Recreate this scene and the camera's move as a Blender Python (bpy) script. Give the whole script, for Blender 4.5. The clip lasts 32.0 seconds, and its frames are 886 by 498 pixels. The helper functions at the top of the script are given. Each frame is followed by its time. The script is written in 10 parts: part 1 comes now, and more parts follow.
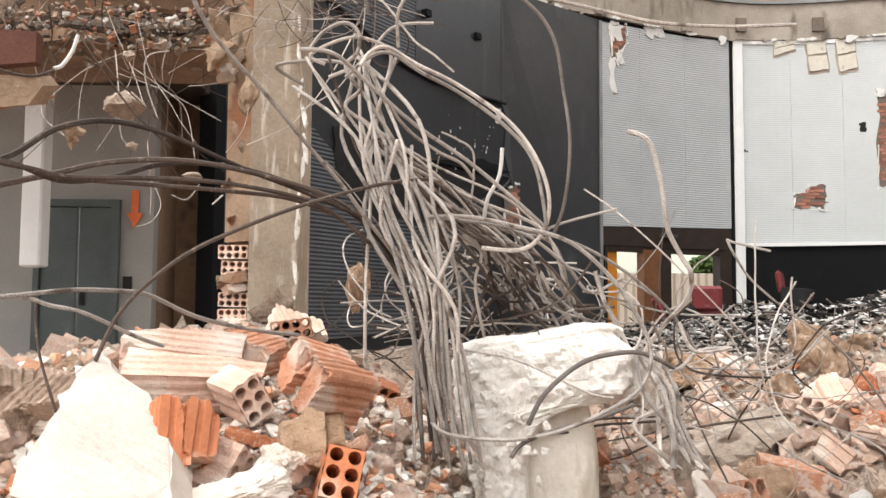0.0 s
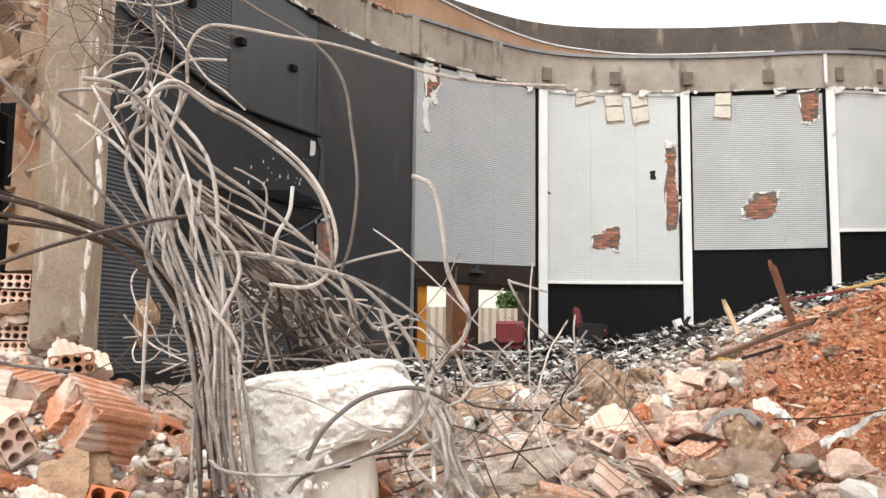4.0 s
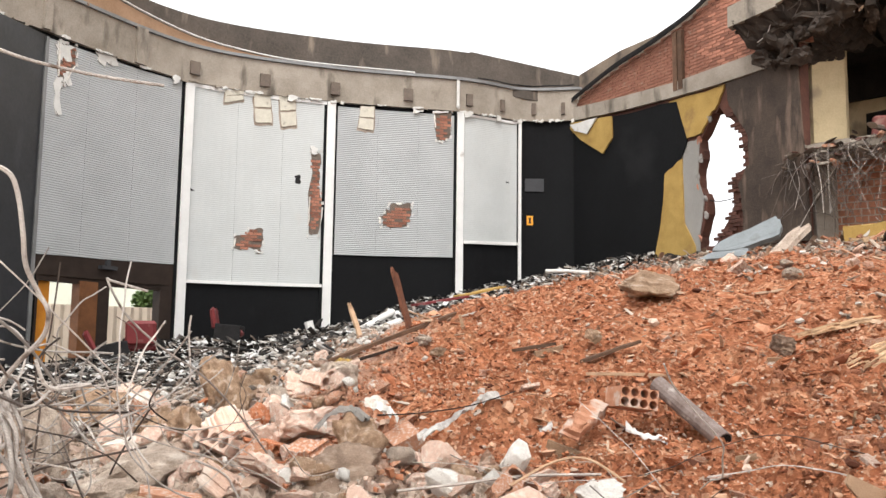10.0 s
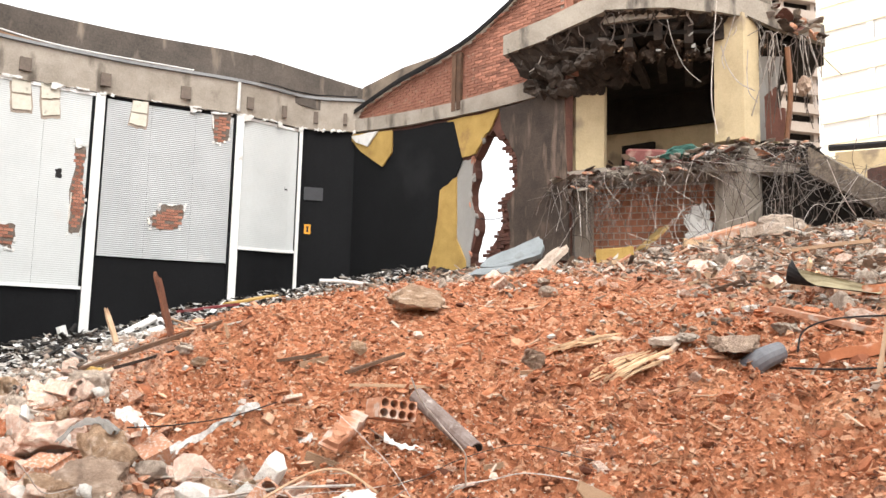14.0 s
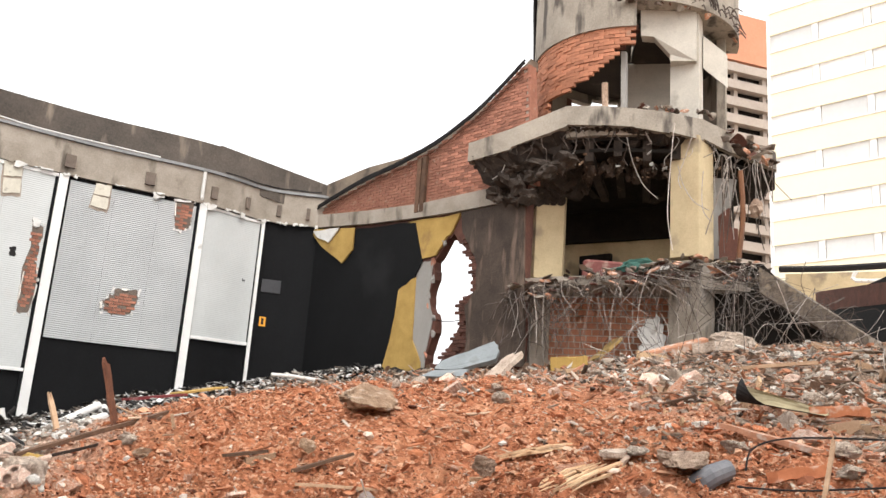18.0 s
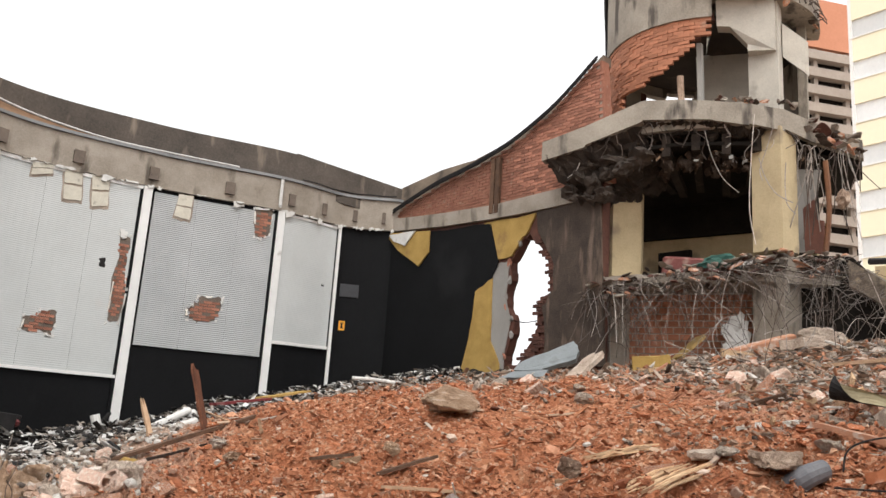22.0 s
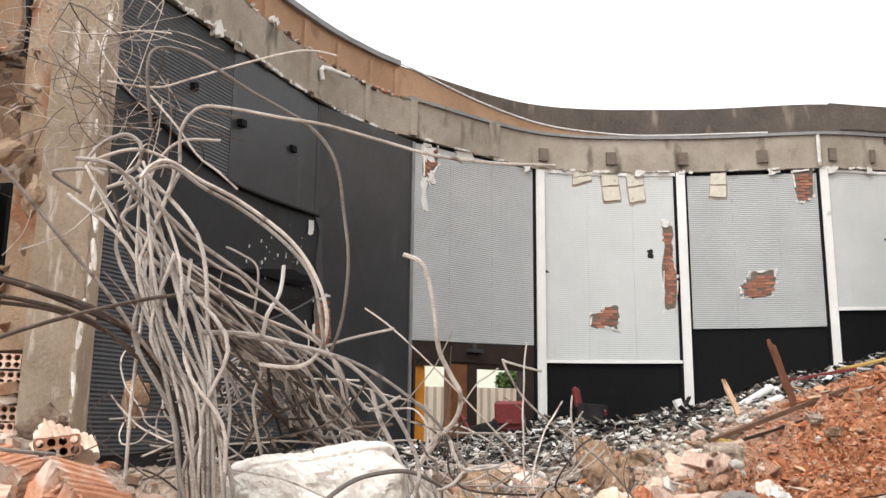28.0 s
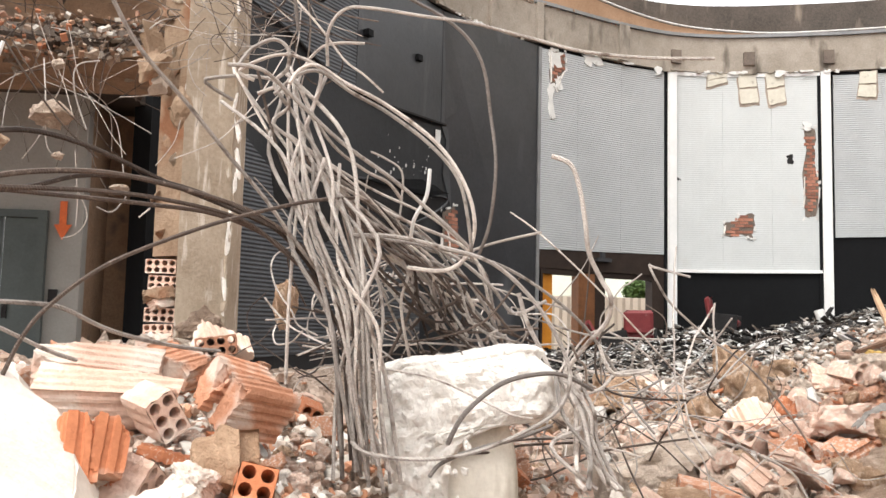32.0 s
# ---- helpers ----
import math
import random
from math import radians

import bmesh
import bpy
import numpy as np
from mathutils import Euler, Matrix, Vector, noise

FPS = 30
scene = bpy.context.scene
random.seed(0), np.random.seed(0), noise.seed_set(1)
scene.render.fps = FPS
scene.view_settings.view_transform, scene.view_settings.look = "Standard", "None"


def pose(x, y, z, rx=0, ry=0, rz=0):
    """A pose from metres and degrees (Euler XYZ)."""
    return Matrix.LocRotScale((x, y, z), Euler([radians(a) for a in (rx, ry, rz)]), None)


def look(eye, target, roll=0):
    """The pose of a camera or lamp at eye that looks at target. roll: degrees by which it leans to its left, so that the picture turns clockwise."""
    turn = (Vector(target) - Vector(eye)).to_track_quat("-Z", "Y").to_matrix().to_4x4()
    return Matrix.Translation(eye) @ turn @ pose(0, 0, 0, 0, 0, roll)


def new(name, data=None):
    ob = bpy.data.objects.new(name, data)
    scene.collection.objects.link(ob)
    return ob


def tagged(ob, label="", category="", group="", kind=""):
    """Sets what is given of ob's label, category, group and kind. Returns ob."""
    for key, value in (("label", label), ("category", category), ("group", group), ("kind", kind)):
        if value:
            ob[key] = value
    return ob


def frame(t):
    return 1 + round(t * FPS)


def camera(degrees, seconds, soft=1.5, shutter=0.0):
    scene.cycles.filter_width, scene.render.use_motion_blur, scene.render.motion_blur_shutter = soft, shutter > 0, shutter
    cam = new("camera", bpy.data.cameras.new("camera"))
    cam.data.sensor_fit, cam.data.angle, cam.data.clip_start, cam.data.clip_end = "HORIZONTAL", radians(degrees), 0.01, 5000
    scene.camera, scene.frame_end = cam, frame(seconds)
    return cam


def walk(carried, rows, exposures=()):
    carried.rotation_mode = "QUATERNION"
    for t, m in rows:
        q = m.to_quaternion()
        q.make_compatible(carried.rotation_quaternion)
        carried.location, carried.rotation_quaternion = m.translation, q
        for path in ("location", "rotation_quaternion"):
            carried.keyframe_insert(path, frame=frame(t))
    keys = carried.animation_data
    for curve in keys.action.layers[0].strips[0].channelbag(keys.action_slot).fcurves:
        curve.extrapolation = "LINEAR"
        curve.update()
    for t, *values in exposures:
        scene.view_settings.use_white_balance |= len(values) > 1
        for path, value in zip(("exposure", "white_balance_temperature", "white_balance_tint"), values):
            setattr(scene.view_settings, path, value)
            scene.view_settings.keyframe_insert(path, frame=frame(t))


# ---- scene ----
cam = camera(52.87, 32.0)
ROWS = [
    (0.0, -0.000, 0.000, 1.500, -1.457, 4.030, -0.391),
    (0.5, 0.015, -0.019, 1.502, -3.257, 4.615, -0.369),
    (1.0, 0.030, -0.046, 1.515, -4.403, 5.820, 0.066),
    (1.5, 0.044, -0.064, 1.519, -7.101, 6.247, -0.390),
    (2.0, 0.054, -0.084, 1.517, -8.633, 6.541, -0.569),
    (2.5, 0.068, -0.089, 1.516, -10.085, 6.363, -0.734),
    (3.0, 0.078, -0.102, 1.515, -11.241, 6.423, -0.581),
    (3.5, 0.084, -0.099, 1.515, -12.142, 6.203, -0.633),
    (5.5, 0.135, -0.121, 1.515, -16.791, 6.556, -0.746),
    (6.0, 0.146, -0.142, 1.515, -17.911, 6.514, -0.832),
    (6.5, 0.165, -0.161, 1.518, -20.133, 6.593, -0.785),
    (7.0, 0.175, -0.172, 1.517, -21.730, 6.430, -1.123),
    (7.5, 0.193, -0.178, 1.520, -24.095, 6.216, -1.424),
    (8.0, 0.218, -0.208, 1.519, -26.475, 6.243, -1.158),
    (8.5, 0.221, -0.224, 1.519, -29.386, 6.320, -0.815),
    (9.0, 0.217, -0.238, 1.514, -32.237, 6.484, -0.749),
    (9.5, 0.222, -0.260, 1.523, -33.707, 6.527, -0.733),
    (10.0, 0.236, -0.267, 1.515, -35.590, 6.575, -0.767),
    (10.5, 0.250, -0.288, 1.519, -37.650, 6.649, -0.813),
    (11.0, 0.259, -0.301, 1.522, -40.258, 6.884, -0.970),
    (11.5, 0.266, -0.322, 1.522, -42.994, 6.965, -1.328),
    (12.0, 0.265, -0.311, 1.525, -44.743, 6.836, -1.529),
    (12.5, 0.274, -0.311, 1.530, -46.146, 6.955, -1.444),
    (13.0, 0.267, -0.333, 1.529, -47.626, 7.022, -1.525),
    (13.5, 0.285, -0.347, 1.523, -48.943, 7.314, -1.405),
    (14.0, 0.284, -0.358, 1.534, -49.848, 7.427, -1.445),
    (14.5, 0.291, -0.368, 1.540, -50.901, 7.539, -1.263),
    (16.5, 0.246, -0.370, 1.545, -52.645, 11.959, -2.808),
    (17.0, 0.245, -0.378, 1.544, -52.711, 13.533, -3.178),
    (17.5, 0.236, -0.383, 1.536, -53.035, 13.879, -3.588),
    (18.0, 0.229, -0.389, 1.535, -53.116, 14.019, -4.004),
    (18.5, 0.229, -0.386, 1.535, -53.314, 13.853, -4.057),
    (19.0, 0.230, -0.385, 1.536, -53.288, 13.909, -3.997),
    (19.5, 0.234, -0.395, 1.534, -53.196, 14.009, -3.588),
    (20.0, 0.240, -0.403, 1.539, -53.026, 13.904, -3.270),
    (20.5, 0.244, -0.397, 1.538, -52.335, 13.612, -2.967),
    (21.0, 0.243, -0.385, 1.550, -51.855, 13.881, -2.942),
    (21.5, 0.224, -0.367, 1.546, -50.644, 13.908, -3.194),
    (22.0, 0.207, -0.348, 1.539, -48.137, 13.767, -3.714),
    (22.5, 0.183, -0.315, 1.541, -44.951, 13.651, -3.383),
    (23.0, 0.191, -0.262, 1.526, -41.886, 13.116, -3.107),
    (23.5, 0.184, -0.226, 1.516, -38.639, 13.201, -2.731),
    (24.0, 0.157, -0.225, 1.516, -35.649, 12.822, -2.293),
    (24.5, 0.134, -0.249, 1.524, -32.735, 12.855, -1.830),
    (25.0, 0.134, -0.246, 1.529, -29.190, 12.624, -1.562),
    (25.5, 0.150, -0.224, 1.530, -26.279, 12.960, -1.095),
    (26.0, 0.173, -0.160, 1.514, -23.295, 12.510, -1.343),
    (26.5, 0.154, -0.144, 1.517, -20.629, 12.284, -0.999),
    (28.5, 0.111, -0.068, 1.519, -11.526, 10.840, -0.899),
    (29.0, 0.090, -0.059, 1.520, -10.257, 10.317, -1.194),
    (29.5, 0.081, -0.052, 1.521, -8.819, 10.305, -1.119),
    (30.0, 0.068, -0.070, 1.522, -7.116, 10.183, -1.013),
    (30.5, 0.068, -0.068, 1.524, -6.176, 10.029, -0.539),
    (31.0, 0.056, -0.059, 1.521, -5.919, 9.410, -0.912),
    (31.5, 0.053, -0.043, 1.510, -5.587, 7.768, -1.158),
    (32.0, 0.048, -0.021, 1.498, -5.439, 5.380, -1.372),
]
EXPOSURES = [(0, 1.15), (3, 1.2), (6, 1.13), (9, 1.13), (11, 1.12), (12, 1.3), (13, 1.45), (17, 1.4), (18, 1.2), (19, 0.98), (22, 0.75), (24, 0.62), (26, 0.68), (29, 1.2), (30, 1.3), (31, 1.35), (32, 1.3)]
walk(cam, [(t, pose(x, y, z, 90 + pitch, roll, yaw)) for t, x, y, z, yaw, pitch, roll in ROWS], EXPOSURES)

# ---- sky and sun: bright overcast ----
world = bpy.data.worlds.new("overcast_sky")
scene.world = world
world.use_nodes = True
wn = world.node_tree.nodes
sky = wn.new("ShaderNodeTexSky")
sky.sky_type, sky.sun_disc, sky.sun_elevation, sky.sun_rotation = "NISHITA", False, radians(55), radians(225)
sky.air_density, sky.dust_density, sky.ozone_density = 1.0, 6.0, 1.0
pale = wn.new("ShaderNodeHueSaturation")
pale.inputs["Saturation"].default_value = 0.1
pale.inputs["Value"].default_value = 1.25
world.node_tree.links.new(sky.outputs[0], pale.inputs["Color"])
cloud = wn.new("ShaderNodeMix")
cloud.data_type = "RGBA"
cloud.inputs[0].default_value, cloud.inputs[7].default_value = 0.75, (5.4, 5.4, 5.45, 1.0)
world.node_tree.links.new(pale.outputs[0], cloud.inputs[6])
world.node_tree.links.new(cloud.outputs[2], wn["Background"].inputs["Color"])
wn["Background"].inputs["Strength"].default_value = 0.15
sun = new("sun", bpy.data.lights.new("sun", "SUN"))
sun.data.energy, sun.data.angle, sun.data.color = 0.7, radians(30), (1.0, 0.96, 0.9)
sun.matrix_world = look((-8.5, -8.5, 17), (0, 0, 0))


# ---- materials ----
def rgb(c):
    return (c[0], c[1], c[2], 1.0)


def material(name, base, other=None, rough=0.85, scale=3.0, fine=60.0, bump=0.3, metal=0.0, stain=None, stain_scale=0.8, stain_at=0.55, random_tint=0.0, spec=0.3, streak=0.0, crag=0.0):
    """Two scales of noise between two colours, an optional stain, relief from the fine noise."""
    m = bpy.data.materials.new(name)
    m.use_nodes = True
    n, ln = m.node_tree.nodes, m.node_tree.links
    bs = n["Principled BSDF"]
    bs.inputs["Roughness"].default_value, bs.inputs["Metallic"].default_value = rough, metal
    bs.inputs["Specular IOR Level"].default_value = spec
    geo = n.new("ShaderNodeTexCoord")
    other = other or tuple(0.7 * v for v in base)
    big, small = n.new("ShaderNodeTexNoise"), n.new("ShaderNodeTexNoise")
    for tex, sc in ((big, scale), (small, fine)):
        tex.inputs["Scale"].default_value, tex.inputs["Detail"].default_value, tex.inputs["Roughness"].default_value = sc, 6.0, 0.65
        ln.new(geo.outputs["Object"], tex.inputs["Vector"])
    add = n.new("ShaderNodeMath")
    add.operation = "MULTIPLY_ADD"
    ln.new(small.outputs["Fac"], add.inputs[0])
    add.inputs[1].default_value = 0.6
    ln.new(big.outputs["Fac"], add.inputs[2])
    ramp = n.new("ShaderNodeValToRGB")
    ramp.color_ramp.elements[0].position, ramp.color_ramp.elements[1].position = 0.55, 1.05
    ramp.color_ramp.elements[0].color, ramp.color_ramp.elements[1].color = rgb(other), rgb(base)
    ln.new(add.outputs[0], ramp.inputs[0])
    last = ramp.outputs[0]
    if stain:
        st = n.new("ShaderNodeTexNoise")
        st.inputs["Scale"].default_value, st.inputs["Detail"].default_value = stain_scale, 8.0
        if streak:
            mp = n.new("ShaderNodeMapping")
            mp.inputs["Scale"].default_value = (1.0, 1.0, streak)
            ln.new(geo.outputs["Object"], mp.inputs["Vector"])
            ln.new(mp.outputs[0], st.inputs["Vector"])
        else:
            ln.new(geo.outputs["Object"], st.inputs["Vector"])
        sr = n.new("ShaderNodeMapRange")
        sr.inputs[1].default_value, sr.inputs[2].default_value = stain_at, stain_at + 0.12
        ln.new(st.outputs["Fac"], sr.inputs[0])
        mix = n.new("ShaderNodeMix")
        mix.data_type = "RGBA"
        ln.new(sr.outputs[0], mix.inputs[0])
        ln.new(last, mix.inputs[6])
        mix.inputs[7].default_value = rgb(stain)
        last = mix.outputs[2]
    if random_tint:
        info, hs = n.new("ShaderNodeObjectInfo"), n.new("ShaderNodeHueSaturation")
        mr = n.new("ShaderNodeMapRange")
        mr.inputs[3].default_value, mr.inputs[4].default_value = 1 - random_tint, 1 + random_tint
        ln.new(info.outputs["Random"], mr.inputs[0])
        ln.new(mr.outputs[0], hs.inputs["Value"])
        ln.new(last, hs.inputs["Color"])
        last = hs.outputs[0]
    ln.new(last, bs.inputs["Base Color"])
    if bump:
        bp = n.new("ShaderNodeBump")
        bp.inputs["Strength"].default_value, bp.inputs["Distance"].default_value = bump, 0.6 / fine
        ln.new(small.outputs["Fac"], bp.inputs["Height"])
        ln.new(bp.outputs[0], bs.inputs["Normal"])
        if crag:
            rocky, deep = n.new("ShaderNodeTexNoise"), n.new("ShaderNodeBump")
            rocky.inputs["Scale"].default_value, rocky.inputs["Detail"].default_value, rocky.inputs["Roughness"].default_value = 11.0, 7.0, 0.72
            ln.new(geo.outputs["Object"], rocky.inputs["Vector"])
            deep.inputs["Strength"].default_value, deep.inputs["Distance"].default_value = 1.0, crag
            ln.new(rocky.outputs["Fac"], deep.inputs["Height"])
            ln.new(deep.outputs[0], bp.inputs["Normal"])
    return m


def ribbed(name, base, other, pitch, depth, rough=0.6, stain=None):
    """Sheet with level ribs of a given pitch, in metres."""
    m = material(name, base, other, rough=rough, scale=0.9, fine=25.0, bump=0.0, stain=stain, stain_scale=1.3, stain_at=0.66)
    n, ln = m.node_tree.nodes, m.node_tree.links
    geo, sep, ms, sn = n.new("ShaderNodeTexCoord"), n.new("ShaderNodeSeparateXYZ"), n.new("ShaderNodeMath"), n.new("ShaderNodeMath")
    ln.new(geo.outputs["Object"], sep.inputs[0])
    ms.operation, ms.inputs[1].default_value, sn.operation = "MULTIPLY", 2 * math.pi / pitch, "SINE"
    ln.new(sep.outputs[2], ms.inputs[0])
    ln.new(ms.outputs[0], sn.inputs[0])
    bp = n.new("ShaderNodeBump")
    bp.inputs["Strength"].default_value, bp.inputs["Distance"].default_value = 1.0, depth
    ln.new(sn.outputs[0], bp.inputs["Height"])
    ln.new(bp.outputs[0], n["Principled BSDF"].inputs["Normal"])
    return m


M_BLACK = material("black_wall_paint", (0.0075, 0.0078, 0.0087), (0.004, 0.004, 0.0045), rough=0.75, scale=0.6, fine=18, bump=0.15, stain=(0.013, 0.013, 0.014), stain_scale=0.5, stain_at=0.6, spec=0.15)
M_CHAR = ribbed("dark_ribbed_panel", (0.074, 0.077, 0.083), (0.040, 0.042, 0.046), 0.06, 0.006, 0.5)
M_SILVER = ribbed("silver_ribbed_panel", (0.45, 0.462, 0.462), (0.375, 0.385, 0.385), 0.05, 0.004, 0.6, stain=(0.49, 0.49, 0.48))
M_PALE = ribbed("pale_ribbed_panel", (0.575, 0.59, 0.58), (0.50, 0.515, 0.505), 0.05, 0.0014, 0.6, stain=(0.54, 0.535, 0.515))
M_WHITE = material("white_painted_strip", (0.82, 0.81, 0.79), (0.72, 0.71, 0.69), rough=0.6, scale=2, fine=40, bump=0.1, stain=(0.45, 0.42, 0.38), stain_scale=2.5, stain_at=0.66)
M_CONC = material("weathered_concrete", (0.40, 0.35, 0.295), (0.23, 0.195, 0.155), scale=1.2, fine=30, bump=0.5, stain=(0.12, 0.10, 0.08), stain_scale=2.2, stain_at=0.57, streak=0.35)
M_CONC_LIGHT = material("broken_pale_concrete", (0.90, 0.86, 0.80), (0.68, 0.63, 0.57), scale=7, fine=60, bump=1.0, stain=(0.42, 0.37, 0.32), stain_scale=26, stain_at=0.64, crag=0.012)
M_PARAPET = material("sooty_parapet_render", (0.125, 0.103, 0.086), (0.048, 0.041, 0.035), scale=0.8, fine=20, bump=0.4, stain=(0.24, 0.195, 0.155), stain_scale=2.6, stain_at=0.6, streak=0.25)
M_OCHRE = material("ochre_plaster", (0.43, 0.275, 0.175), (0.28, 0.17, 0.10), scale=0.9, fine=25, bump=0.3, stain=(0.17, 0.105, 0.065), stain_scale=0.9, stain_at=0.58)
M_METAL = material("grey_metal_flashing", (0.28, 0.28, 0.28), (0.18, 0.18, 0.18), rough=0.5, metal=0.4, scale=2, fine=30, bump=0.1)
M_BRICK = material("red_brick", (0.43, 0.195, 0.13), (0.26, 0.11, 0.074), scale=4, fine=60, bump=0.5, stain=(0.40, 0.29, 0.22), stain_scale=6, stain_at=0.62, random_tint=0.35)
M_MORTAR = material("sooty_mortar", (0.44, 0.365, 0.30), (0.27, 0.215, 0.175), scale=3, fine=50, bump=0.5)
M_BRICKDARK = material("dark_toned_brick", (0.135, 0.057, 0.04), (0.058, 0.028, 0.022), scale=3, fine=50, bump=0.6, random_tint=0.35)
M_CREAM = material("cream_plaster", (0.60, 0.485, 0.30), (0.44, 0.345, 0.21), scale=1.5, fine=30, bump=0.25, stain=(0.29, 0.23, 0.16), stain_scale=1.4, stain_at=0.56)
M_OFFWHITE = material("off_white_wall", (0.33, 0.315, 0.295), (0.26, 0.25, 0.23), scale=1.2, fine=30, bump=0.2, stain=(0.33, 0.315, 0.29), stain_scale=1.2, stain_at=0.6)
M_FOAM = material("mustard_foam_lining", (0.47, 0.31, 0.095), (0.31, 0.195, 0.055), scale=2, fine=40, bump=0.4, stain=(0.25, 0.15, 0.06), stain_scale=1.5, stain_at=0.6)
# near-black tone that stands for unlit insides and undersides
M_DARKVOID = material("near_black_shade", (0.022, 0.018, 0.015), (0.008, 0.007, 0.006), scale=2, fine=30, bump=0.6, spec=0.1)
M_STEEL = material("dusty_rebar_steel", (0.56, 0.505, 0.455), (0.27, 0.23, 0.205), rough=0.75, metal=0.1, scale=7, fine=140, bump=1.0, stain=(0.17, 0.13, 0.105), stain_scale=16, stain_at=0.57, random_tint=0.4)
M_RUST = material("rusty_dark_rebar", (0.125, 0.093, 0.075), (0.05, 0.036, 0.03), rough=0.7, metal=0.2, scale=4, fine=150, bump=0.9, stain=(0.20, 0.155, 0.125), stain_scale=60, stain_at=0.6, random_tint=0.35)
M_CLAY = material("fired_clay_block", (0.57, 0.29, 0.18), (0.40, 0.18, 0.10), scale=8, fine=90, bump=0.8, stain=(0.58, 0.45, 0.37), stain_scale=7, stain_at=0.5, random_tint=0.2, crag=0.01)
M_CLAYRED = material("fresh_broken_clay", (0.55, 0.205, 0.095), (0.38, 0.13, 0.06), scale=8, fine=90, bump=0.7, stain=(0.60, 0.42, 0.32), stain_scale=6, stain_at=0.55, random_tint=0.2)
M_WOOD = material("weathered_timber", (0.15, 0.085, 0.052), (0.06, 0.034, 0.022), scale=6, fine=60, bump=0.5, random_tint=0.3)
M_ORANGEWOOD = material("orange_varnished_door", (0.62, 0.25, 0.03), (0.48, 0.17, 0.02), rough=0.4, scale=3, fine=40, bump=0.1)
M_SEAT = material("dull_red_vinyl", (0.22, 0.04, 0.04), (0.14, 0.025, 0.028), rough=0.5, scale=6, fine=50, bump=0.2, stain=(0.26, 0.12, 0.11), stain_scale=5, stain_at=0.58)
M_GREENGREY = material("grey_green_steel_door", (0.085, 0.10, 0.098), (0.06, 0.072, 0.07), rough=0.5, scale=2, fine=30, bump=0.1, stain=(0.17, 0.175, 0.17), stain_scale=2, stain_at=0.62)
M_FACADE = material("cream_tower_render", (0.84, 0.79, 0.60), (0.80, 0.75, 0.57), rough=0.8, scale=0.15, fine=3, bump=0.0)
M_WINDOW = material("pale_blind_window", (0.70, 0.71, 0.70), (0.60, 0.61, 0.61), rough=0.35, scale=0.6, fine=5, bump=0.0, random_tint=0.14, spec=0.5)
M_WINDARK = material("dark_open_window", (0.06, 0.065, 0.07), (0.03, 0.032, 0.035), rough=0.3, scale=1, fine=5, bump=0.0)
M_GARAGE = material("grey_brown_garage_concrete", (0.42, 0.36, 0.31), (0.32, 0.27, 0.23), scale=0.3, fine=4, bump=0.0)
M_TERRA = material("terracotta_render", (0.58, 0.26, 0.16), (0.50, 0.22, 0.13), scale=0.3, fine=4, bump=0.0)
M_BLUEBOARD = material("pale_blue_grey_board", (0.24, 0.262, 0.27), (0.16, 0.175, 0.18), rough=0.6, scale=2, fine=30, bump=0.2, stain=(0.13, 0.13, 0.13), stain_scale=2, stain_at=0.6)
M_PVC = material("grimy_white_plastic", (0.72, 0.71, 0.68), (0.58, 0.56, 0.53), rough=0.5, scale=4, fine=40, bump=0.1, stain=(0.35, 0.32, 0.28), stain_scale=4, stain_at=0.6)
M_PIPE = material("mottled_rusty_pipe", (0.24, 0.19, 0.17), (0.12, 0.08, 0.065), rough=0.7, scale=9, fine=60, bump=0.5, stain=(0.36, 0.31, 0.28), stain_scale=10, stain_at=0.56)
M_FOIL = material("crumpled_grey_sheet", (0.78, 0.75, 0.71), (0.36, 0.33, 0.30), rough=0.45, scale=9, fine=30, bump=1.0, stain=(0.30, 0.22, 0.17), stain_scale=9, stain_at=0.57, crag=0.02)
M_BLACKBIT = material("charred_scrap", (0.022, 0.020, 0.020), (0.008, 0.007, 0.007), rough=0.7, scale=6, fine=60, bump=0.5, spec=0.2)
M_FENCE = material("beige_corrugated_fence", (0.62, 0.52, 0.42), (0.54, 0.45, 0.36), scale=1, fine=20, bump=0.1)
M_LEAF = material("hedge_leaf", (0.10, 0.16, 0.04), (0.05, 0.09, 0.02), rough=0.6, scale=5, fine=40, bump=0.2)
M_GREENCLOTH = material("dirty_green_tarpaulin", (0.055, 0.14, 0.115), (0.03, 0.08, 0.065), scale=4, fine=40, bump=0.3)
M_ARROW = material("orange_sign_paint", (0.72, 0.16, 0.04), (0.55, 0.11, 0.03), rough=0.5, scale=5, fine=40, bump=0.05)
M_YELLOWSIGN = material("orange_yellow_sign", (0.85, 0.38, 0.04), (0.75, 0.32, 0.03), rough=0.5, scale=6, fine=40, bump=0.05)
M_CHARDIM = material("smooth_dark_sheet", (0.040, 0.041, 0.045), (0.020, 0.021, 0.023), spec=0.45, rough=0.36, scale=0.7, fine=14, bump=0.1, stain=(0.075, 0.077, 0.082), stain_scale=1.2, stain_at=0.6, streak=0.3)
M_GREYPLATE = material("grey_plate", (0.05, 0.05, 0.054), (0.035, 0.035, 0.039), rough=0.5, scale=3, fine=30, bump=0.05)
M_OCHREGREY = material("weathered_ochre_render", (0.25, 0.195, 0.145), (0.12, 0.092, 0.072), scale=1.0, fine=20, bump=0.3, stain=(0.065, 0.054, 0.045), stain_scale=1.2, stain_at=0.56)
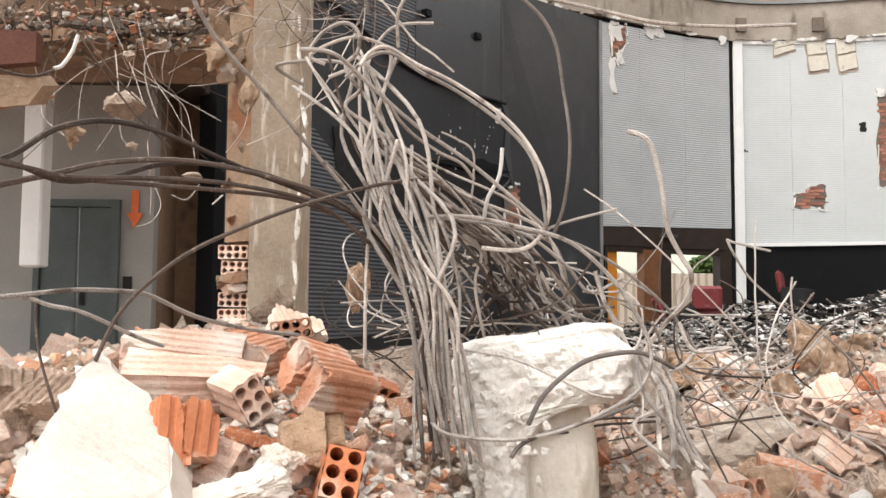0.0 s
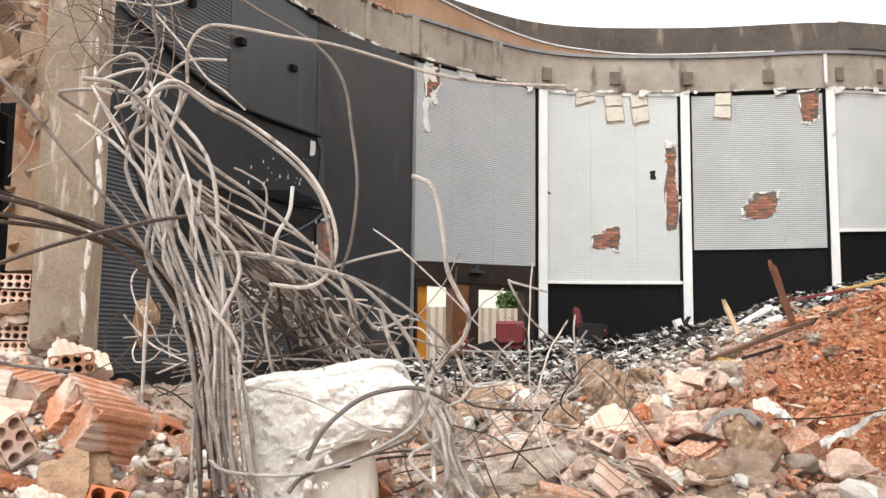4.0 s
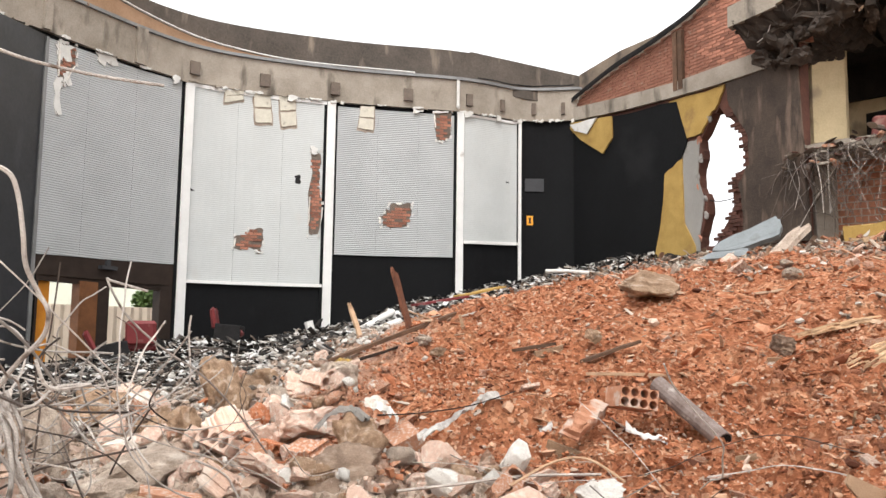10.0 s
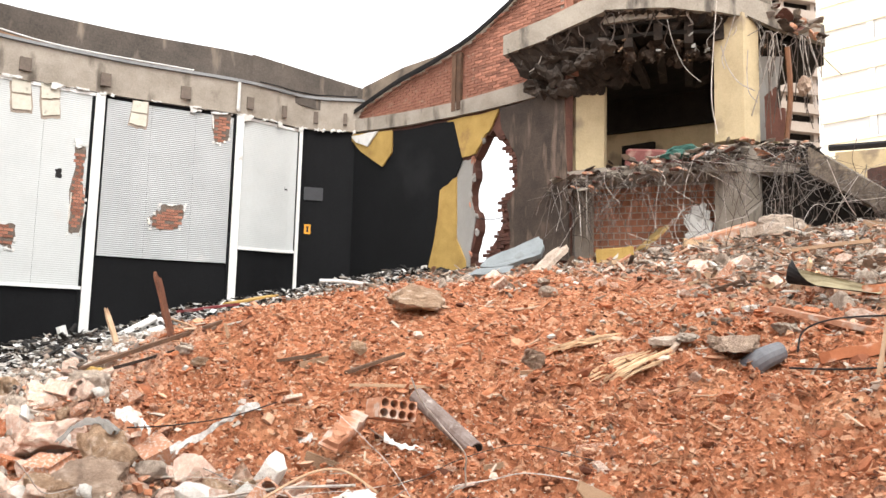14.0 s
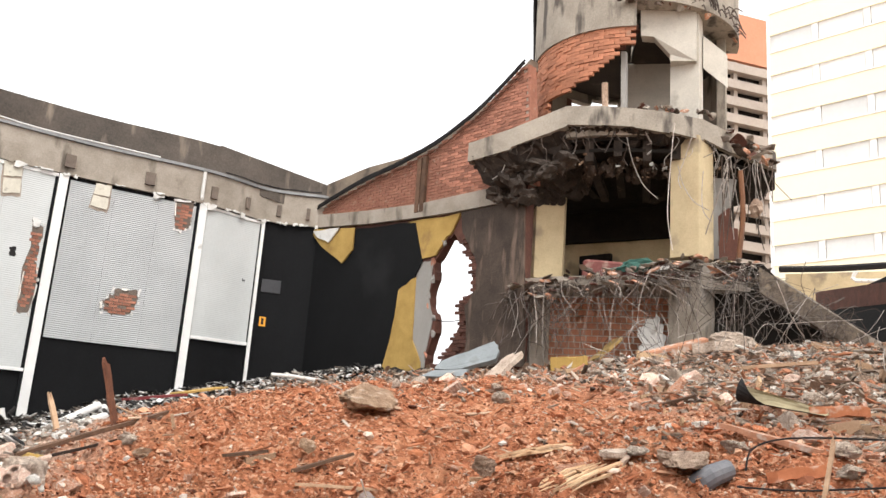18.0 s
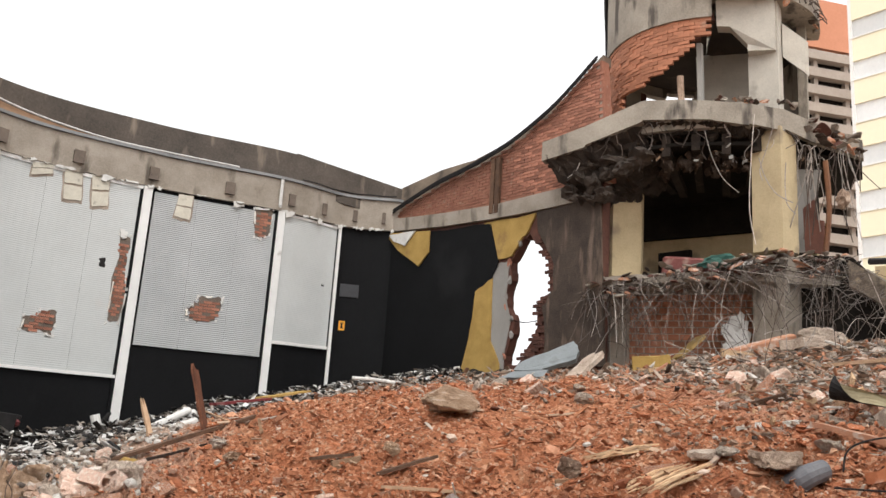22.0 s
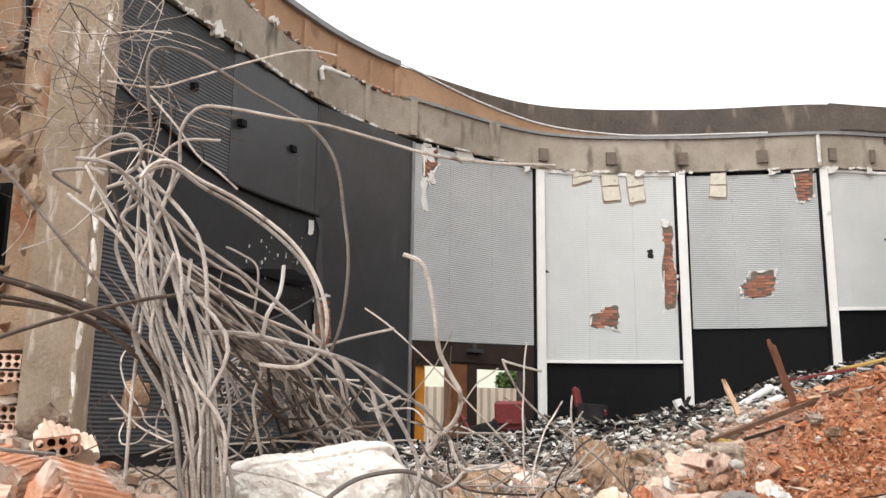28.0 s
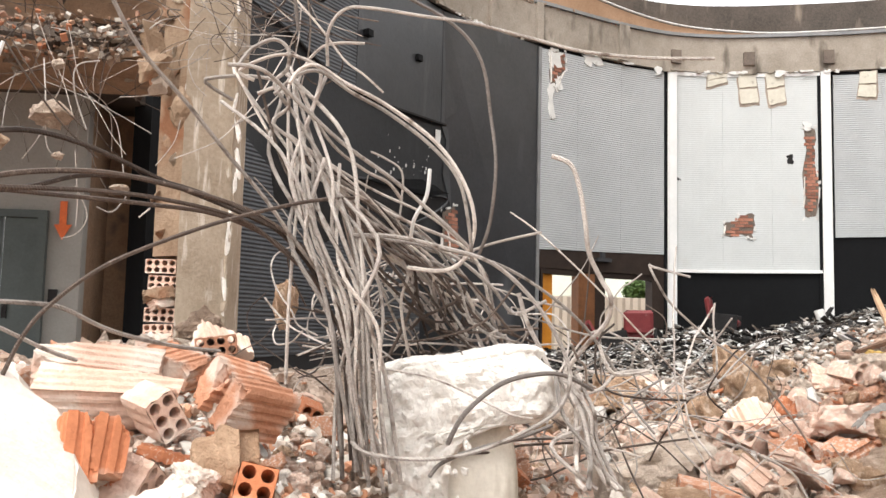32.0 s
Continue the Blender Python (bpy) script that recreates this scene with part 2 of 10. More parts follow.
M_JOIST = material("dark_broken_concrete", (0.085, 0.058, 0.042), (0.026, 0.018, 0.014), scale=4, fine=40, bump=1.0, stain=(0.17, 0.13, 0.10), stain_scale=9, stain_at=0.6)
M_SEATDUST = material("dusty_red_vinyl", (0.25, 0.095, 0.08), (0.15, 0.045, 0.043), rough=0.7, scale=4, fine=40, bump=0.2, stain=(0.33, 0.22, 0.18), stain_scale=4, stain_at=0.52)
M_TOWERCONC = material("grey_tower_concrete", (0.40, 0.355, 0.295), (0.22, 0.19, 0.155), scale=0.9, fine=25, bump=0.4, stain=(0.10, 0.085, 0.072), stain_scale=3.0, stain_at=0.53, streak=0.3)
M_TOWERPALE = material("pale_tower_concrete", (0.58, 0.54, 0.47), (0.42, 0.39, 0.34), scale=1.4, fine=30, bump=0.3, stain=(0.30, 0.27, 0.23), stain_scale=1.6, stain_at=0.6)
M_BRICKORANGE = material("orange_red_brick", (0.48, 0.215, 0.125), (0.35, 0.14, 0.08), scale=4, fine=60, bump=0.5, stain=(0.40, 0.28, 0.21), stain_scale=2, stain_at=0.6, random_tint=0.22)
M_STAIR = material("sooty_mottled_concrete", (0.22, 0.175, 0.135), (0.03, 0.024, 0.02), scale=4.5, fine=30, bump=0.8, stain=(0.30, 0.23, 0.16), stain_scale=3.5, stain_at=0.6)
# soffit tone with the shade under the slab mixed into it
M_SOFFIT = material("shaded_broken_soffit", (0.05, 0.036, 0.027), (0.014, 0.010, 0.008), scale=4, fine=40, bump=1.0, stain=(0.15, 0.11, 0.08), stain_scale=8, stain_at=0.64)
M_CONCDARK = material("dark_sawn_concrete", (0.20, 0.16, 0.13), (0.11, 0.085, 0.07), scale=3, fine=40, bump=0.5)
M_DARKWOOD = material("dark_stained_timber", (0.035, 0.022, 0.016), (0.018, 0.011, 0.008), rough=0.6, scale=4, fine=50, bump=0.2)
M_WOODMID = material("brown_varnished_timber", (0.20, 0.085, 0.035), (0.11, 0.045, 0.02), rough=0.5, scale=4, fine=50, bump=0.2)
M_HOUSE = material("pale_green_house_render", (0.66, 0.70, 0.60), (0.58, 0.62, 0.53), scale=0.5, fine=6, bump=0.0)
M_WINDOWBACK = material("tower_wall_behind", (0.42, 0.40, 0.34), (0.36, 0.34, 0.28), scale=0.3, fine=5, bump=0.0)
M_OCHREDULL = material("brown_broken_plaster", (0.34, 0.22, 0.14), (0.18, 0.11, 0.07), scale=2, fine=30, bump=0.5, stain=(0.12, 0.09, 0.07), stain_scale=2, stain_at=0.56)
M_COLUMN = material("streaked_column_concrete", (0.44, 0.36, 0.275), (0.27, 0.21, 0.15), scale=2.0, fine=40, bump=0.8, stain=(0.68, 0.61, 0.53), stain_scale=14.0, stain_at=0.57, streak=0.16)
M_PLASTERTAN = material("tan_torn_plaster", (0.37, 0.265, 0.18), (0.21, 0.135, 0.085), scale=4, fine=40, bump=1.0, stain=(0.22, 0.10, 0.05), stain_scale=3, stain_at=0.55)


def mixed(name, colours, rough=0.9, fine=60.0, bump=0.6, metal=0.0, grain_range=(0.5, 0.8)):
    """Loose pieces in one mesh: each island takes a colour of its own from the list."""
    m = material(name, (grain_range[1],) * 3, (grain_range[0],) * 3, rough=rough, scale=9.0, fine=fine, bump=bump, metal=metal, spec=0.2)
    n, ln = m.node_tree.nodes, m.node_tree.links
    bs = n["Principled BSDF"]
    grain = bs.inputs["Base Color"].links[0].from_socket
    geo, ramp, mix = n.new("ShaderNodeNewGeometry"), n.new("ShaderNodeValToRGB"), n.new("ShaderNodeMix")
    ramp.color_ramp.interpolation = "CONSTANT"
    el = ramp.color_ramp.elements
    el[0].color = rgb(colours[0])
    el[1].position, el[1].color = 1 / len(colours), rgb(colours[1])
    for k, c in enumerate(colours[2:], 2):
        e = el.new(k / len(colours))
        e.color = rgb(c)
    ln.new(geo.outputs["Random Per Island"], ramp.inputs[0])
    mix.data_type, mix.blend_type = "RGBA", "MULTIPLY"
    mix.inputs[0].default_value = 1.0
    ln.new(ramp.outputs[0], mix.inputs[6])
    ln.new(grain, mix.inputs[7])
    ln.new(mix.outputs[2], bs.inputs["Base Color"])
    return m


M_CLODEARTH = material("damp_red_clod", (0.50, 0.20, 0.105), (0.30, 0.115, 0.062), scale=7, fine=50, bump=1.0, stain=(0.50, 0.24, 0.14), stain_scale=9, stain_at=0.56, random_tint=0.2, crag=0.03)
# earth tones; the darkest one stands for shade between clods
M_REDBITS = mixed("red_earth_clods", [(0.620, 0.258, 0.137), (0.520, 0.197, 0.095), (0.400, 0.145, 0.072), (0.680, 0.338, 0.200), (0.290, 0.104, 0.054), (0.560, 0.220, 0.110), (0.700, 0.432, 0.286), (0.120, 0.045, 0.026), (0.540, 0.206, 0.100), (0.580, 0.239, 0.125), (0.640, 0.395, 0.263), (0.740, 0.581, 0.460)], grain_range=(0.6, 0.92))
M_FLAKES = mixed("red_earth_cakes", [(0.56, 0.215, 0.105), (0.44, 0.155, 0.074), (0.62, 0.27, 0.145), (0.50, 0.185, 0.09), (0.46, 0.165, 0.08), (0.70, 0.37, 0.22), (0.72, 0.43, 0.28), (0.64, 0.28, 0.15)], fine=40, bump=1.0, grain_range=(0.62, 0.95))
M_RUBBLEBITS = mixed("pink_grey_rubble", [(0.781, 0.586, 0.476), (0.78, 0.66, 0.56), (0.708, 0.366, 0.220), (0.805, 0.573, 0.439), (0.62, 0.49, 0.40), (0.683, 0.293, 0.159), (0.878, 0.793, 0.708), (0.586, 0.329, 0.220), (0.781, 0.647, 0.549), (0.50, 0.35, 0.26), (0.683, 0.439, 0.317)], grain_range=(0.42, 0.74))
M_CHARBITS = mixed("charred_and_white_flakes", [(0.025, 0.022, 0.021), (0.80, 0.78, 0.75), (0.018, 0.016, 0.015), (0.86, 0.84, 0.81), (0.04, 0.035, 0.031), (0.62, 0.58, 0.54), (0.88, 0.86, 0.83), (0.10, 0.085, 0.075), (0.50, 0.46, 0.41), (0.02, 0.018, 0.017), (0.03, 0.027, 0.025), (0.22, 0.17, 0.135), (0.015, 0.013, 0.012), (0.03, 0.024, 0.02), (0.40, 0.34, 0.29)], rough=0.8)
M_DUSTBITS = mixed("grey_brown_rubble", [(0.47, 0.36, 0.28), (0.28, 0.21, 0.16), (0.58, 0.45, 0.35), (0.58, 0.25, 0.14), (0.62, 0.55, 0.47), (0.60, 0.28, 0.165), (0.12, 0.09, 0.072), (0.46, 0.32, 0.23), (0.80, 0.75, 0.68), (0.35, 0.27, 0.21), (0.54, 0.33, 0.22)])
M_SLABBITS = mixed("brown_pink_slab_crumbs", [(0.40, 0.27, 0.19), (0.52, 0.30, 0.21), (0.30, 0.21, 0.155), (0.60, 0.44, 0.34), (0.44, 0.33, 0.25), (0.24, 0.17, 0.13)])
M_PEBBLES = mixed("pale_crushed_plaster", [(0.88, 0.83, 0.76), (0.80, 0.70, 0.60), (0.92, 0.89, 0.84), (0.74, 0.58, 0.47), (0.70, 0.64, 0.57), (0.84, 0.74, 0.65), (0.70, 0.36, 0.22)], grain_range=(0.75, 1.0))
M_SHINGLE = mixed("pale_gravel", [(0.70, 0.65, 0.58), (0.46, 0.40, 0.34), (0.84, 0.80, 0.74), (0.76, 0.71, 0.65), (0.26, 0.20, 0.165), (0.46, 0.36, 0.29), (0.15, 0.12, 0.10)])
M_SHAFT = material("formwork_concrete", (0.74, 0.69, 0.60), (0.56, 0.51, 0.43), scale=5, fine=50, bump=0.4, stain=(0.42, 0.37, 0.29), stain_scale=9, stain_at=0.57, streak=0.2)
M_RUSTBLACK = material("dark_ribbed_bar", (0.24, 0.21, 0.19), (0.11, 0.095, 0.085), rough=0.6, metal=0.3, scale=6, fine=120, bump=0.6)
M_SLABWHITE = material("chalky_plaster_slab", (0.74, 0.66, 0.585), (0.58, 0.50, 0.43), scale=4, fine=60, bump=0.5, stain=(0.52, 0.42, 0.35), stain_scale=5, stain_at=0.6, crag=0.008)
M_BOULDER = material("dusty_boulder", (0.58, 0.42, 0.31), (0.24, 0.155, 0.11), scale=3.5, fine=30, bump=1.0, stain=(0.60, 0.46, 0.36), stain_scale=3, stain_at=0.57, random_tint=0.15, crag=0.06)
M_SANDSTONE = material("buff_broken_stone", (0.66, 0.45, 0.30), (0.30, 0.17, 0.095), scale=3.5, fine=30, bump=1.0, stain=(0.74, 0.58, 0.45), stain_scale=3, stain_at=0.55, random_tint=0.15, crag=0.055)
M_PINK = material("pink_clay_rubble", (0.78, 0.57, 0.46), (0.58, 0.375, 0.28), scale=6, fine=60, bump=0.9, stain=(0.74, 0.63, 0.54), stain_scale=5, stain_at=0.52, random_tint=0.2, crag=0.014)
M_BOULDERGREY = material("grey_dusty_stone", (0.72, 0.59, 0.48), (0.36, 0.265, 0.2), scale=4, fine=30, bump=1.0, stain=(0.78, 0.68, 0.58), stain_scale=3, stain_at=0.55, random_tint=0.12, crag=0.055)
M_REDWOOD = material("splintered_red_timber", (0.19, 0.075, 0.04), (0.085, 0.033, 0.02), scale=7, fine=70, bump=0.7, stain=(0.30, 0.16, 0.085), stain_scale=6, stain_at=0.62)
M_TIMBERPALE = material("bleached_splintered_wood", (0.46, 0.31, 0.20), (0.30, 0.185, 0.11), scale=9, fine=80, bump=0.8, random_tint=0.25)
M_SPLINTER = material("fresh_splintered_wood", (0.66, 0.47, 0.29), (0.42, 0.25, 0.14), scale=9, fine=80, bump=0.8, random_tint=0.3)
M_SHEETGREY = material("bent_galvanised_sheet", (0.27, 0.245, 0.22), (0.15, 0.135, 0.12), rough=0.6, scale=4, fine=40, bump=0.2)
M_FOAMDULL = material("dirty_yellow_rubber", (0.40, 0.27, 0.10), (0.25, 0.16, 0.06), scale=4, fine=40, bump=0.4)
M_KHAKI = material("khaki_lining", (0.34, 0.29, 0.18), (0.22, 0.18, 0.11), rough=0.7, scale=3, fine=40, bump=0.3, stain=(0.10, 0.09, 0.07), stain_scale=3, stain_at=0.62)
M_BUCKET = material("grey_plastic", (0.16, 0.16, 0.17), (0.10, 0.10, 0.11), rough=0.5, scale=4, fine=40, bump=0.1)
M_CHIPS = mixed("clay_and_wood_chips", [(0.60, 0.24, 0.12), (0.56, 0.32, 0.20), (0.70, 0.49, 0.34), (0.52, 0.195, 0.098), (0.36, 0.15, 0.08), (0.58, 0.25, 0.13), (0.68, 0.57, 0.47), (0.53, 0.21, 0.108), (0.60, 0.33, 0.20)])
M_MORTARPALE = material("pale_mortar", (0.60, 0.52, 0.44), (0.45, 0.37, 0.30), scale=6, fine=60, bump=0.5)

# brown taken towards black for ceilings and undersides in shade
M_SHADEPLASTER = material("shaded_brown_plaster", (0.062, 0.047, 0.037), (0.028, 0.021, 0.017), scale=1.4, fine=25, bump=0.5, stain=(0.10, 0.078, 0.06), stain_scale=1.5, stain_at=0.6)
M_SOOTWALL = material("sooty_streaked_wall", (0.085, 0.063, 0.049), (0.035, 0.026, 0.021), scale=1.6, fine=30, bump=0.8, stain=(0.16, 0.115, 0.088), stain_scale=4, stain_at=0.58, streak=0.25)
M_CHARLOW = material("black_painted_sheet", (0.026, 0.027, 0.0295), (0.013, 0.0135, 0.015), rough=0.5, scale=0.6, fine=16, bump=0.15, stain=(0.036, 0.037, 0.039), stain_scale=1.0, stain_at=0.58, streak=0.3)



def add_ribs(m, pitch, depth):
    """Slanting ribs, as rolled on reinforcement bars."""
    n, ln = m.node_tree.nodes, m.node_tree.links
    geo, wave, bp = n.new("ShaderNodeTexCoord"), n.new("ShaderNodeTexWave"), n.new("ShaderNodeBump")
    wave.bands_direction = "DIAGONAL"
    wave.inputs["Scale"].default_value, wave.inputs["Distortion"].default_value = 0.314 / pitch, 0.4
    ln.new(geo.outputs["Object"], wave.inputs["Vector"])
    bp.inputs["Strength"].default_value, bp.inputs["Distance"].default_value = 1.0, depth
    ln.new(wave.outputs["Fac"], bp.inputs["Height"])
    ln.new(bp.outputs[0], n["Principled BSDF"].inputs["Normal"].links[0].from_node.inputs["Normal"])


for bar_metal in (M_STEEL, M_RUST, M_RUSTBLACK):
    add_ribs(bar_metal, 0.006, 0.0012)

# ---- mesh helpers ----
def mesh_of(name, verts, faces, mat, smooth=False):
    me = bpy.data.meshes.new(name)
    me.from_pydata([tuple(v) for v in verts], [], [tuple(f) for f in faces])
    me.materials.append(mat)
    if smooth:
        me.polygons.foreach_set("use_smooth", [True] * len(me.polygons))
    me.update()
    return me


def part(name, geom, mat, parent=None, label="", smooth=False):
    """Links verts and faces (or a mesh) as one object, under a thing if one is given."""
    me = geom if isinstance(geom, bpy.types.Mesh) else mesh_of(name, geom[0], geom[1], mat, smooth)
    ob = new(name, me)
    if parent is not None:
        ob.parent = parent
        ob.matrix_parent_inverse = parent.matrix_world.inverted() if parent.parent is None else (parent.parent.matrix_basis @ parent.matrix_basis).inverted()
    if label:
        ob["label"] = label
    return ob


def empty(name, at, label, category, group="", kind=""):
    ob = new(name)
    ob.location = at
    ob.matrix_world = Matrix.Translation(at)
    return tagged(ob, label, category, group, kind)


def join(*geoms):
    vs, fs = [], []
    for v, f in geoms:
        k = len(vs)
        vs += [tuple(p) for p in v]
        fs += [tuple(i + k for i in q) for q in f]
    return vs, fs


def moved(geom, m):
    return [m @ Vector(v) for v in geom[0]], geom[1]


def box(x0, y0, z0, x1, y1, z1, bevel=0.0):
    if not bevel:
        v = [(x, y, z) for z in (z0, z1) for y in (y0, y1) for x in (x0, x1)]
        return v, [(0, 2, 3, 1), (4, 5, 7, 6), (0, 1, 5, 4), (2, 6, 7, 3), (0, 4, 6, 2), (1, 3, 7, 5)]
    b = bevel
    outline = [(x0 + b, y0), (x1 - b, y0), (x1, y0 + b), (x1, y1 - b), (x1 - b, y1), (x0 + b, y1), (x0, y1 - b), (x0, y0 + b)]
    cx, cy = (x0 + x1) / 2, (y0 + y1) / 2
    inner = [(px + (b if px < cx else -b), py + (b if py < cy else -b)) for px, py in outline]
    v = [(*p, z0) for p in inner] + [(*p, z0 + b) for p in outline] + [(*p, z1 - b) for p in outline] + [(*p, z1) for p in inner]
    f = [tuple(range(7, -1, -1)), tuple(range(24, 32))]
    for k in range(3):
        f += [(8 * k + i, 8 * k + (i + 1) % 8, 8 * k + 8 + (i + 1) % 8, 8 * k + 8 + i) for i in range(8)]
    return v, f


def extrude(outline, way):
    """A solid from a flat 3D outline pushed along a vector."""
    w = Vector(way)
    a = [Vector(p) for p in outline]
    n = len(a)
    v = a + [p + w for p in a]
    return v, [tuple(range(n - 1, -1, -1)), tuple(range(n, 2 * n))] + [(i, (i + 1) % n, n + (i + 1) % n, n + i) for i in range(n)]


def spline(points, per=6):
    p = [Vector(q) for q in points]
    out = []
    for i in range(len(p) - 1):
        a, b, c, d = p[max(0, i - 1)], p[i], p[i + 1], p[min(len(p) - 1, i + 2)]
        for k in range(per):
            f = k / per
            out.append(0.5 * (2 * b + (c - a) * f + (2 * a - 5 * b + 4 * c - d) * f * f + (3 * b - a - 3 * c + d) * f ** 3))
    return out + [p[-1]]


def tube(points, radius, per=6, sides=7, taper=1.0):
    line = spline(points, per)
    v, f, side = [], [], None
    for i, p in enumerate(line):
        d = (line[min(i + 1, len(line) - 1)] - line[max(i - 1, 0)]).normalized()
        if side is None:
            side = d.orthogonal().normalized()
        side = (side - d * side.dot(d)).normalized()
        up = d.cross(side)
        r = radius * (1 + (taper - 1) * i / (len(line) - 1))
        v += [p + r * (math.cos(2 * math.pi * k / sides) * side + math.sin(2 * math.pi * k / sides) * up) for k in range(sides)]
        if i:
            f += [((i - 1) * sides + k, (i - 1) * sides + (k + 1) % sides, i * sides + (k + 1) % sides, i * sides + k) for k in range(sides)]
    f += [tuple(range(sides - 1, -1, -1)), tuple(range(len(v) - sides, len(v)))]
    return v, f


def rock(seed, sx=1.0, sy=1.0, sz=1.0, rough=0.25, cuts=5, level=2):
    """An angular lump: a ball cut by random planes, then roughened."""
    rnd = random.Random(seed)
    bm = bmesh.new()
    bmesh.ops.create_icosphere(bm, subdivisions=level, radius=1.0)
    planes = [(Vector((rnd.gauss(0, 1), rnd.gauss(0, 1), rnd.gauss(0, 1))).normalized(), rnd.uniform(0.35, 0.75)) for _ in range(cuts)]
    off = Vector((seed * 3.7, seed * 1.3, seed * 2.1))
    for v in bm.verts:
        for nrm, d in planes:
            k = v.co.dot(nrm)
            if k > d:
                v.co -= (k - d) * nrm
        v.co += v.co.normalized() * rough * 0.5 * (noise.noise(v.co * 2.2 + off) + 0.5 * noise.noise(v.co * 5 + off))
        v.co = Vector((v.co.x * sx, v.co.y * sy, v.co.z * sz))
    geom = [v.co.copy() for v in bm.verts], [tuple(v.index for v in f.verts) for f in bm.faces]
    bm.free()
    return geom


def broken_block(w, d, h, pitch, seed, cuts=4, n=16):
    """A clay block grooved along y on its broad faces, with corners knocked off and rough breaks."""
    rnd = random.Random(seed)
    bm = bmesh.new()
    bmesh.ops.create_cube(bm, size=1.0)
    bmesh.ops.subdivide_edges(bm, edges=bm.edges[:], cuts=n, use_grid_fill=True)
    off = Vector((seed * 1.9, seed * 0.7, seed * 1.1))
    planes = []
    for _ in range(cuts):
        g = Vector((rnd.choice((-1, 1)) * rnd.uniform(0.4, 1), rnd.choice((-1, 1)) * rnd.uniform(0.5, 1), rnd.uniform(-0.9, 0.9)))
        planes.append((g, rnd.uniform(0.52, 0.78) * (abs(g.x) + abs(g.y) + abs(g.z)) * 0.5 + 0.12))
    size = min(w, d, h)
    for v in bm.verts:
        c = v.co.copy()
        p = Vector((c.x * w, c.y * d, c.z * h))
        groove = lambda t: (1.0 if (t / pitch) % 1.0 < 0.58 else 0.0) * pitch * 0.2
        if abs(c.z) > 0.49:
            p.z += math.copysign(groove(p.x + w), c.z) - math.copysign(pitch * 0.1, c.z)
        if abs(c.x) > 0.49:
            p.x += math.copysign(groove(p.z + h), c.x)
        if abs(c.y) > 0.49:
            p.y += size * 0.35 * noise.noise(Vector((p.x, p.z, seed)) * (3.0 / size) * 0.25)
        rough = 0.0
        for g, k in planes:
            over = c.dot(g) - k
            if over > 0:
                step = g * (over / g.length_squared)
                p -= Vector((step.x * w, step.y * d, step.z * h))
                rough = 1.0
        q = p / size
        p += Vector((noise.noise(q * 2 + off), noise.noise(q * 2 + off * 2), noise.noise(q * 2 - off))) * size * (0.02 + 0.06 * rough)
        p += Vector((noise.noise(q * 6 + off), noise.noise(q * 6 + off * 2), noise.noise(q * 6 - off))) * size * (0.012 + 0.05 * rough)
        v.co = p
    geom = [v.co.copy() for v in bm.verts], [tuple(v.index for v in f.verts) for f in bm.faces]
    bm.free()
    return geom


# ---- the ground: a heap of earth and rubble rising to the right ----
MOUNDS = [(-1.4, 3.3, 1.6, 0.71), (-3.5, 5.5, 2.6, 0.33), (0.6, 3.0, 1.2, 0.32), (3, 6, 2.5, -0.18), (5.5, 7, 2.5, 0.36), (7.8, 6.3, 2.6, 0.51), (6.3, 4.2, 1.8, -0.59), (15.5, 10, 4, -0.68), (18, 14, 4, 0.66), (15, 17.5, 3.5, -0.81), (10, 18.5, 4, -0.24), (4, 15, 5, 0.72), (18.5, 4, 5, 0.59), (-6, 12, 5, 0.42), (6, 0, 2.6, 0.30), (13, -2, 4, -1.09), (24, 8, 6, -0.42), (0, 9, 3, 0.15), (0.5, 2.75, 0.34, -0.26), (0.2, 2.95, 0.3, -0.2), (9.9, 20.0, 1.5, -0.5), (6.4, 17.3, 0.8, 0.3), (8.0, 15.8, 2.0, -0.38), (-0.9, 5.4, 0.6, 0.4), (-0.3, 2.35, 0.4, 0.1), (15.6, 10.5, 2.6, -0.14)]


def heap(x, y):
    u = min(1.0, max(0.0, (x - 1) / 17))
    return 0.15 + 4 * u * u * (3 - 2 * u) + sum(h * math.exp(-((x - a) ** 2 + (y - b) ** 2) / (2 * s * s)) for a, b, s, h in MOUNDS)


def redness(x, y):
    """1 on the red earth of the mound, 0 on the rubble and on the charred litter by the wall."""
    wob = 0.9 * noise.noise(Vector((x * 0.5, y * 0.5, 3)))
    near = (x - 3.5 + 0.22 * (y - 5) + wob) / 0.9
    back = (12.4 - y + 0.33 * (x - 9) * (1 if x > 9 else 0.2) - (1.3 if x < 9 else 0) + 0.8 * wob - max(0, 9 - x) * 0.6) / 1.4
    front = (10.9 - x + 1.2 * wob + 0.33 * y) / 2.6
    return max(0.0, min(1.0, near)) * max(0.0, min(1.0, back)) * max(0.0, min(1.0, front))


def charring(x, y):
    """1 where ash and burnt litter lie on the ground along the curved wall."""
    wob = 0.8 * noise.noise(Vector((x * 0.7, y * 0.7, 8)))
    return max(0.0, min(1.0, (y - 8.6 - 0.12 * max(0, x - 4) + wob) / 1.2)) * max(0.0, min(1.0, (x + 0.5) / 1.5)) * (1 - redness(x, y))


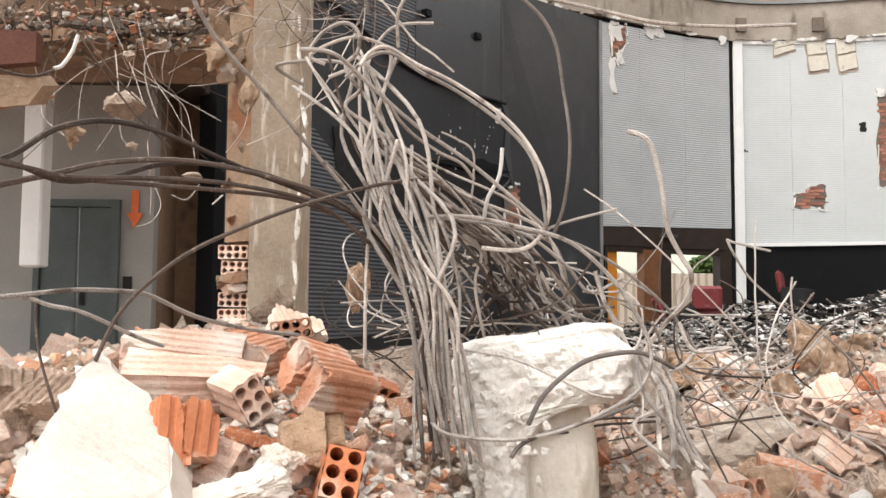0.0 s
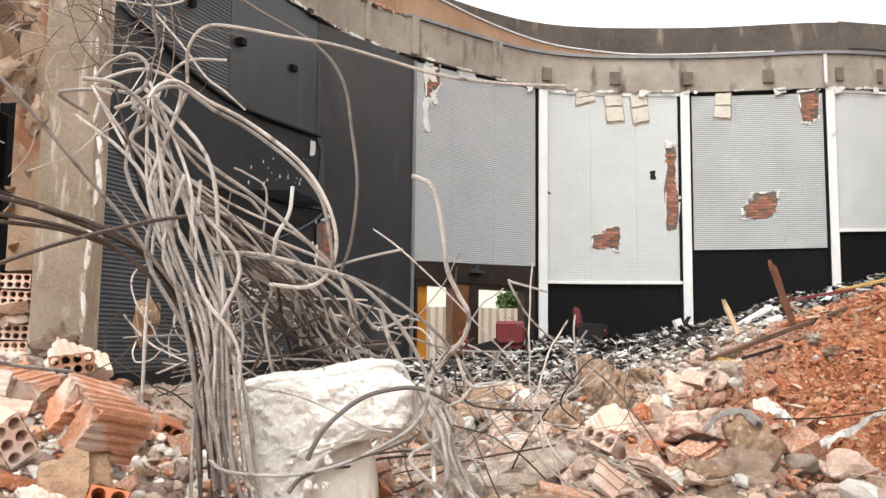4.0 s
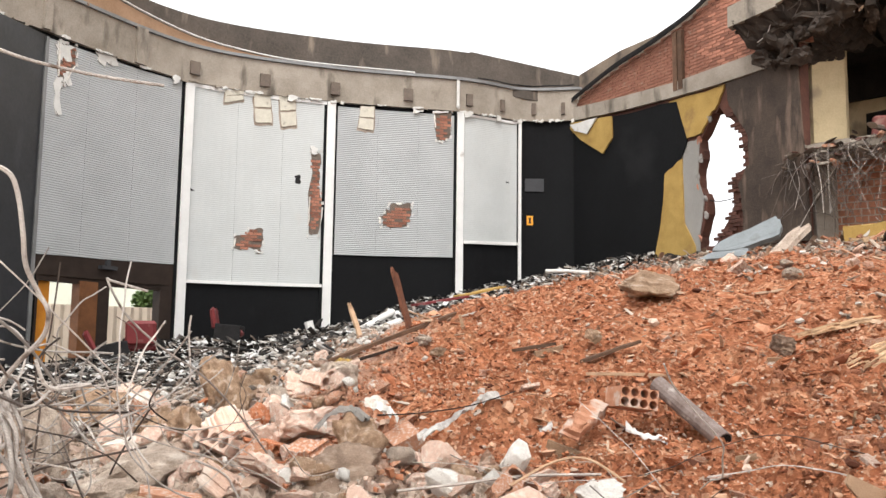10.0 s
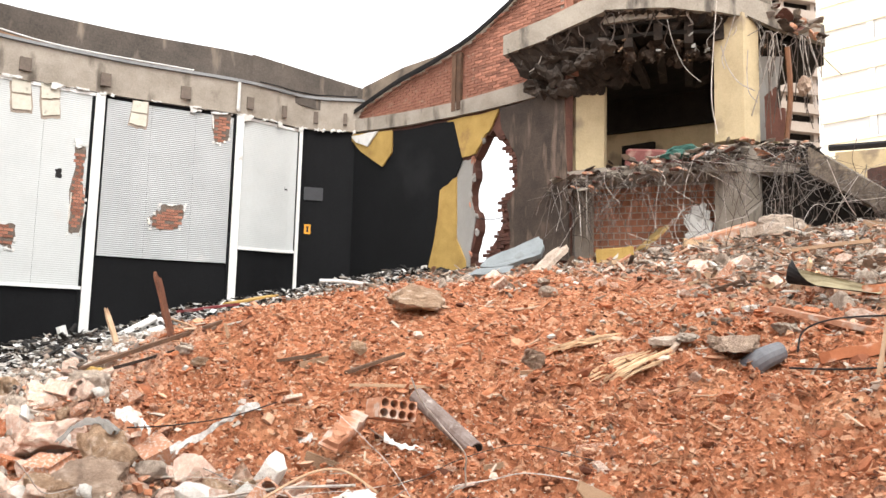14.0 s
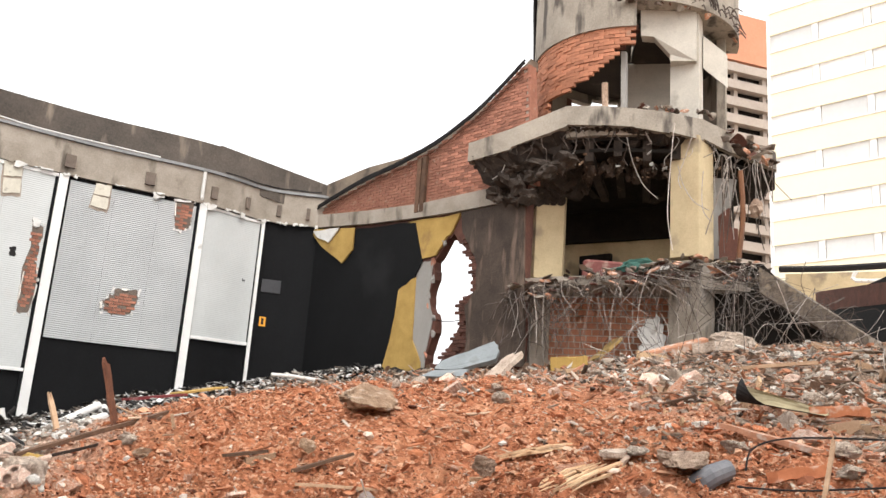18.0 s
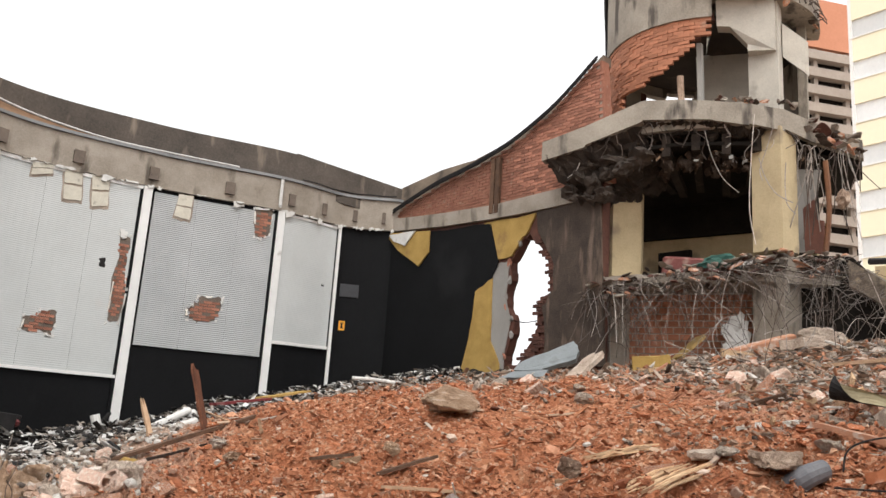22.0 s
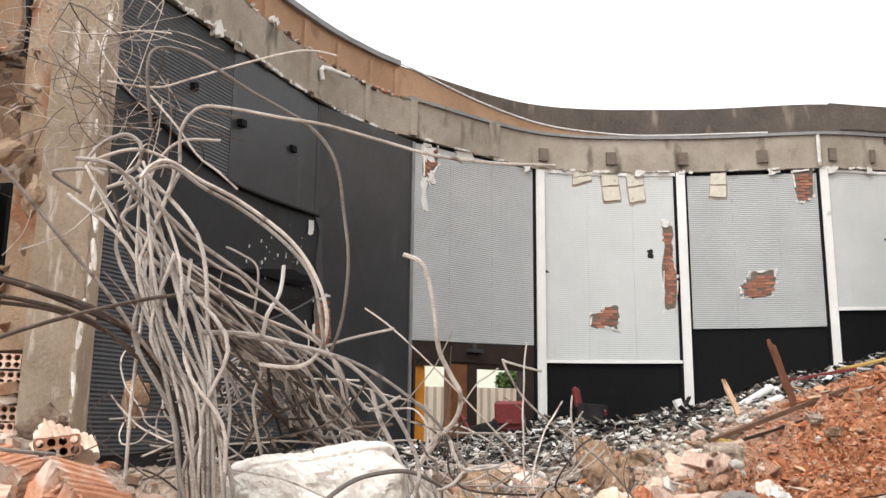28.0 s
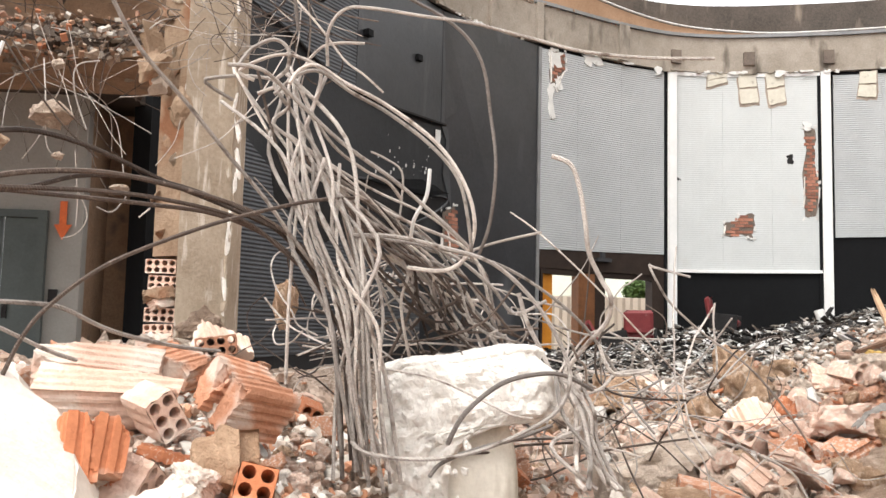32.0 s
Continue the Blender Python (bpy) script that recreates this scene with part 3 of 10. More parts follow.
def track(x, y):
    """1 on the band of earth pressed smooth by machines, 0 off it."""
    t = max(0.0, min(1.0, ((x - 7.5) * 3.2 - (y - 5.6) * 0.8) / 10.9))
    d = math.hypot(x - 7.5 - 3.2 * t, y - 5.6 + 0.8 * t)
    return max(0.0, min(1.0, (1.0 - d + 0.5 * noise.noise(Vector((x * 1.3, y * 1.3, 5)))) / 0.5))


def clods(x, y):
    p = Vector((x, y, 0))
    r = math.hypot(x, y)
    k = 0.05 + 0.085 * min(1.0, max(0.0, (r - 2) / 4)) - 0.07 * min(1.0, max(0.0, (r - 7.5) / 4))
    k *= 1 - 0.55 * track(x, y)
    warp = Vector((noise.noise(p * 1.7), noise.noise(p * 1.7 + Vector((4, 7, 2))), 0)) * 0.35
    q = p + warp
    crumble = 1 - abs(noise.noise(q * 4.3)) * 2.4
    return k * (1.3 * noise.noise(p * 1.1) + 1.0 * noise.noise(q * 2.7 + Vector((9, 3, 1))) + 0.55 * crumble + 0.75 * abs(noise.noise(q * 7.5)) + 0.55 * noise.noise(q * 15.0) + 0.3 * noise.noise(q * 29.0))


def top(x, y):
    return heap(x, y) + clods(x, y)

def ground_sheet():
    rings = [0.0]
    r = 0.25
    while r < 30:
        rings.append(r)
        r += 0.026 + 0.0056 * r
    rings += [33, 38, 46, 60, 90, 150, 300, 700, 2000]
    angles = [radians(a) for a in [-100 + 0.28 * k for k in range(501)] + [45 + 5 * k for k in range(43)]]
    vs, fs, red, char = [], [], [], []
    n = len(angles)
    for r in rings:
        for a in angles:
            x, y = -r * math.sin(a), r * math.cos(a)
            inside = max(0.0, min(1.0, (34 - r) / 8))
            z = top(x, y) * inside + (1 - inside) * 0.6
            vs.append((x, y, z if r > 0 else heap(0, 0)))
            red.append(redness(x, y) if r < 30 else 0.0)
            char.append(charring(x, y) if r < 30 else 0.0)
    for i in range(len(rings) - 1):
        for k in range(n):
            fs.append((i * n + k, (i + 1) * n + k, (i + 1) * n + (k + 1) % n, i * n + (k + 1) % n))
    me = mesh_of("ground", vs, fs, M_SOIL, smooth=True)
    at = me.color_attributes.new("soil", "FLOAT_COLOR", "POINT")
    at.data.foreach_set("color", np.repeat(np.array(red), 4))
    at = me.color_attributes.new("char", "FLOAT_COLOR", "POINT")
    at.data.foreach_set("color", np.repeat(np.array(char), 4))
    return tagged(new("ground", me), "red earth and grey rubble heaped over the site", "ground", kind="structure")


def soil_material():
    m = material("earth_and_dust", (0.60, 0.225, 0.108), (0.22, 0.077, 0.036), rough=0.95, scale=4.5, fine=42, bump=1.0, stain=(0.64, 0.32, 0.175), stain_scale=1.6, stain_at=0.52, spec=0.15)
    n, ln = m.node_tree.nodes, m.node_tree.links
    bs = n["Principled BSDF"]
    red = bs.inputs["Base Color"].links[0].from_socket
    at = n.new("ShaderNodeAttribute")
    at.attribute_name = "soil"
    coord, tex, ramp = n.new("ShaderNodeTexCoord"), n.new("ShaderNodeTexVoronoi"), n.new("ShaderNodeValToRGB")
    tex.inputs["Scale"].default_value = 38
    ln.new(coord.outputs["Object"], tex.inputs["Vector"])
    sep = n.new("ShaderNodeSeparateColor")
    ln.new(tex.outputs["Color"], sep.inputs[0])
    el = ramp.color_ramp.elements
    el[0].color, el[1].color = rgb((0.34, 0.245, 0.185)), rgb((0.76, 0.62, 0.51))
    mid = ramp.color_ramp.elements.new(0.45)
    mid.color = rgb((0.58, 0.43, 0.335))
    ln.new(sep.outputs[0], ramp.inputs[0])
    mix = n.new("ShaderNodeMix")
    mix.data_type = "RGBA"
    ln.new(at.outputs["Fac"], mix.inputs[0])
    ln.new(ramp.outputs[0], mix.inputs[6])
    # crumbs of lighter and darker earth, the darkest painted as shade in crevices
    crumb, part_, shade, tint = n.new("ShaderNodeTexVoronoi"), n.new("ShaderNodeSeparateColor"), n.new("ShaderNodeValToRGB"), n.new("ShaderNodeMix")
    crumb.inputs["Scale"].default_value = 26
    ln.new(coord.outputs["Object"], crumb.inputs["Vector"])
    ln.new(crumb.outputs["Color"], part_.inputs[0])
    ln.new(part_.outputs[1], shade.inputs[0])
    ce = shade.color_ramp.elements
    ce[0].color, ce[1].color = rgb((0.09, 0.03, 0.015)), rgb((0.86, 0.54, 0.36))
    for at_, c in ((0.3, (0.44, 0.155, 0.075)), (0.75, (0.66, 0.27, 0.14))):
        ce.new(at_).color = rgb(c)
    tint.data_type = "RGBA"
    tint.inputs[0].default_value = 0.6
    ln.new(red, tint.inputs[6])
    ln.new(shade.outputs[0], tint.inputs[7])
    ln.new(tint.outputs[2], mix.inputs[7])
    burn, ash = n.new("ShaderNodeAttribute"), n.new("ShaderNodeMix")
    burn.attribute_name, ash.data_type = "char", "RGBA"
    ash.inputs[7].default_value = rgb((0.035, 0.03, 0.027))
    ln.new(burn.outputs["Fac"], ash.inputs[0])
    ln.new(mix.outputs[2], ash.inputs[6])
    ln.new(ash.outputs[2], bs.inputs["Base Color"])
    # crumbled relief between the grain and the heaps
    mid_noise, relief = n.new("ShaderNodeTexNoise"), n.new("ShaderNodeBump")
    mid_noise.inputs["Scale"].default_value, mid_noise.inputs["Detail"].default_value, mid_noise.inputs["Roughness"].default_value = 7.0, 8.0, 0.7
    ln.new(coord.outputs["Object"], mid_noise.inputs["Vector"])
    relief.inputs["Strength"].default_value, relief.inputs["Distance"].default_value = 1.0, 0.15
    ln.new(mid_noise.outputs["Fac"], relief.inputs["Height"])
    grain = bs.inputs["Normal"].links[0].from_node
    ln.new(relief.outputs[0], grain.inputs["Normal"])
    return m


M_SOIL = soil_material()
ground_sheet()

# ---- the curved back wall ----
PLAN = [(-2.6, 11.2), (-1.12, 13.4), (-0.2, 14.7), (1.1, 16.6), (2.5, 18.15), (3.87, 18.95), (7.45, 20.45), (11.03, 19.85), (14.15, 18.6), (16.08, 18.28), (17.24, 17.3)]


def along(u, off=0.0):
    """The wall's face at u (whole numbers are the plan's nodes), pushed off metres into the room."""
    n = len(PLAN)
    i = min(n - 2, max(0, int(u)))

    def at(w):
        f = w - i
        p = [Vector(PLAN[min(n - 1, max(0, i + k))]) for k in (-1, 0, 1, 2)]
        return 0.5 * (2 * p[1] + (p[2] - p[0]) * f + (2 * p[0] - 5 * p[1] + 4 * p[2] - p[3]) * f * f + (3 * p[1] - p[0] - 3 * p[2] + p[3]) * f ** 3)
    p, d = at(u), at(u + 0.01) - at(u - 0.01)
    nrm = Vector((d.y, -d.x)).normalized()
    return p + off * nrm


def band(u0, u1, z0, z1, off0, off1, steps=None, z0b=None, z1b=None):
    """A curved slab on the wall from u0 to u1, between two heights (which may slope) and two offsets."""
    k = steps or max(2, int(8 * (u1 - u0)))
    v, f = [], []
    for i in range(k + 1):
        t = i / k
        u = u0 + (u1 - u0) * t
        lo = z0 + ((z0b if z0b is not None else z0) - z0) * t
        hi = z1 + ((z1b if z1b is not None else z1) - z1) * t
        a, b = along(u, off0), along(u, off1)
        v += [(*a, lo), (*b, lo), (*b, hi), (*a, hi)]
        if i:
            j = 4 * i
            f += [(j - 4 + q, j + q, j + (q + 1) % 4, j - 4 + (q + 1) % 4) for q in range(4)]
    return v, f + [(0, 1, 2, 3), (4 * k + 3, 4 * k + 2, 4 * k + 1, 4 * k)]


back_wall = tagged(part("wall_north", join(band(0, 5.03, 0, 7.95, -0.3, 0), band(5.03, 5.93, 3.0, 7.95, -0.3, 0), band(5.93, 10.1, 0, 7.95, -0.3, 0)), M_BLACK), "curved black painted auditorium wall", "wall", kind="structure")
tagged(part("ring_beam", band(0, 10.12, 7.93, 8.78, -0.3, 0.10), M_CONC), "stained concrete ring beam above the curved wall", "beam", kind="structure")
pa, pb = along(8.2, -0.30).to_3d(), along(8.2, -0.55).to_3d()
tagged(part("parapet_north", join(band(0, 8.2, 8.78, 9.74, -0.55, -0.30), extrude([(pa.x, pa.y, 8.78), (pb.x, pb.y, 8.78), (17.75, 17.62, 8.3), (17.55, 17.42, 8.3)], (0, 0, 1.0))), M_PARAPET), "soot-blackened concrete parapet", "parapet", kind="structure")
tagged(part("gutter_ledge", band(4.9, 10.15, 8.785, 8.86, -0.28, 0.16), M_METAL), "grey metal gutter along the beam", "gutter", kind="structure")

# ---- brick work ----
def inside(p, poly):
    hit = False
    for (x0, y0), (x1, y1) in zip(poly, poly[1:] + poly[:1]):
        if (y0 > p[1]) != (y1 > p[1]) and p[0] < x0 + (p[1] - y0) / (y1 - y0) * (x1 - x0):
            hit = not hit
    return hit


def bricks(parent, poly, place, length, height, deep, mat, seed=1, gap=0.012, limit=300, near=None, name="brick", drop=0.0):
    """Courses of bricks inside a flat outline (s, z); place(s, z) gives a pose. The first limit (nearest to near) are objects, the rest one part."""
    rnd = random.Random(seed)
    kinds = [mesh_of(name, *box(-w * length / 2 + gap / 2, 0, -height / 2 + gap / 2, w * length / 2 - gap / 2, deep * k, height / 2 - gap / 2), mat) for w, k in ((1, 1), (1, 0.8), (1, 1.12), (0.5, 1))]
    s0, s1 = min(p[0] for p in poly), max(p[0] for p in poly)
    z0, z1 = min(p[1] for p in poly), max(p[1] for p in poly)
    spots, row, z = [], 0, z0 + height / 2
    while z < z1:
        s = s0 + (row % 2) * length / 2
        while s < s1 + length / 2:
            if inside((s, z), poly) and rnd.random() >= drop:
                spots.append((s, z))
            s += length
        z += height
        row += 1
    if near and len(spots) > limit:
        spots.sort(key=lambda q: (q[0] - near[0]) ** 2 + (q[1] - near[1]) ** 2)
    rest = []
    for i, (s, z) in enumerate(spots):
        tilt = Matrix.Rotation(rnd.gauss(0, 0.012), 4, "Y")
        m = place(s, z) @ tilt
        if i < limit:
            ob = part(name, kinds[rnd.choice((0, 0, 0, 1, 2))], mat, parent)
            ob.matrix_basis = m
        else:
            rest.append(moved(([v.co for v in kinds[0].vertices], [tuple(p.vertices) for p in kinds[0].polygons]), m))
    if rest:
        tagged(part("brickwork", join(*rest), mat, parent), kind="stuff")


def facing(p, way):
    """A pose at p whose y axis points along way (level), for pieces set into a wall."""
    y = Vector((way[0], way[1], 0)).normalized()
    x = Vector((y.y, -y.x, 0))
    return Matrix(((x.x, y.x, 0, p[0]), (x.y, y.y, 0, p[1]), (0, 0, 1, p[2]), (0, 0, 0, 1)))


# ---- pieces on the curved wall ----
def wall_poly(points, off0, off1):
    """A flat piece on the curved wall from its outline in (u, z)."""
    a = [(*along(u, off0), z) for u, z in points]
    b = [(*along(u, off1), z) for u, z in points]
    n = len(a)
    return a + b, [tuple(range(n - 1, -1, -1)), tuple(range(n, 2 * n))] + [(i, (i + 1) % n, n + (i + 1) % n, n + i) for i in range(n)]


def ragged(points, amount, seed, per=4):
    """Outline with torn edges."""
    rnd = random.Random(seed)
    out = []
    for (x0, y0), (x1, y1) in zip(points, points[1:] + points[:1]):
        for k in range(per):
            t = k / per
            j = 0 if k == 0 else amount
            out.append((x0 + (x1 - x0) * t + rnd.uniform(-j, j) * 0.28, y0 + (y1 - y0) * t + rnd.uniform(-j, j)))
    return out


def wall_panel(u0, u1, z0, z1, mat, label, z1b=None, z0b=None, seams=()):
    p = empty("acoustic_panel", (*along((u0 + u1) / 2), z0), label, "wall panel", "acoustic panels on the curved wall")
    edges = [u0, *seams, u1]
    for a, b in zip(edges, edges[1:]):
        def mixz(u, za, zb):
            return za + ((zb if zb is not None else za) - za) * (u - u0) / (u1 - u0)
        part("ribbed_sheet", band(a + 0.0006, b - 0.0006, mixz(a, z0, z0b), mixz(a, z1, z1b), 0.004, 0.05, 6, mixz(b, z0, z0b), mixz(b, z1, z1b)), mat, p)
    return p


p1 = wall_panel(5.0, 5.925, 3.36, 7.82, M_SILVER, "grey ribbed acoustic panel above the exit doors", 7.88, 3.47, (5.31, 5.62))
part("edge_trim", band(4.972, 4.999, 1.2, 7.84, 0.004, 0.07, 2), M_METAL, p1, "thin grey edge trim")
p2 = wall_panel(6.016, 6.945, 3.135, 7.86, M_PALE, "pale grey ribbed acoustic panel with torn holes", 7.84, 3.17, (6.33, 6.64))
part("white_rail", band(6.016, 6.945, 3.06, 3.133, 0.004, 0.08, 6, 3.095, 3.168), M_WHITE, p2, "white painted lower rail")
part("white_rail", band(6.016, 6.945, 7.83, 7.92, 0.004, 0.075, 6), M_WHITE, p2, "white painted upper rail")
p3 = wall_panel(7.03, 7.95, 3.94, 7.83, M_SILVER, "grey ribbed acoustic panel with a hole to the brick", 7.81, 3.985, (7.33, 7.64))
p4 = wall_panel(8.06, 8.932, 4.45, 7.84, M_PALE, "narrow pale ribbed acoustic panel in a white frame", 7.85, 4.515)
part("white_rail", band(8.06, 8.932, 4.37, 4.448, 0.004, 0.08, 4, 4.435, 4.513), M_WHITE, p4, "white painted lower rail")
part("white_rail", band(8.06, 8.932, 7.82, 7.89, 0.004, 0.075, 4), M_WHITE, p4, "white painted upper rail")
for u, w, z0 in ((5.98, 0.032, 1.4), (6.98, 0.031, 1.6), (8.015, 0.037, 2.2), (8.965, 0.028, 3.0)):
    s = empty("white_strip", (*along(u), z0), "white painted timber strip between acoustic panels", "strip", "white wall strips")
    part("board", band(u - w, u + w, z0, 7.92, 0.002, 0.10, 2), M_WHITE, s)
    part("dark_reveal", band(u - w - 0.022, u - w, z0, 7.9, 0.002, 0.06, 1), M_BLACK, s)

# holes torn through the sheets to the brick behind
def brick_hole(label, outline, seed, length=0.21, height=0.075, rim=0.05, host=None):
    us, zs = [q[0] for q in outline], [q[1] for q in outline]
    um, zm = sum(us) / len(us), sum(zs) / len(zs)
    spot = empty("torn_hole", (*along(um), min(zs)), label, "wall damage", "holes torn in the panels")
    # dark sheet on the panel: mortar backing, and recess shade as colour
    part("recess_shade", wall_poly(ragged(outline, 0.06, seed), 0.051, 0.054), M_CONCDARK, spot)
    grow = [(um + (u - um) * (1 + rim * 2.2), zm + (z - zm) * (1 + rim * 1.2)) for u, z in outline]
    rnd = random.Random(seed)
    for k, (q, r) in enumerate(zip(outline, outline[1:] + outline[:1])):
        t0, t1 = sorted((rnd.uniform(0, 0.6), rnd.uniform(0.4, 1.0)))
        if t1 - t0 < 0.15:
            continue
        qa, qb = [(q[0] + (r[0] - q[0]) * t, q[1] + (r[1] - q[1]) * t) for t in (t0, t1)]
        w = rnd.uniform(0.05, 0.16)
        lip = [qa, qb, (qb[0] + (qb[0] - um) * w, qb[1] + (qb[1] - zm) * w), (qa[0] + (qa[0] - um) * w * 1.4, qa[1] + (qa[1] - zm) * w * 1.4)]
        part("torn_lip", wall_poly(ragged(lip, 0.02, seed + 40 + k), 0.052, rnd.uniform(0.07, 0.1)), M_PVC if k % 3 else M_CONC_LIGHT, spot, "bent torn rim")
    for k in range(12):
        u, z = rnd.choice(grow)
        a = rnd.uniform(0.02, 0.05)
        part("plaster_crumb", wall_poly(ragged([(u - 0.008, z - a), (u + 0.008, z - a * 0.4), (u + 0.006, z + a), (u - 0.009, z + a * 0.6)], 0.02, seed + k), 0.052, 0.062), M_PVC, spot)
    p0 = along(um)
    k = (along(um + 0.02) - along(um - 0.02)).length / 0.04
    def place(s, z):
        u = um + s / k
        a, b = along(u, 0.0), along(u, 1.0)
        q = along(u, 0.05)
        return facing((q.x, q.y, z), b - a)
    bricks(spot, [((u - um) * k * 0.84, zm + (z - zm) * 0.86) for u, z in ragged(outline, 0.05, seed + 5)], place, length, height, 0.02, M_BRICK, seed, gap=0.014, drop=0.08)


brick_hole("ragged hole in the pale panel showing orange bricks", [(6.34, 3.97), (6.35, 4.29), (6.42, 4.33), (6.43, 4.45), (6.53, 4.47), (6.52, 3.92), (6.48, 3.94)], 3)
brick_hole("tall narrow slot torn down to the brick", [(6.84, 4.44), (6.84, 6.50), (6.91, 6.52), (6.90, 5.69), (6.93, 5.26), (6.91, 4.45)], 4, 0.13)
brick_hole("ragged hole in the grey panel showing bricks", [(7.38, 4.72), (7.36, 5.02), (7.40, 5.09), (7.43, 5.31), (7.59, 5.36), (7.59, 5.06), (7.56, 4.77), (7.44, 4.69)], 5)
brick_hole("patch of brick at the panel's upper corner", [(7.79, 7.11), (7.77, 7.83), (7.92, 7.89), (7.91, 7.23), (7.84, 7.08)], 6)
brick_hole("pale exposed brick patch in the black wall", [(3.36, 2.99), (3.35, 3.87), (3.52, 4.01), (3.78, 4.01), (3.81, 3.38), (3.72, 3.02)], 7)
brick_hole("broken brick edge beside the grey panel", [(5.09, 7.01), (5.08, 7.78), (5.20, 7.85), (5.21, 7.46), (5.14, 7.04)], 8)

# pale tiles hanging below the beam
def tile_stub(label, corners, seed):
    t = empty("hanging_tiles", (*along(corners[0][0]), corners[0][1]), label, "broken tiles", "cream tile stubs under the beam")
    (ua, za), (ub, zb), (uc, zc), (ud, zd) = corners
    for k in range(2):
        f0, f1 = k / 2 + 0.03, (k + 1) / 2 - 0.03
        q = [(ua + (ud - ua) * f0, za + (zd - za) * f0), (ub + (uc - ub) * f0, zb + (zc - zb) * f0), (ub + (uc - ub) * f1, zb + (zc - zb) * f1), (ua + (ud - ua) * f1, za + (zd - za) * f1)]
        part("tile", wall_poly(ragged(q, 0.012, seed + k), 0.055, 0.085), M_CREAMTILE, t)
    part("mortar_bed", wall_poly(ragged([(ua - 0.008, za - 0.05), (ub + 0.008, zb - 0.05), (uc + 0.005, zc), (ud - 0.005, zd)], 0.03, seed), 0.051, 0.058), M_MORTAR, t)


M_CREAMTILE = material("cream_ceramic_tile", (0.66, 0.62, 0.52), (0.52, 0.48, 0.40), rough=0.5, scale=4, fine=40, bump=0.1, stain=(0.35, 0.32, 0.26), stain_scale=5, stain_at=0.62)
tile_stub("two cream tiles still stuck over the panel", [(6.45, 7.15), (6.56, 7.18), (6.54, 7.97), (6.43, 7.94)], 1)
tile_stub("two crooked cream tiles hanging from the beam", [(6.63, 7.11), (6.73, 7.19), (6.71, 7.98), (6.60, 7.93)], 2)
tile_stub("broken cream tiles hanging from the beam", [(7.18, 7.28), (7.29, 7.23), (7.30, 7.91), (7.20, 7.89)], 3)
tile_stub("broken cream tile corner hanging from the beam", [(6.23, 7.56), (6.36, 7.70), (6.36, 7.98), (6.23, 7.89)], 4)
for n, (a, b) in enumerate((((6.75, 5.82), (6.75, 5.60)), ((6.03, 5.31), (6.06, 5.26)), ((8.72, 6.18), (8.89, 6.05)))):
    u, z = a
    tagged(part("panel_puncture", wall_poly(ragged([(u - 0.015, z - 0.1), (u + 0.02, z - 0.12), (u + 0.02, z + 0.1), (u - 0.02, z + 0.08)] if n == 0 else [(u - 0.012, z - 0.03), (u + 0.012 + 0.03 * (n == 2), z - 0.05), (u + 0.012 + 0.02 * (n == 2), z), (u - 0.012, z + 0.03)], 0.03, n), 0.052, 0.056), M_BLACKBIT), "small dark puncture in the pale panel", "wall damage")

# torn white flecks along the beam's lower edge and on the black wall
rnd = random.Random(4)
edge = empty("torn_ceiling_edge", (*along(3.0), 7.9), "torn white ceiling plaster along the beam", "plaster edge")
for k in range(110):
    u = rnd.uniform(0.9, 9.95)
    w, h = rnd.uniform(0.01, 0.05) * (1.6 if u < 5 else 1), rnd.uniform(0.015, 0.06)
    if rnd.random() < 0.08:
        h *= 3
    part("plaster_scrap", wall_poly(ragged([(u - w, 7.93 - h), (u + w, 7.93 - h * 0.6), (u + w, 7.95), (u - w, 7.95)], 0.03, k, 3), 0.10, 0.10 + rnd.uniform(0.01, 0.06)), rnd.choice((M_PVC, M_PVC, M_CONC)), edge)
for k, (u, z, w, h) in enumerate(((*(1.69, 7.95), 0.10, 0.13), (*(3.79, 7.82), 0.07, 0.10), (*(2.51, 8.87), 0.05, 0.06))):
    part("hanging_plaster", wall_poly(ragged([(u - w, z - h), (u + w * 0.7, z - h * 0.8), (u + w, z + h * 0.4), (u - w * 0.4, z + h)], 0.08, 40 + k), 0.05, 0.16), M_PVC, edge, "hanging white plaster scrap")
for q in ([(5.06, 7.74), (5.19, 7.81), (5.18, 7.48), (5.08, 7.48)], [(5.07, 7.01), (5.12, 7.08), (5.13, 6.30), (5.08, 6.30)], [(5.14, 7.19), (5.19, 7.31), (5.19, 6.99), (5.13, 6.91)], [(5.35, 7.88), (5.50, 7.99), (5.49, 7.76), (5.37, 7.67)]):
    part("torn_plaster", wall_poly(ragged(q, 0.09, 77), 0.055, 0.075), M_PVC, edge, "torn white plaster beside the panel")
flecks = empty("paint_flecks", (*along(3.0), 3.0), "white flakes where paint has chipped from the black wall", "paint chips")
spots = [(3.25, 5.30), (3.56, 5.52), (2.57, 4.34), (3.07, 4.53), (4.52, 5.62), (2.90, 4.58), (4.01, 2.72), (4.73, 5.47), (2.74, 4.09), (4.99, 4.34)]
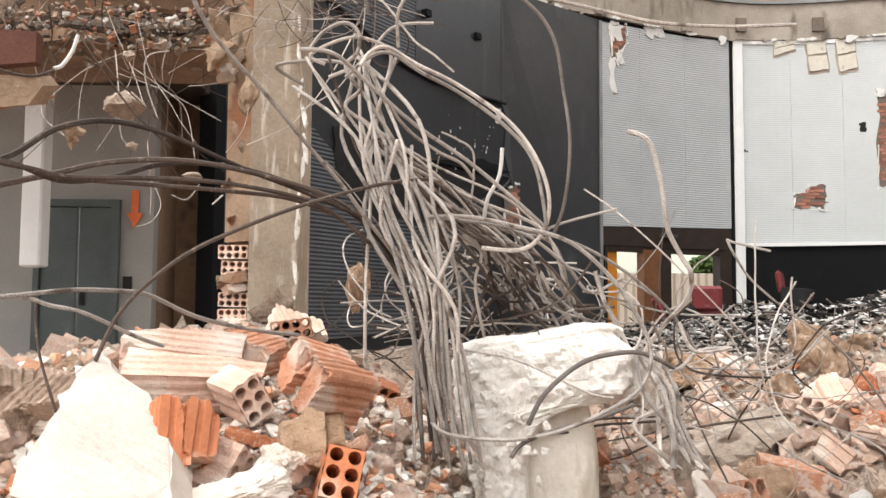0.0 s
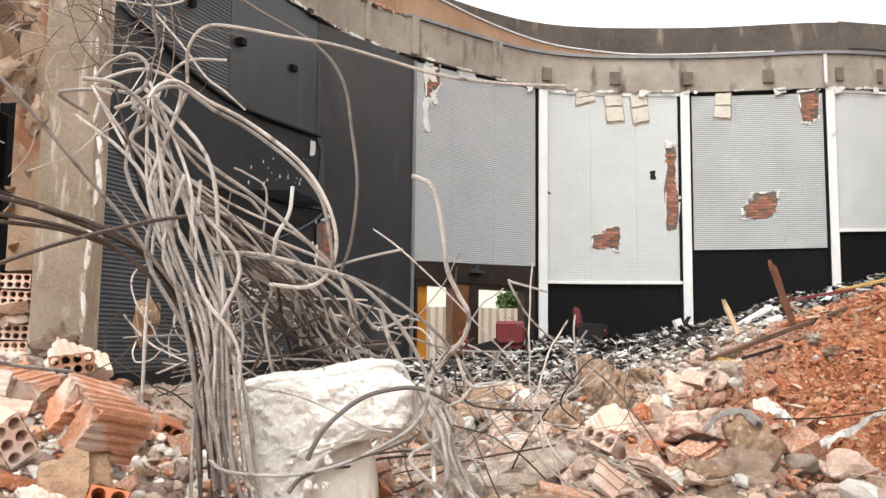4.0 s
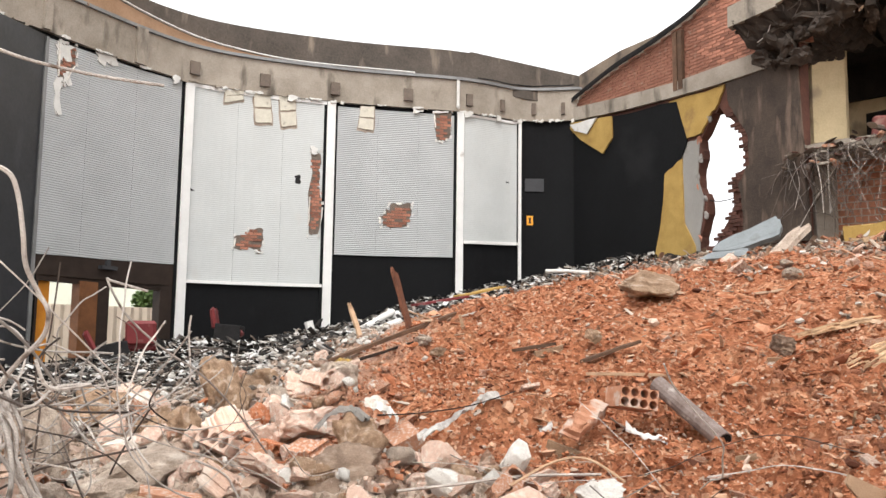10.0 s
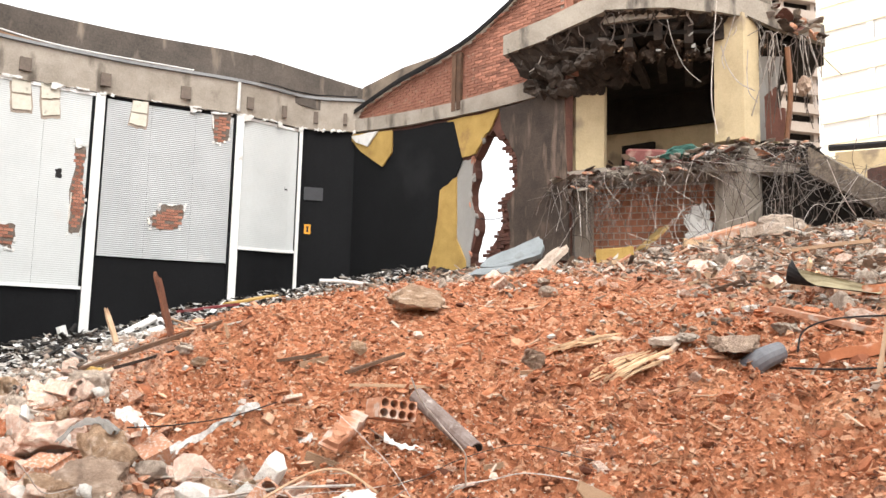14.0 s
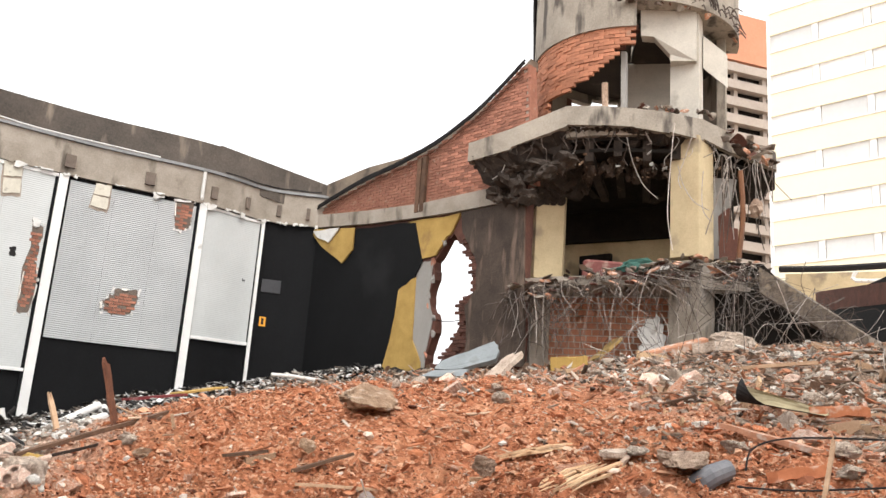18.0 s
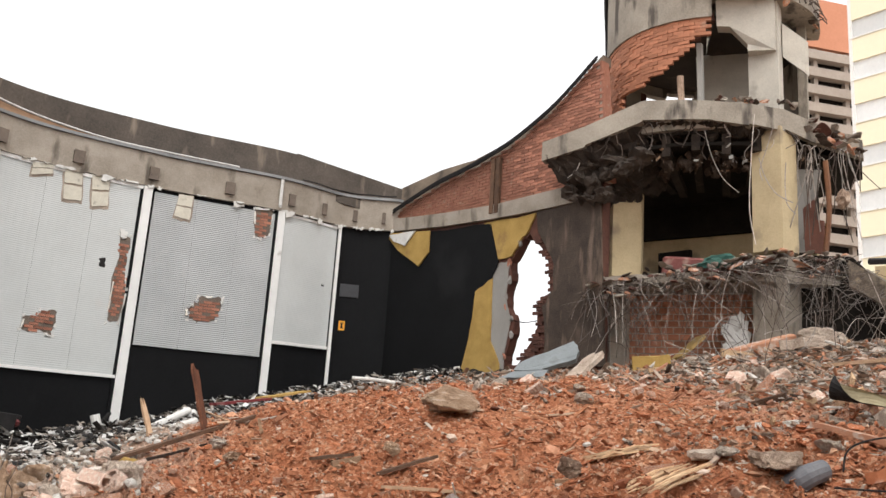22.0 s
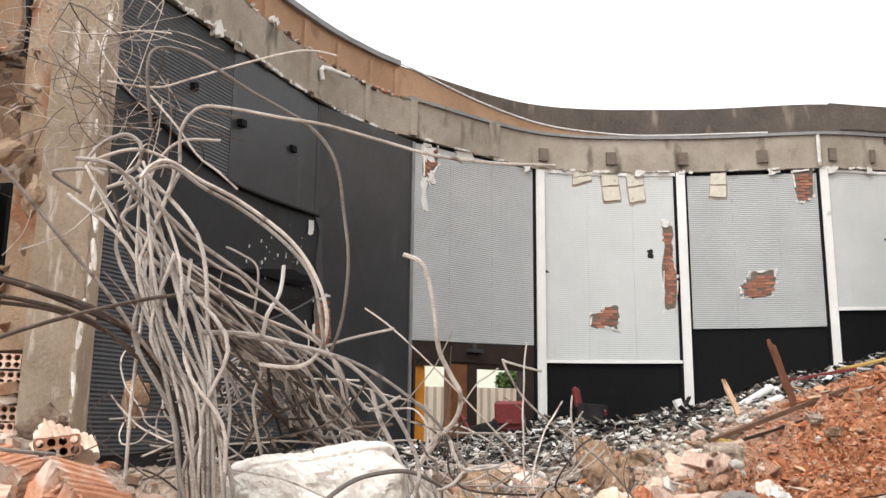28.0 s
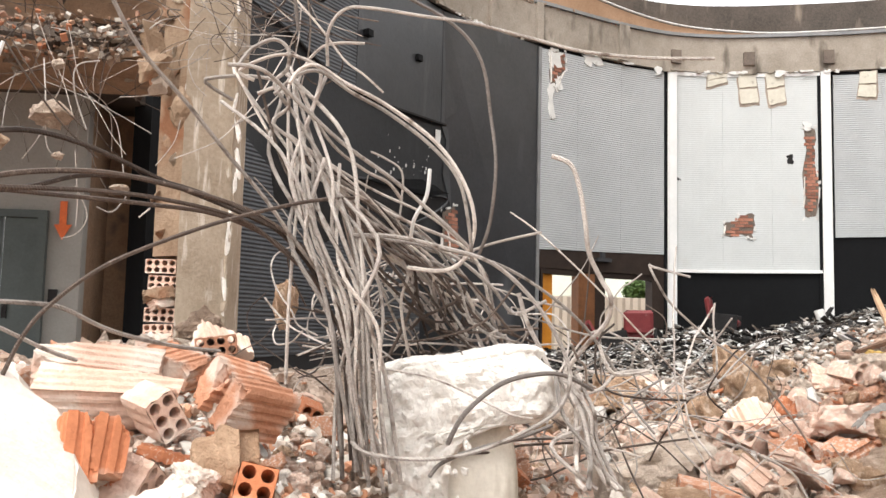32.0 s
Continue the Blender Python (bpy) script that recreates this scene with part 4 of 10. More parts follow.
for k in range(90):
    if k < 10:
        u, z, s = *spots[k], 0.09 if k < 2 else 0.035
        if k == 0:
            s = 0.15
    else:
        b0 = rnd.choice(spots[2:])
        u, z, s = b0[0] + rnd.gauss(0, 0.12), b0[1] + rnd.gauss(0, 0.35), rnd.choice((0.006, 0.008, 0.01, 0.014, 0.02, 0.03))
    if 0.6 < u < 4.95:
        part("fleck", wall_poly(ragged([(u - s * 0.25, z - s), (u + s * 0.25, z - s * 0.8), (u + s * 0.3, z + s), (u - s * 0.2, z + s * 0.9)], s * 0.4, k, 2), 0.031, 0.036), M_PVC, flecks)

# the wall left of the panels: dark ribbed sheets above, a sagging lower edge, a burnt opening
sheets = empty("burnt_wall_sheets", (*along(1.5), 4.0), "dark ribbed wall sheets torn along a sloping edge", "wall panel")
lower = [(0.77, 6.11), (1.02, 5.95), (1.46, 5.70), (2.23, 5.50), (3.36, 5.58)]
cuts = [0.15, (2.05, 5.51)[0], (3.30, 6.22)[0], 4.98]
for a, b in zip(cuts, cuts[1:]):
    mid = [q for q in lower if a < q[0] < b]
    def at_edge(u):
        for (u0, z0), (u1, z1) in zip(lower, lower[1:]):
            if u0 <= u <= u1:
                return z0 + (z1 - z0) * (u - u0) / (u1 - u0)
        return lower[0][1] + 0.9 * (lower[0][0] - u) if u < lower[0][0] else lower[-1][1]
    low = [(a + 0.004, at_edge(a)), *mid, (b - 0.004, at_edge(b))]
    if b > 4.5:
        low = [(a + 0.004, 5.58), (a + 0.09, 5.3), (a + 0.05, 4.6), (a + 0.2, 3.9), (a + 0.3, 0.9), (b - 0.004, 0.9)]
    line = low + [(b - 0.004, 7.86), (a + 0.004, 7.86)]
    part("ribbed_sheet", wall_poly(line, 0.006, 0.03), M_CHAR if b < 2.2 else M_CHARDIM, sheets)
part("ribbed_sheet", wall_poly([(0.15, 1.0), (3.06, 1.29), (3.01, 3.22), (2.30, 3.05), (1.20, 3.39), (0.73, 4.06), (0.15, 5.2)], 0.006, 0.026), M_CHAR, sheets)
part("lower_sheet", band(0.1, 4.985, 0.5, 7.6, 0.002, 0.005, 40), M_CHARLOW, sheets, "black painted lower sheets")
part("torn_edge", tube([(*along(u, 0.05), z) for u, z in lower], 0.03, 3, 5), M_BLACKBIT, sheets, "black torn sheet edge")
burnt = tagged(part("burnt_opening", wall_poly(ragged([(0.89, 3.39), (0.84, 4.23), (1.14, 4.38), (1.35, 3.96), (2.27, 4.10), (2.99, 4.11), (3.43, 4.12), (3.09, 3.67), (2.30, 3.05), (1.41, 2.90)], 0.06, 9), 0.032, 0.036), M_BLACKBIT), "black burnt-out gap in the dark wall", "wall damage")
part("charred_rim", tube([(*along(u, 0.05), z) for u, z in [(0.89, 3.39), (0.84, 4.23), (1.14, 4.38), (1.35, 3.96), (2.27, 4.10), (2.99, 4.11), (3.43, 4.12), (3.09, 3.67), (2.30, 3.05), (1.41, 2.90)][2:9]], 0.025, 4, 5), M_CHARDIM, burnt, "curled charred rim")
part("hanging_flap", wall_poly(ragged([(2.19, 4.07), (2.99, 4.37), (3.43, 4.23), (2.99, 4.07)], 0.03, 11), 0.04, 0.09), M_BLACK, sheets, "black torn flap over the gap")
for x, y in ((515, 138), (598, 200), (685, 242)):
    def bolt(u, z):
        tagged(part("wall_hook", wall_poly([(u - 0.035, z - 0.06), (u + 0.035, z - 0.06), (u + 0.03, z + 0.06), (u - 0.04, z + 0.05)], 0.03, 0.14), M_BLACK), "black bracket fixed to the dark wall", "bracket", "brackets on the dark wall")
    bolt(*{515: (1.35, 6.77), 598: (2.17, 6.60), 685: (2.89, 6.65)}[x])

# beam details: corbels, gutter, ochre upper wall, cables
for k, u in enumerate((3.1, 4.05, 4.95, 5.62, 6.0, 6.5, 7.0, 7.55, 8.1, 8.6, 9.2, 9.7)):
    tagged(part("beam_corbel", band(u - 0.035, u + 0.035, 8.1 if k > 3 else 7.95, 8.42 if k > 3 else 8.8, 0.10, 0.18, 1), M_CONCDARK if k > 3 else M_CONC), "stub of a sawn-off roof beam on the ring beam", "corbel", "roof beam stubs")
def profile(line, off0, off1):
    v, f = [], []
    for i, (u, lo, hi) in enumerate(line):
        a, b = along(u, off0), along(u, off1)
        v += [(*a, lo), (*b, lo), (*b, hi), (*a, hi)]
        if i:
            j = 4 * i
            f += [(j - 4 + q, j + q, j + (q + 1) % 4, j - 4 + (q + 1) % 4) for q in range(4)]
    k = len(line) - 1
    return v, f + [(0, 1, 2, 3), (4 * k + 3, 4 * k + 2, 4 * k + 1, 4 * k)]


ochre = [(0.0, 8.5, 9.3), (1.0, 8.5, 9.35), (2.2, 8.6, 9.45), (3.0, 8.65, 9.55), (4.0, 8.7, 9.62), (4.6, 8.72, 9.6), (5.0, 8.74, 9.55), (5.25, 8.76, 9.42), (5.6, 8.77, 9.25), (6.0, 8.78, 9.08), (6.4, 8.78, 8.96), (6.8, 8.78, 8.89)]
dense = []
for (u0, a0, b0), (u1, a1, b1) in zip(ochre, ochre[1:]):
    for k in range(4):
        t = k / 4
        dense.append((u0 + (u1 - u0) * t, a0 + (a1 - a0) * t, b0 + (b1 - b0) * t))
plaster = tagged(part("plaster_band", profile(dense + [ochre[-1]], -0.29, -0.02), M_OCHRE), "ochre plastered wall above the ring beam", "wall", kind="structure")
for u in (2.45, 3.05, 3.6, 4.2, 4.75):
    part("pier", band(u - 0.03, u + 0.03, 8.72, 9.45, -0.02, 0.05, 1), M_OCHRE, plaster)
tagged(part("flashing", profile([(u, h - 0.02, h + 0.10) for u, _, h in dense if u < 4.9], -0.3, 0.08), M_METAL), "bent grey metal flashing over the ochre wall", "flashing", kind="structure")
tagged(part("roof_cable", tube([(*along(u, 0.03), h + 0.03) for u, _, h in ochre if u > 4.5] + [(*along(7.6, 0.1), 8.9)], 0.02, 4, 5), M_PVC), "pale cable sagging along the ochre wall", "cable")
tagged(part("roof_cable", tube([(*along(8.2 + 0.25 * k, 0.16), 8.9 + 0.02 * (k % 2)) for k in range(8)], 0.018, 2, 5), M_BLACKBIT), "dark cable lying along the gutter", "cable")
ledge = random.Random(66)
crumbs_ = []
for k in range(420):
    u, sz = ledge.uniform(0.2, 5.6), ledge.uniform(0.012, 0.05)
    at = along(u, ledge.uniform(-0.05, 0.11))
    crumbs_.append(moved(box(-sz * 1.6, -sz, -sz * 0.6, sz * 1.6, sz, sz * 0.6), Matrix.Translation((at.x, at.y, 8.79 + ledge.uniform(-0.02, 0.05))) @ Euler((ledge.gauss(0, 0.4), ledge.gauss(0, 0.4), ledge.random() * 6)).to_matrix().to_4x4()))
tagged(part("ledge_crumbs", join(*crumbs_), M_DUSTBITS), "crumbled plaster lying along the beam's ledge", "rubble", kind="stuff")


def drain(u, z0, z1, lean):
    a = along(u, 0.2)
    b = along(u + lean, 0.24)
    tagged(part("drain_pipe", tube([(*a, z1), (*a, z0 + 0.1), (*b, z0)], 0.045, 3, 8), M_PVC), "short white plastic drain pipe by the beam", "pipe")


drain(7.97, 8.0, 8.75, 0.0)
u, z = (3.25, 8.58)
a, b = along(u, 0.18), along(u + 0.35, 0.3)
tagged(part("drain_pipe", tube([(*a, z - 0.25), (*a, z), (*b, z + 0.05)], 0.05, 3, 8), M_PVC), "bent white plastic pipe sticking out of the ochre wall", "pipe")

# the sign and plates on the black wall
u, z = (9.15, 5.14)
sign = empty("safety_sign", (*along(u), z), "small orange safety sign on the black wall", "sign")
part("plate", wall_poly([(u - 0.05, z - 0.13), (u + 0.05, z - 0.13), (u + 0.05, z + 0.13), (u - 0.05, z + 0.13)], 0.002, 0.02), M_YELLOWSIGN, sign)
part("symbol", wall_poly([(u - 0.024, z - 0.08), (u + 0.024, z - 0.08), (u + 0.012, z), (u + 0.024, z + 0.08), (u - 0.024, z + 0.08), (u - 0.012, z)], 0.021, 0.025), M_BLACKBIT, sign, "dark plain symbol")
u, z = (9.22, 6.13)
tagged(part("wall_plate", wall_poly([(u - 0.15, z - 0.18), (u + 0.15, z - 0.18), (u + 0.15, z + 0.18), (u - 0.15, z + 0.18)], 0.002, 0.02), M_GREYPLATE), "grey plate on the black wall", "plate")

# ---- right wall, gable and the hole ----
RW_A, RW_B = Vector((17.24, 17.3)), Vector((16.4, 10.0))
RW_IN = Vector((-0.993, 0.114, 0))


def rw(y, z, off=0.0):
    """A point on the side wall's face by its y, pushed into the room by off."""
    p = RW_A + (RW_B - RW_A) * ((17.3 - y) / 7.3)
    return (p.x + RW_IN.x * off, y + RW_IN.y * off, z)


def yz(p):
    return (p[1], p[2])


HOLE = [(0, y, z) for y, z in ((12.72, 3.9), (12.70, 4.19), (12.5, 4.7), (12.52, 5.05), (12.74, 5.35), (12.75, 5.62), (12.62, 6.0), (12.67, 6.45), (12.35, 6.85), (12.07, 7.07), (11.77, 6.75), (11.43, 6.23), (11.36, 5.56), (11.78, 5.25), (11.69, 4.86), (11.87, 4.48), (12.28, 3.96))]
hole_yz = ragged([yz(p) for p in HOLE], 0.06, 77, 3)
left_edge = [(17.35, 2.0), (17.35, 7.95), (9.9, 7.95), (9.9, 2.0), (hole_yz[-1][0], 2.0)]
# side wall brick is toned darker for the shade under the slab
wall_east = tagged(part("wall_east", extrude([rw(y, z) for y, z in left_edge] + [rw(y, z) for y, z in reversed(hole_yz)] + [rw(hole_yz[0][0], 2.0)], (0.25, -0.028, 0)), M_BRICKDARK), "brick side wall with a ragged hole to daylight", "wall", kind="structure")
# black lining with a torn edge, mustard foam behind it
lining = empty("black_wall_lining", rw(15, 3.5), "black wall lining torn away from mustard foam", "wall lining")
black_edge = [(17.16, 7.89), (15.61, 7.67), (13.35, 7.5), (13.02, 6.5), (13.14, 6.29), (13.22, 6.09), (13.79, 5.83), (13.85, 5.15), (13.98, 4.5), (14.27, 3.5)]
part("black_sheet", extrude([rw(17.3, 7.93, 0.04)] + [rw(y, z, 0.04) for y, z in ragged(black_edge, 0.03, 2, 4)[:-4]] + [rw(14.3, 2.5, 0.04), rw(17.3, 2.5, 0.04)], RW_IN * 0.03), M_BLACK, lining)
part("foam", extrude([rw(y, z, 0.01) for y, z in ragged([(13.6, 7.56), (11.86, 7.54), (12.07, 7.14), (12.35, 6.9), (12.59, 6.58), (13.2, 6.5)], 0.04, 3, 3)], RW_IN * 0.05), M_FOAM, lining, "mustard yellow foam")
part("foam", extrude([rw(y, z, 0.012) for y, z in ragged([(13.95, 5.86), (13.22, 6.12), (13.2, 5.2), (13.18, 4.55), (12.85, 4.0), (12.82, 3.6), (14.4, 3.6), (14.1, 4.6)], 0.04, 4, 3)], RW_IN * 0.05), M_FOAM, lining, "mustard yellow foam")
part("bare_plaster", extrude([rw(y, z, 0.002) for y, z in ragged([(13.24, 6.15), (13.1, 6.45), (12.68, 6.5), (12.76, 5.62), (12.56, 5.05), (12.74, 4.2), (12.72, 3.7), (13.1, 4.1), (13.2, 4.7)], 0.04, 5, 3)], RW_IN * 0.02), M_OFFWHITE, lining, "bare pale plaster at the hole")
part("foam_flap", extrude([rw(y, z, 0.08) for y, z in (yz((17.28, 17.62, 7.90)), yz((17.05, 15.65, 7.68)), yz((17.05, 15.64, 7.08)), yz((17.09, 16.02, 6.75)), yz((17.20, 16.97, 7.32)))], RW_IN * 0.04), M_FOAM, lining, "hanging mustard foam flap")
part("torn_plaster", extrude([rw(y, z, 0.13) for y, z in ragged([yz((17.25, 17.35, 7.81)), yz((17.11, 16.20, 7.75)), yz((17.16, 16.62, 7.39)), yz((17.22, 17.14, 7.59))], 0.03, 6, 3)], RW_IN * 0.04), M_PVC, lining, "torn white plaster scrap")
# bricks standing proud on the hole's far jamb
jamb = empty("broken_brick_jamb", rw(11.2, 4.2), "dark red bricks toothed along the hole's edge", "brickwork")


def rw_place(off):
    def place(s, z):
        return facing(rw(17.3 - s, z, off), RW_IN)
    return place


# jamb bricks darkened in colour, standing in for the slab's shade
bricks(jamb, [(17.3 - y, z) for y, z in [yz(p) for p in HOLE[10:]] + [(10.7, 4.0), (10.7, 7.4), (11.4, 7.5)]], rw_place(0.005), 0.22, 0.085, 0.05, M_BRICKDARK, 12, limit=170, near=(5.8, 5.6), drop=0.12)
tagged(part("sooty_plaster", extrude([rw(y, z, 0.004) for y, z in ragged([(11.2, 5.6), (11.22, 6.2), (11.52, 6.72), (11.72, 7.0), (11.82, 7.54), (9.94, 7.55), (9.73, 3.8), (11.5, 3.8), (11.4, 4.5), (11.45, 4.9), (11.52, 5.25)], 0.06, 15, 3)], RW_IN * 0.075), M_SOOTWALL), "soot-brown plaster beside the broken brick jamb", "wall", kind="structure")
near_jamb = [yz(p) for p in HOLE[1:9]]
for k, (y, z) in enumerate(near_jamb):
    ob = part("plaster_tooth", rock(970 + k, 0.07, 0.07, 0.13, 0.5, 9, 2), M_OFFWHITE if k % 3 else M_BRICK, jamb)
    ob.matrix_basis = facing(rw(y + 0.03, z, 0.0), RW_IN) @ pose(0, 0, 0, 0, 5 * (k % 3 - 1), 10 * (k % 2))
tagged(part("loose_wire", tube([rw(12.8, 5.1, -0.1), rw(12.2, 4.95, -0.1), rw(11.5, 5.0, -0.1)], 0.012, 3, 5), M_BLACKBIT), "thin wire strung across the hole", "wire")

beam_low = [(17.22, 17.16, 7.89), (16.99, 15.16, 7.72), (16.78, 13.26, 7.61), (16.64, 12.11, 7.57), (16.48, 10.70, 7.56)]
side_beam = tagged(part("side_beam", extrude([rw(17.3, 7.92, 0.12)] + [rw(y, z, 0.12) for y, z in map(yz, beam_low[1:])] + [rw(y, z, 0.12) for y, z in map(yz, ((16.48, 10.73, 7.98), (16.78, 13.30, 7.97), (17.00, 15.21, 8.09)))] + [rw(17.3, 8.28, 0.12)], (0.36, -0.04, 0)), M_CONC), "concrete beam along the side wall", "beam", kind="structure")
gable_top = [(17.24, 17.26, 8.50), (17.04, 15.55, 8.94), (16.89, 14.25, 9.14), (16.75, 13.05, 9.40), (16.66, 12.30, 9.65), (16.54, 11.23, 10.14), (16.41, 10.08, 10.90)]
gable_low = [(16.38, 9.80, 7.92), (16.48, 10.73, 7.98), (16.78, 13.30, 7.97), (17.00, 15.21, 8.09), (17.23, 17.22, 8.26)]
gable = tagged(part("gable", extrude([rw(*yz(p)) for p in gable_top + gable_low], (0.22, -0.025, 0)), M_MORTAR), "red brick gable wall with a swept top edge", "wall", kind="structure")
bricks(gable, [(17.3 - y, z) for y, z in map(yz, gable_top + gable_low)], rw_place(0.0), 0.24, 0.082, 0.025, M_BRICK, 21, limit=300, near=(6.6, 9.2))
ge0, ge1 = yz((16.38, 9.80, 7.92)), yz((16.41, 10.08, 10.90))
part("brick_return", extrude([rw(ge0[0], ge0[1], 0.02), rw(ge1[0], ge1[1], 0.02), rw(ge1[0] - 0.06, ge1[1], 0.02), rw(ge0[0] - 0.06, ge0[1], 0.02)], (0.26, -0.03, 0)), M_BRICK, gable, "brick return at the gable's end")
coping = [Vector(rw(*yz(p), -0.1)) for p in gable_top]
cop = tagged(part("roof_upstand", join(*[extrude([a + Vector((0, 0, 0.0)), b + Vector((0, 0, 0.0)), b + Vector((0, 0, h1)), a + Vector((0, 0, h0))], (0.3, -0.03, 0)) for a, b, h0, h1 in zip(coping, coping[1:], (0.75, 0.5, 0.3, 0.24, 0.22, 0.2), (0.5, 0.3, 0.24, 0.22, 0.2, 0.2))]), M_OCHREGREY), "weathered render upstand of the old roof edge", "parapet", kind="structure")
for k, (dz, dx) in enumerate(((0.02, 0.14), (0.09, 0.1), (-0.05, 0.17))):
    tagged(part("roof_felt_edge", tube([Vector(rw(*yz(p), dx)) + Vector((0, 0, dz)) for p in gable_top], 0.045 if k == 0 else 0.025, 4, 5), M_BLACKBIT), "black roofing felt strip along the sloping edge", "roof edge")
pil = empty("gable_post", rw(13.25, 7.9), "rusty brown post on the brick gable", "post")
for s in (0.0, 0.17):
    part("board", extrude([rw(13.38 - s, 7.75, 0.05), rw(13.38 - s, 9.2, 0.05), rw(13.25 - s, 9.2, 0.05), rw(13.25 - s, 7.75, 0.05)], RW_IN * 0.09), M_WOOD, pil)

# ---- the broken tower ----
def ring(points, z0, z1):
    return extrude([(p[0], p[1], z0) for p in points], (0, 0, z1 - z0))


slab_line = [(15.47, 10.95, 8.75), (15.75, 10.0, 9.03), (16.16, 8.83, 9.50), (16.34, 8.09, 9.42), (16.66, 7.45, 9.36), (17.04, 6.84, 9.29), (17.68, 6.34, 9.27), (18.35, 5.96, 9.12), (19.59, 5.40, 9.01)]
balcony = empty("balcony_slab", (17.5, 8.5, 8.9), "torn concrete balcony slab with hanging reinforcement", "concrete slab")
back_line = [(21.5, 6.0, 9), (22.5, 9.0, 9), (21.5, 12.0, 9), (17.4, 12.2, 9)]
inner_line = [(17.3, 11.3, 9), (17.2, 10.2, 9)] + [Vector(p) + Vector((0.2, 0.1, 0)) for p in slab_line[2:]]
part("slab", ring(inner_line + back_line, 8.86, 9.1), M_CONC, balcony)
rnd = random.Random(31)
for (a, b) in zip(slab_line, slab_line[1:]):
    va, vb = Vector(a), Vector(b)
    inn = Vector((0.25, 0.06, 0))
    za = a[2]
    hang = 0.42
    part("edge_beam", extrude([va + Vector((0, 0, -hang)), va + Vector((0, 0, 0.02)), vb + Vector((0, 0, 0.02)), vb + Vector((0, 0, -hang + rnd.uniform(-0.05, 0.05)))], inn), M_TOWERCONC, balcony, "weathered concrete edge")
# undersides near-black: the shade beneath the slab is put into the colour
part("soffit", ring([Vector(p) + Vector((0.12, 0.02, 0)) for p in inner_line] + back_line, 8.78, 8.85), M_DARKVOID, balcony, "broken soffit, darkened for shade")
for k in range(9):
    t = k / 8
    i = t * (len(slab_line) - 2)
    a = Vector(slab_line[int(i)]).lerp(Vector(slab_line[int(i) + 1]), i - int(i))
    b = Vector((19.4, 8.9, 8.6)) + Vector((0.6 * math.cos(k), 1.6 - 0.4 * k, 0))
    d = (b - a)
    d.z = 0
    d.normalize()
    a += 0.35 * d
    side = Vector((-d.y, d.x, 0)) * 0.09
    low = 8.42 - 0.1 * (k % 2)
    # joists take the darkened tone too, in place of shade
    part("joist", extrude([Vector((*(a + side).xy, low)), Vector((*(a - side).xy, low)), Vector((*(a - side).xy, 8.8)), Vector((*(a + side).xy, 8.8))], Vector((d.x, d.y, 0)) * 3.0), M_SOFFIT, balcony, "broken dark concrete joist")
part("soffit", ring([Vector(p) + Vector((0.12, 0.05, 0)) for p in inner_line] + [(21.3, 6.2, 9), (22.3, 9.0, 9), (21.3, 11.8, 9), (17.6, 12.0, 9)], 8.52, 8.60), M_DARKVOID, balcony, "torn soffit, near-black for the shade beneath the slab")


def torn_soffit():
    """The broken underside of the slab: a crumbling sheet falling away from the edge beam."""
    v, f = [], []
    n, m = 90, 14
    for i in range(n + 1):
        t = i / n * (len(slab_line) - 2.4)
        k = int(t)
        a = Vector(slab_line[k]).lerp(Vector(slab_line[k + 1]), t - k)
        far = Vector((18.6, 9.2, a.z))
        inn = (far - a).normalized()
        deep = 0.95 * max(0.42, 1 - t / 6.0) + 0.25 * noise.noise(Vector((t * 1.7, 3, 1)))
        for j in range(m + 1):
            s_ = j / m
            p = a + inn * (0.06 + 1.9 * s_)
            drop_ = 0.40 + deep * math.sin(min(1.0, s_ * 1.5) * 1.45)
            q = Vector((t * 2.2, s_ * 4.0, 2.0))
            p.z = a.z - drop_ + 0.16 * noise.noise(q * 1.6) + 0.10 * noise.noise(q * 4.1) + 0.05 * noise.noise(q * 9)
            p += Vector((0.10 * noise.noise(q * 3 + Vector((5, 0, 0))), 0.10 * noise.noise(q * 3 + Vector((0, 9, 0))), 0))
            v.append(p)
        if i:
            b = i * (m + 1)
            f += [(b - m - 1 + j, b + j, b + j + 1, b - m + j) for j in range(m)]
    k = len(v)
    v += [p + Vector((0, 0, 0.05)) for p in v]
    f += [tuple(k + q for q in reversed(face)) for face in f[:]]
    return v, f


# crumbling sheet coloured dark for the shade it hangs in
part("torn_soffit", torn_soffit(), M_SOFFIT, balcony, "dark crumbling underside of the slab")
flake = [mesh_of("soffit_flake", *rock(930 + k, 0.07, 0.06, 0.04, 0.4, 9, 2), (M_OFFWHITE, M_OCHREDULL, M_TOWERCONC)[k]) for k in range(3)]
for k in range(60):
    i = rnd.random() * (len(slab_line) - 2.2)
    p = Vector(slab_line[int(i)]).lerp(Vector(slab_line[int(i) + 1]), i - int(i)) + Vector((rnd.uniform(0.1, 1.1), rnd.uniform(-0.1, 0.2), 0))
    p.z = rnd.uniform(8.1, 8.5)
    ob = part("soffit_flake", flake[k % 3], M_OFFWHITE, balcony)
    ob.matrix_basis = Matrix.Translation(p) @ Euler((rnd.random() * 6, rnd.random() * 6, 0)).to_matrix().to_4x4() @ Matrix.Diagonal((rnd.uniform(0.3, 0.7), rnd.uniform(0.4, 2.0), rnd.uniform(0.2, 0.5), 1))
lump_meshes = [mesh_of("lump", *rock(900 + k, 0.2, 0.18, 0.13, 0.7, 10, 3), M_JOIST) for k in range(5)]
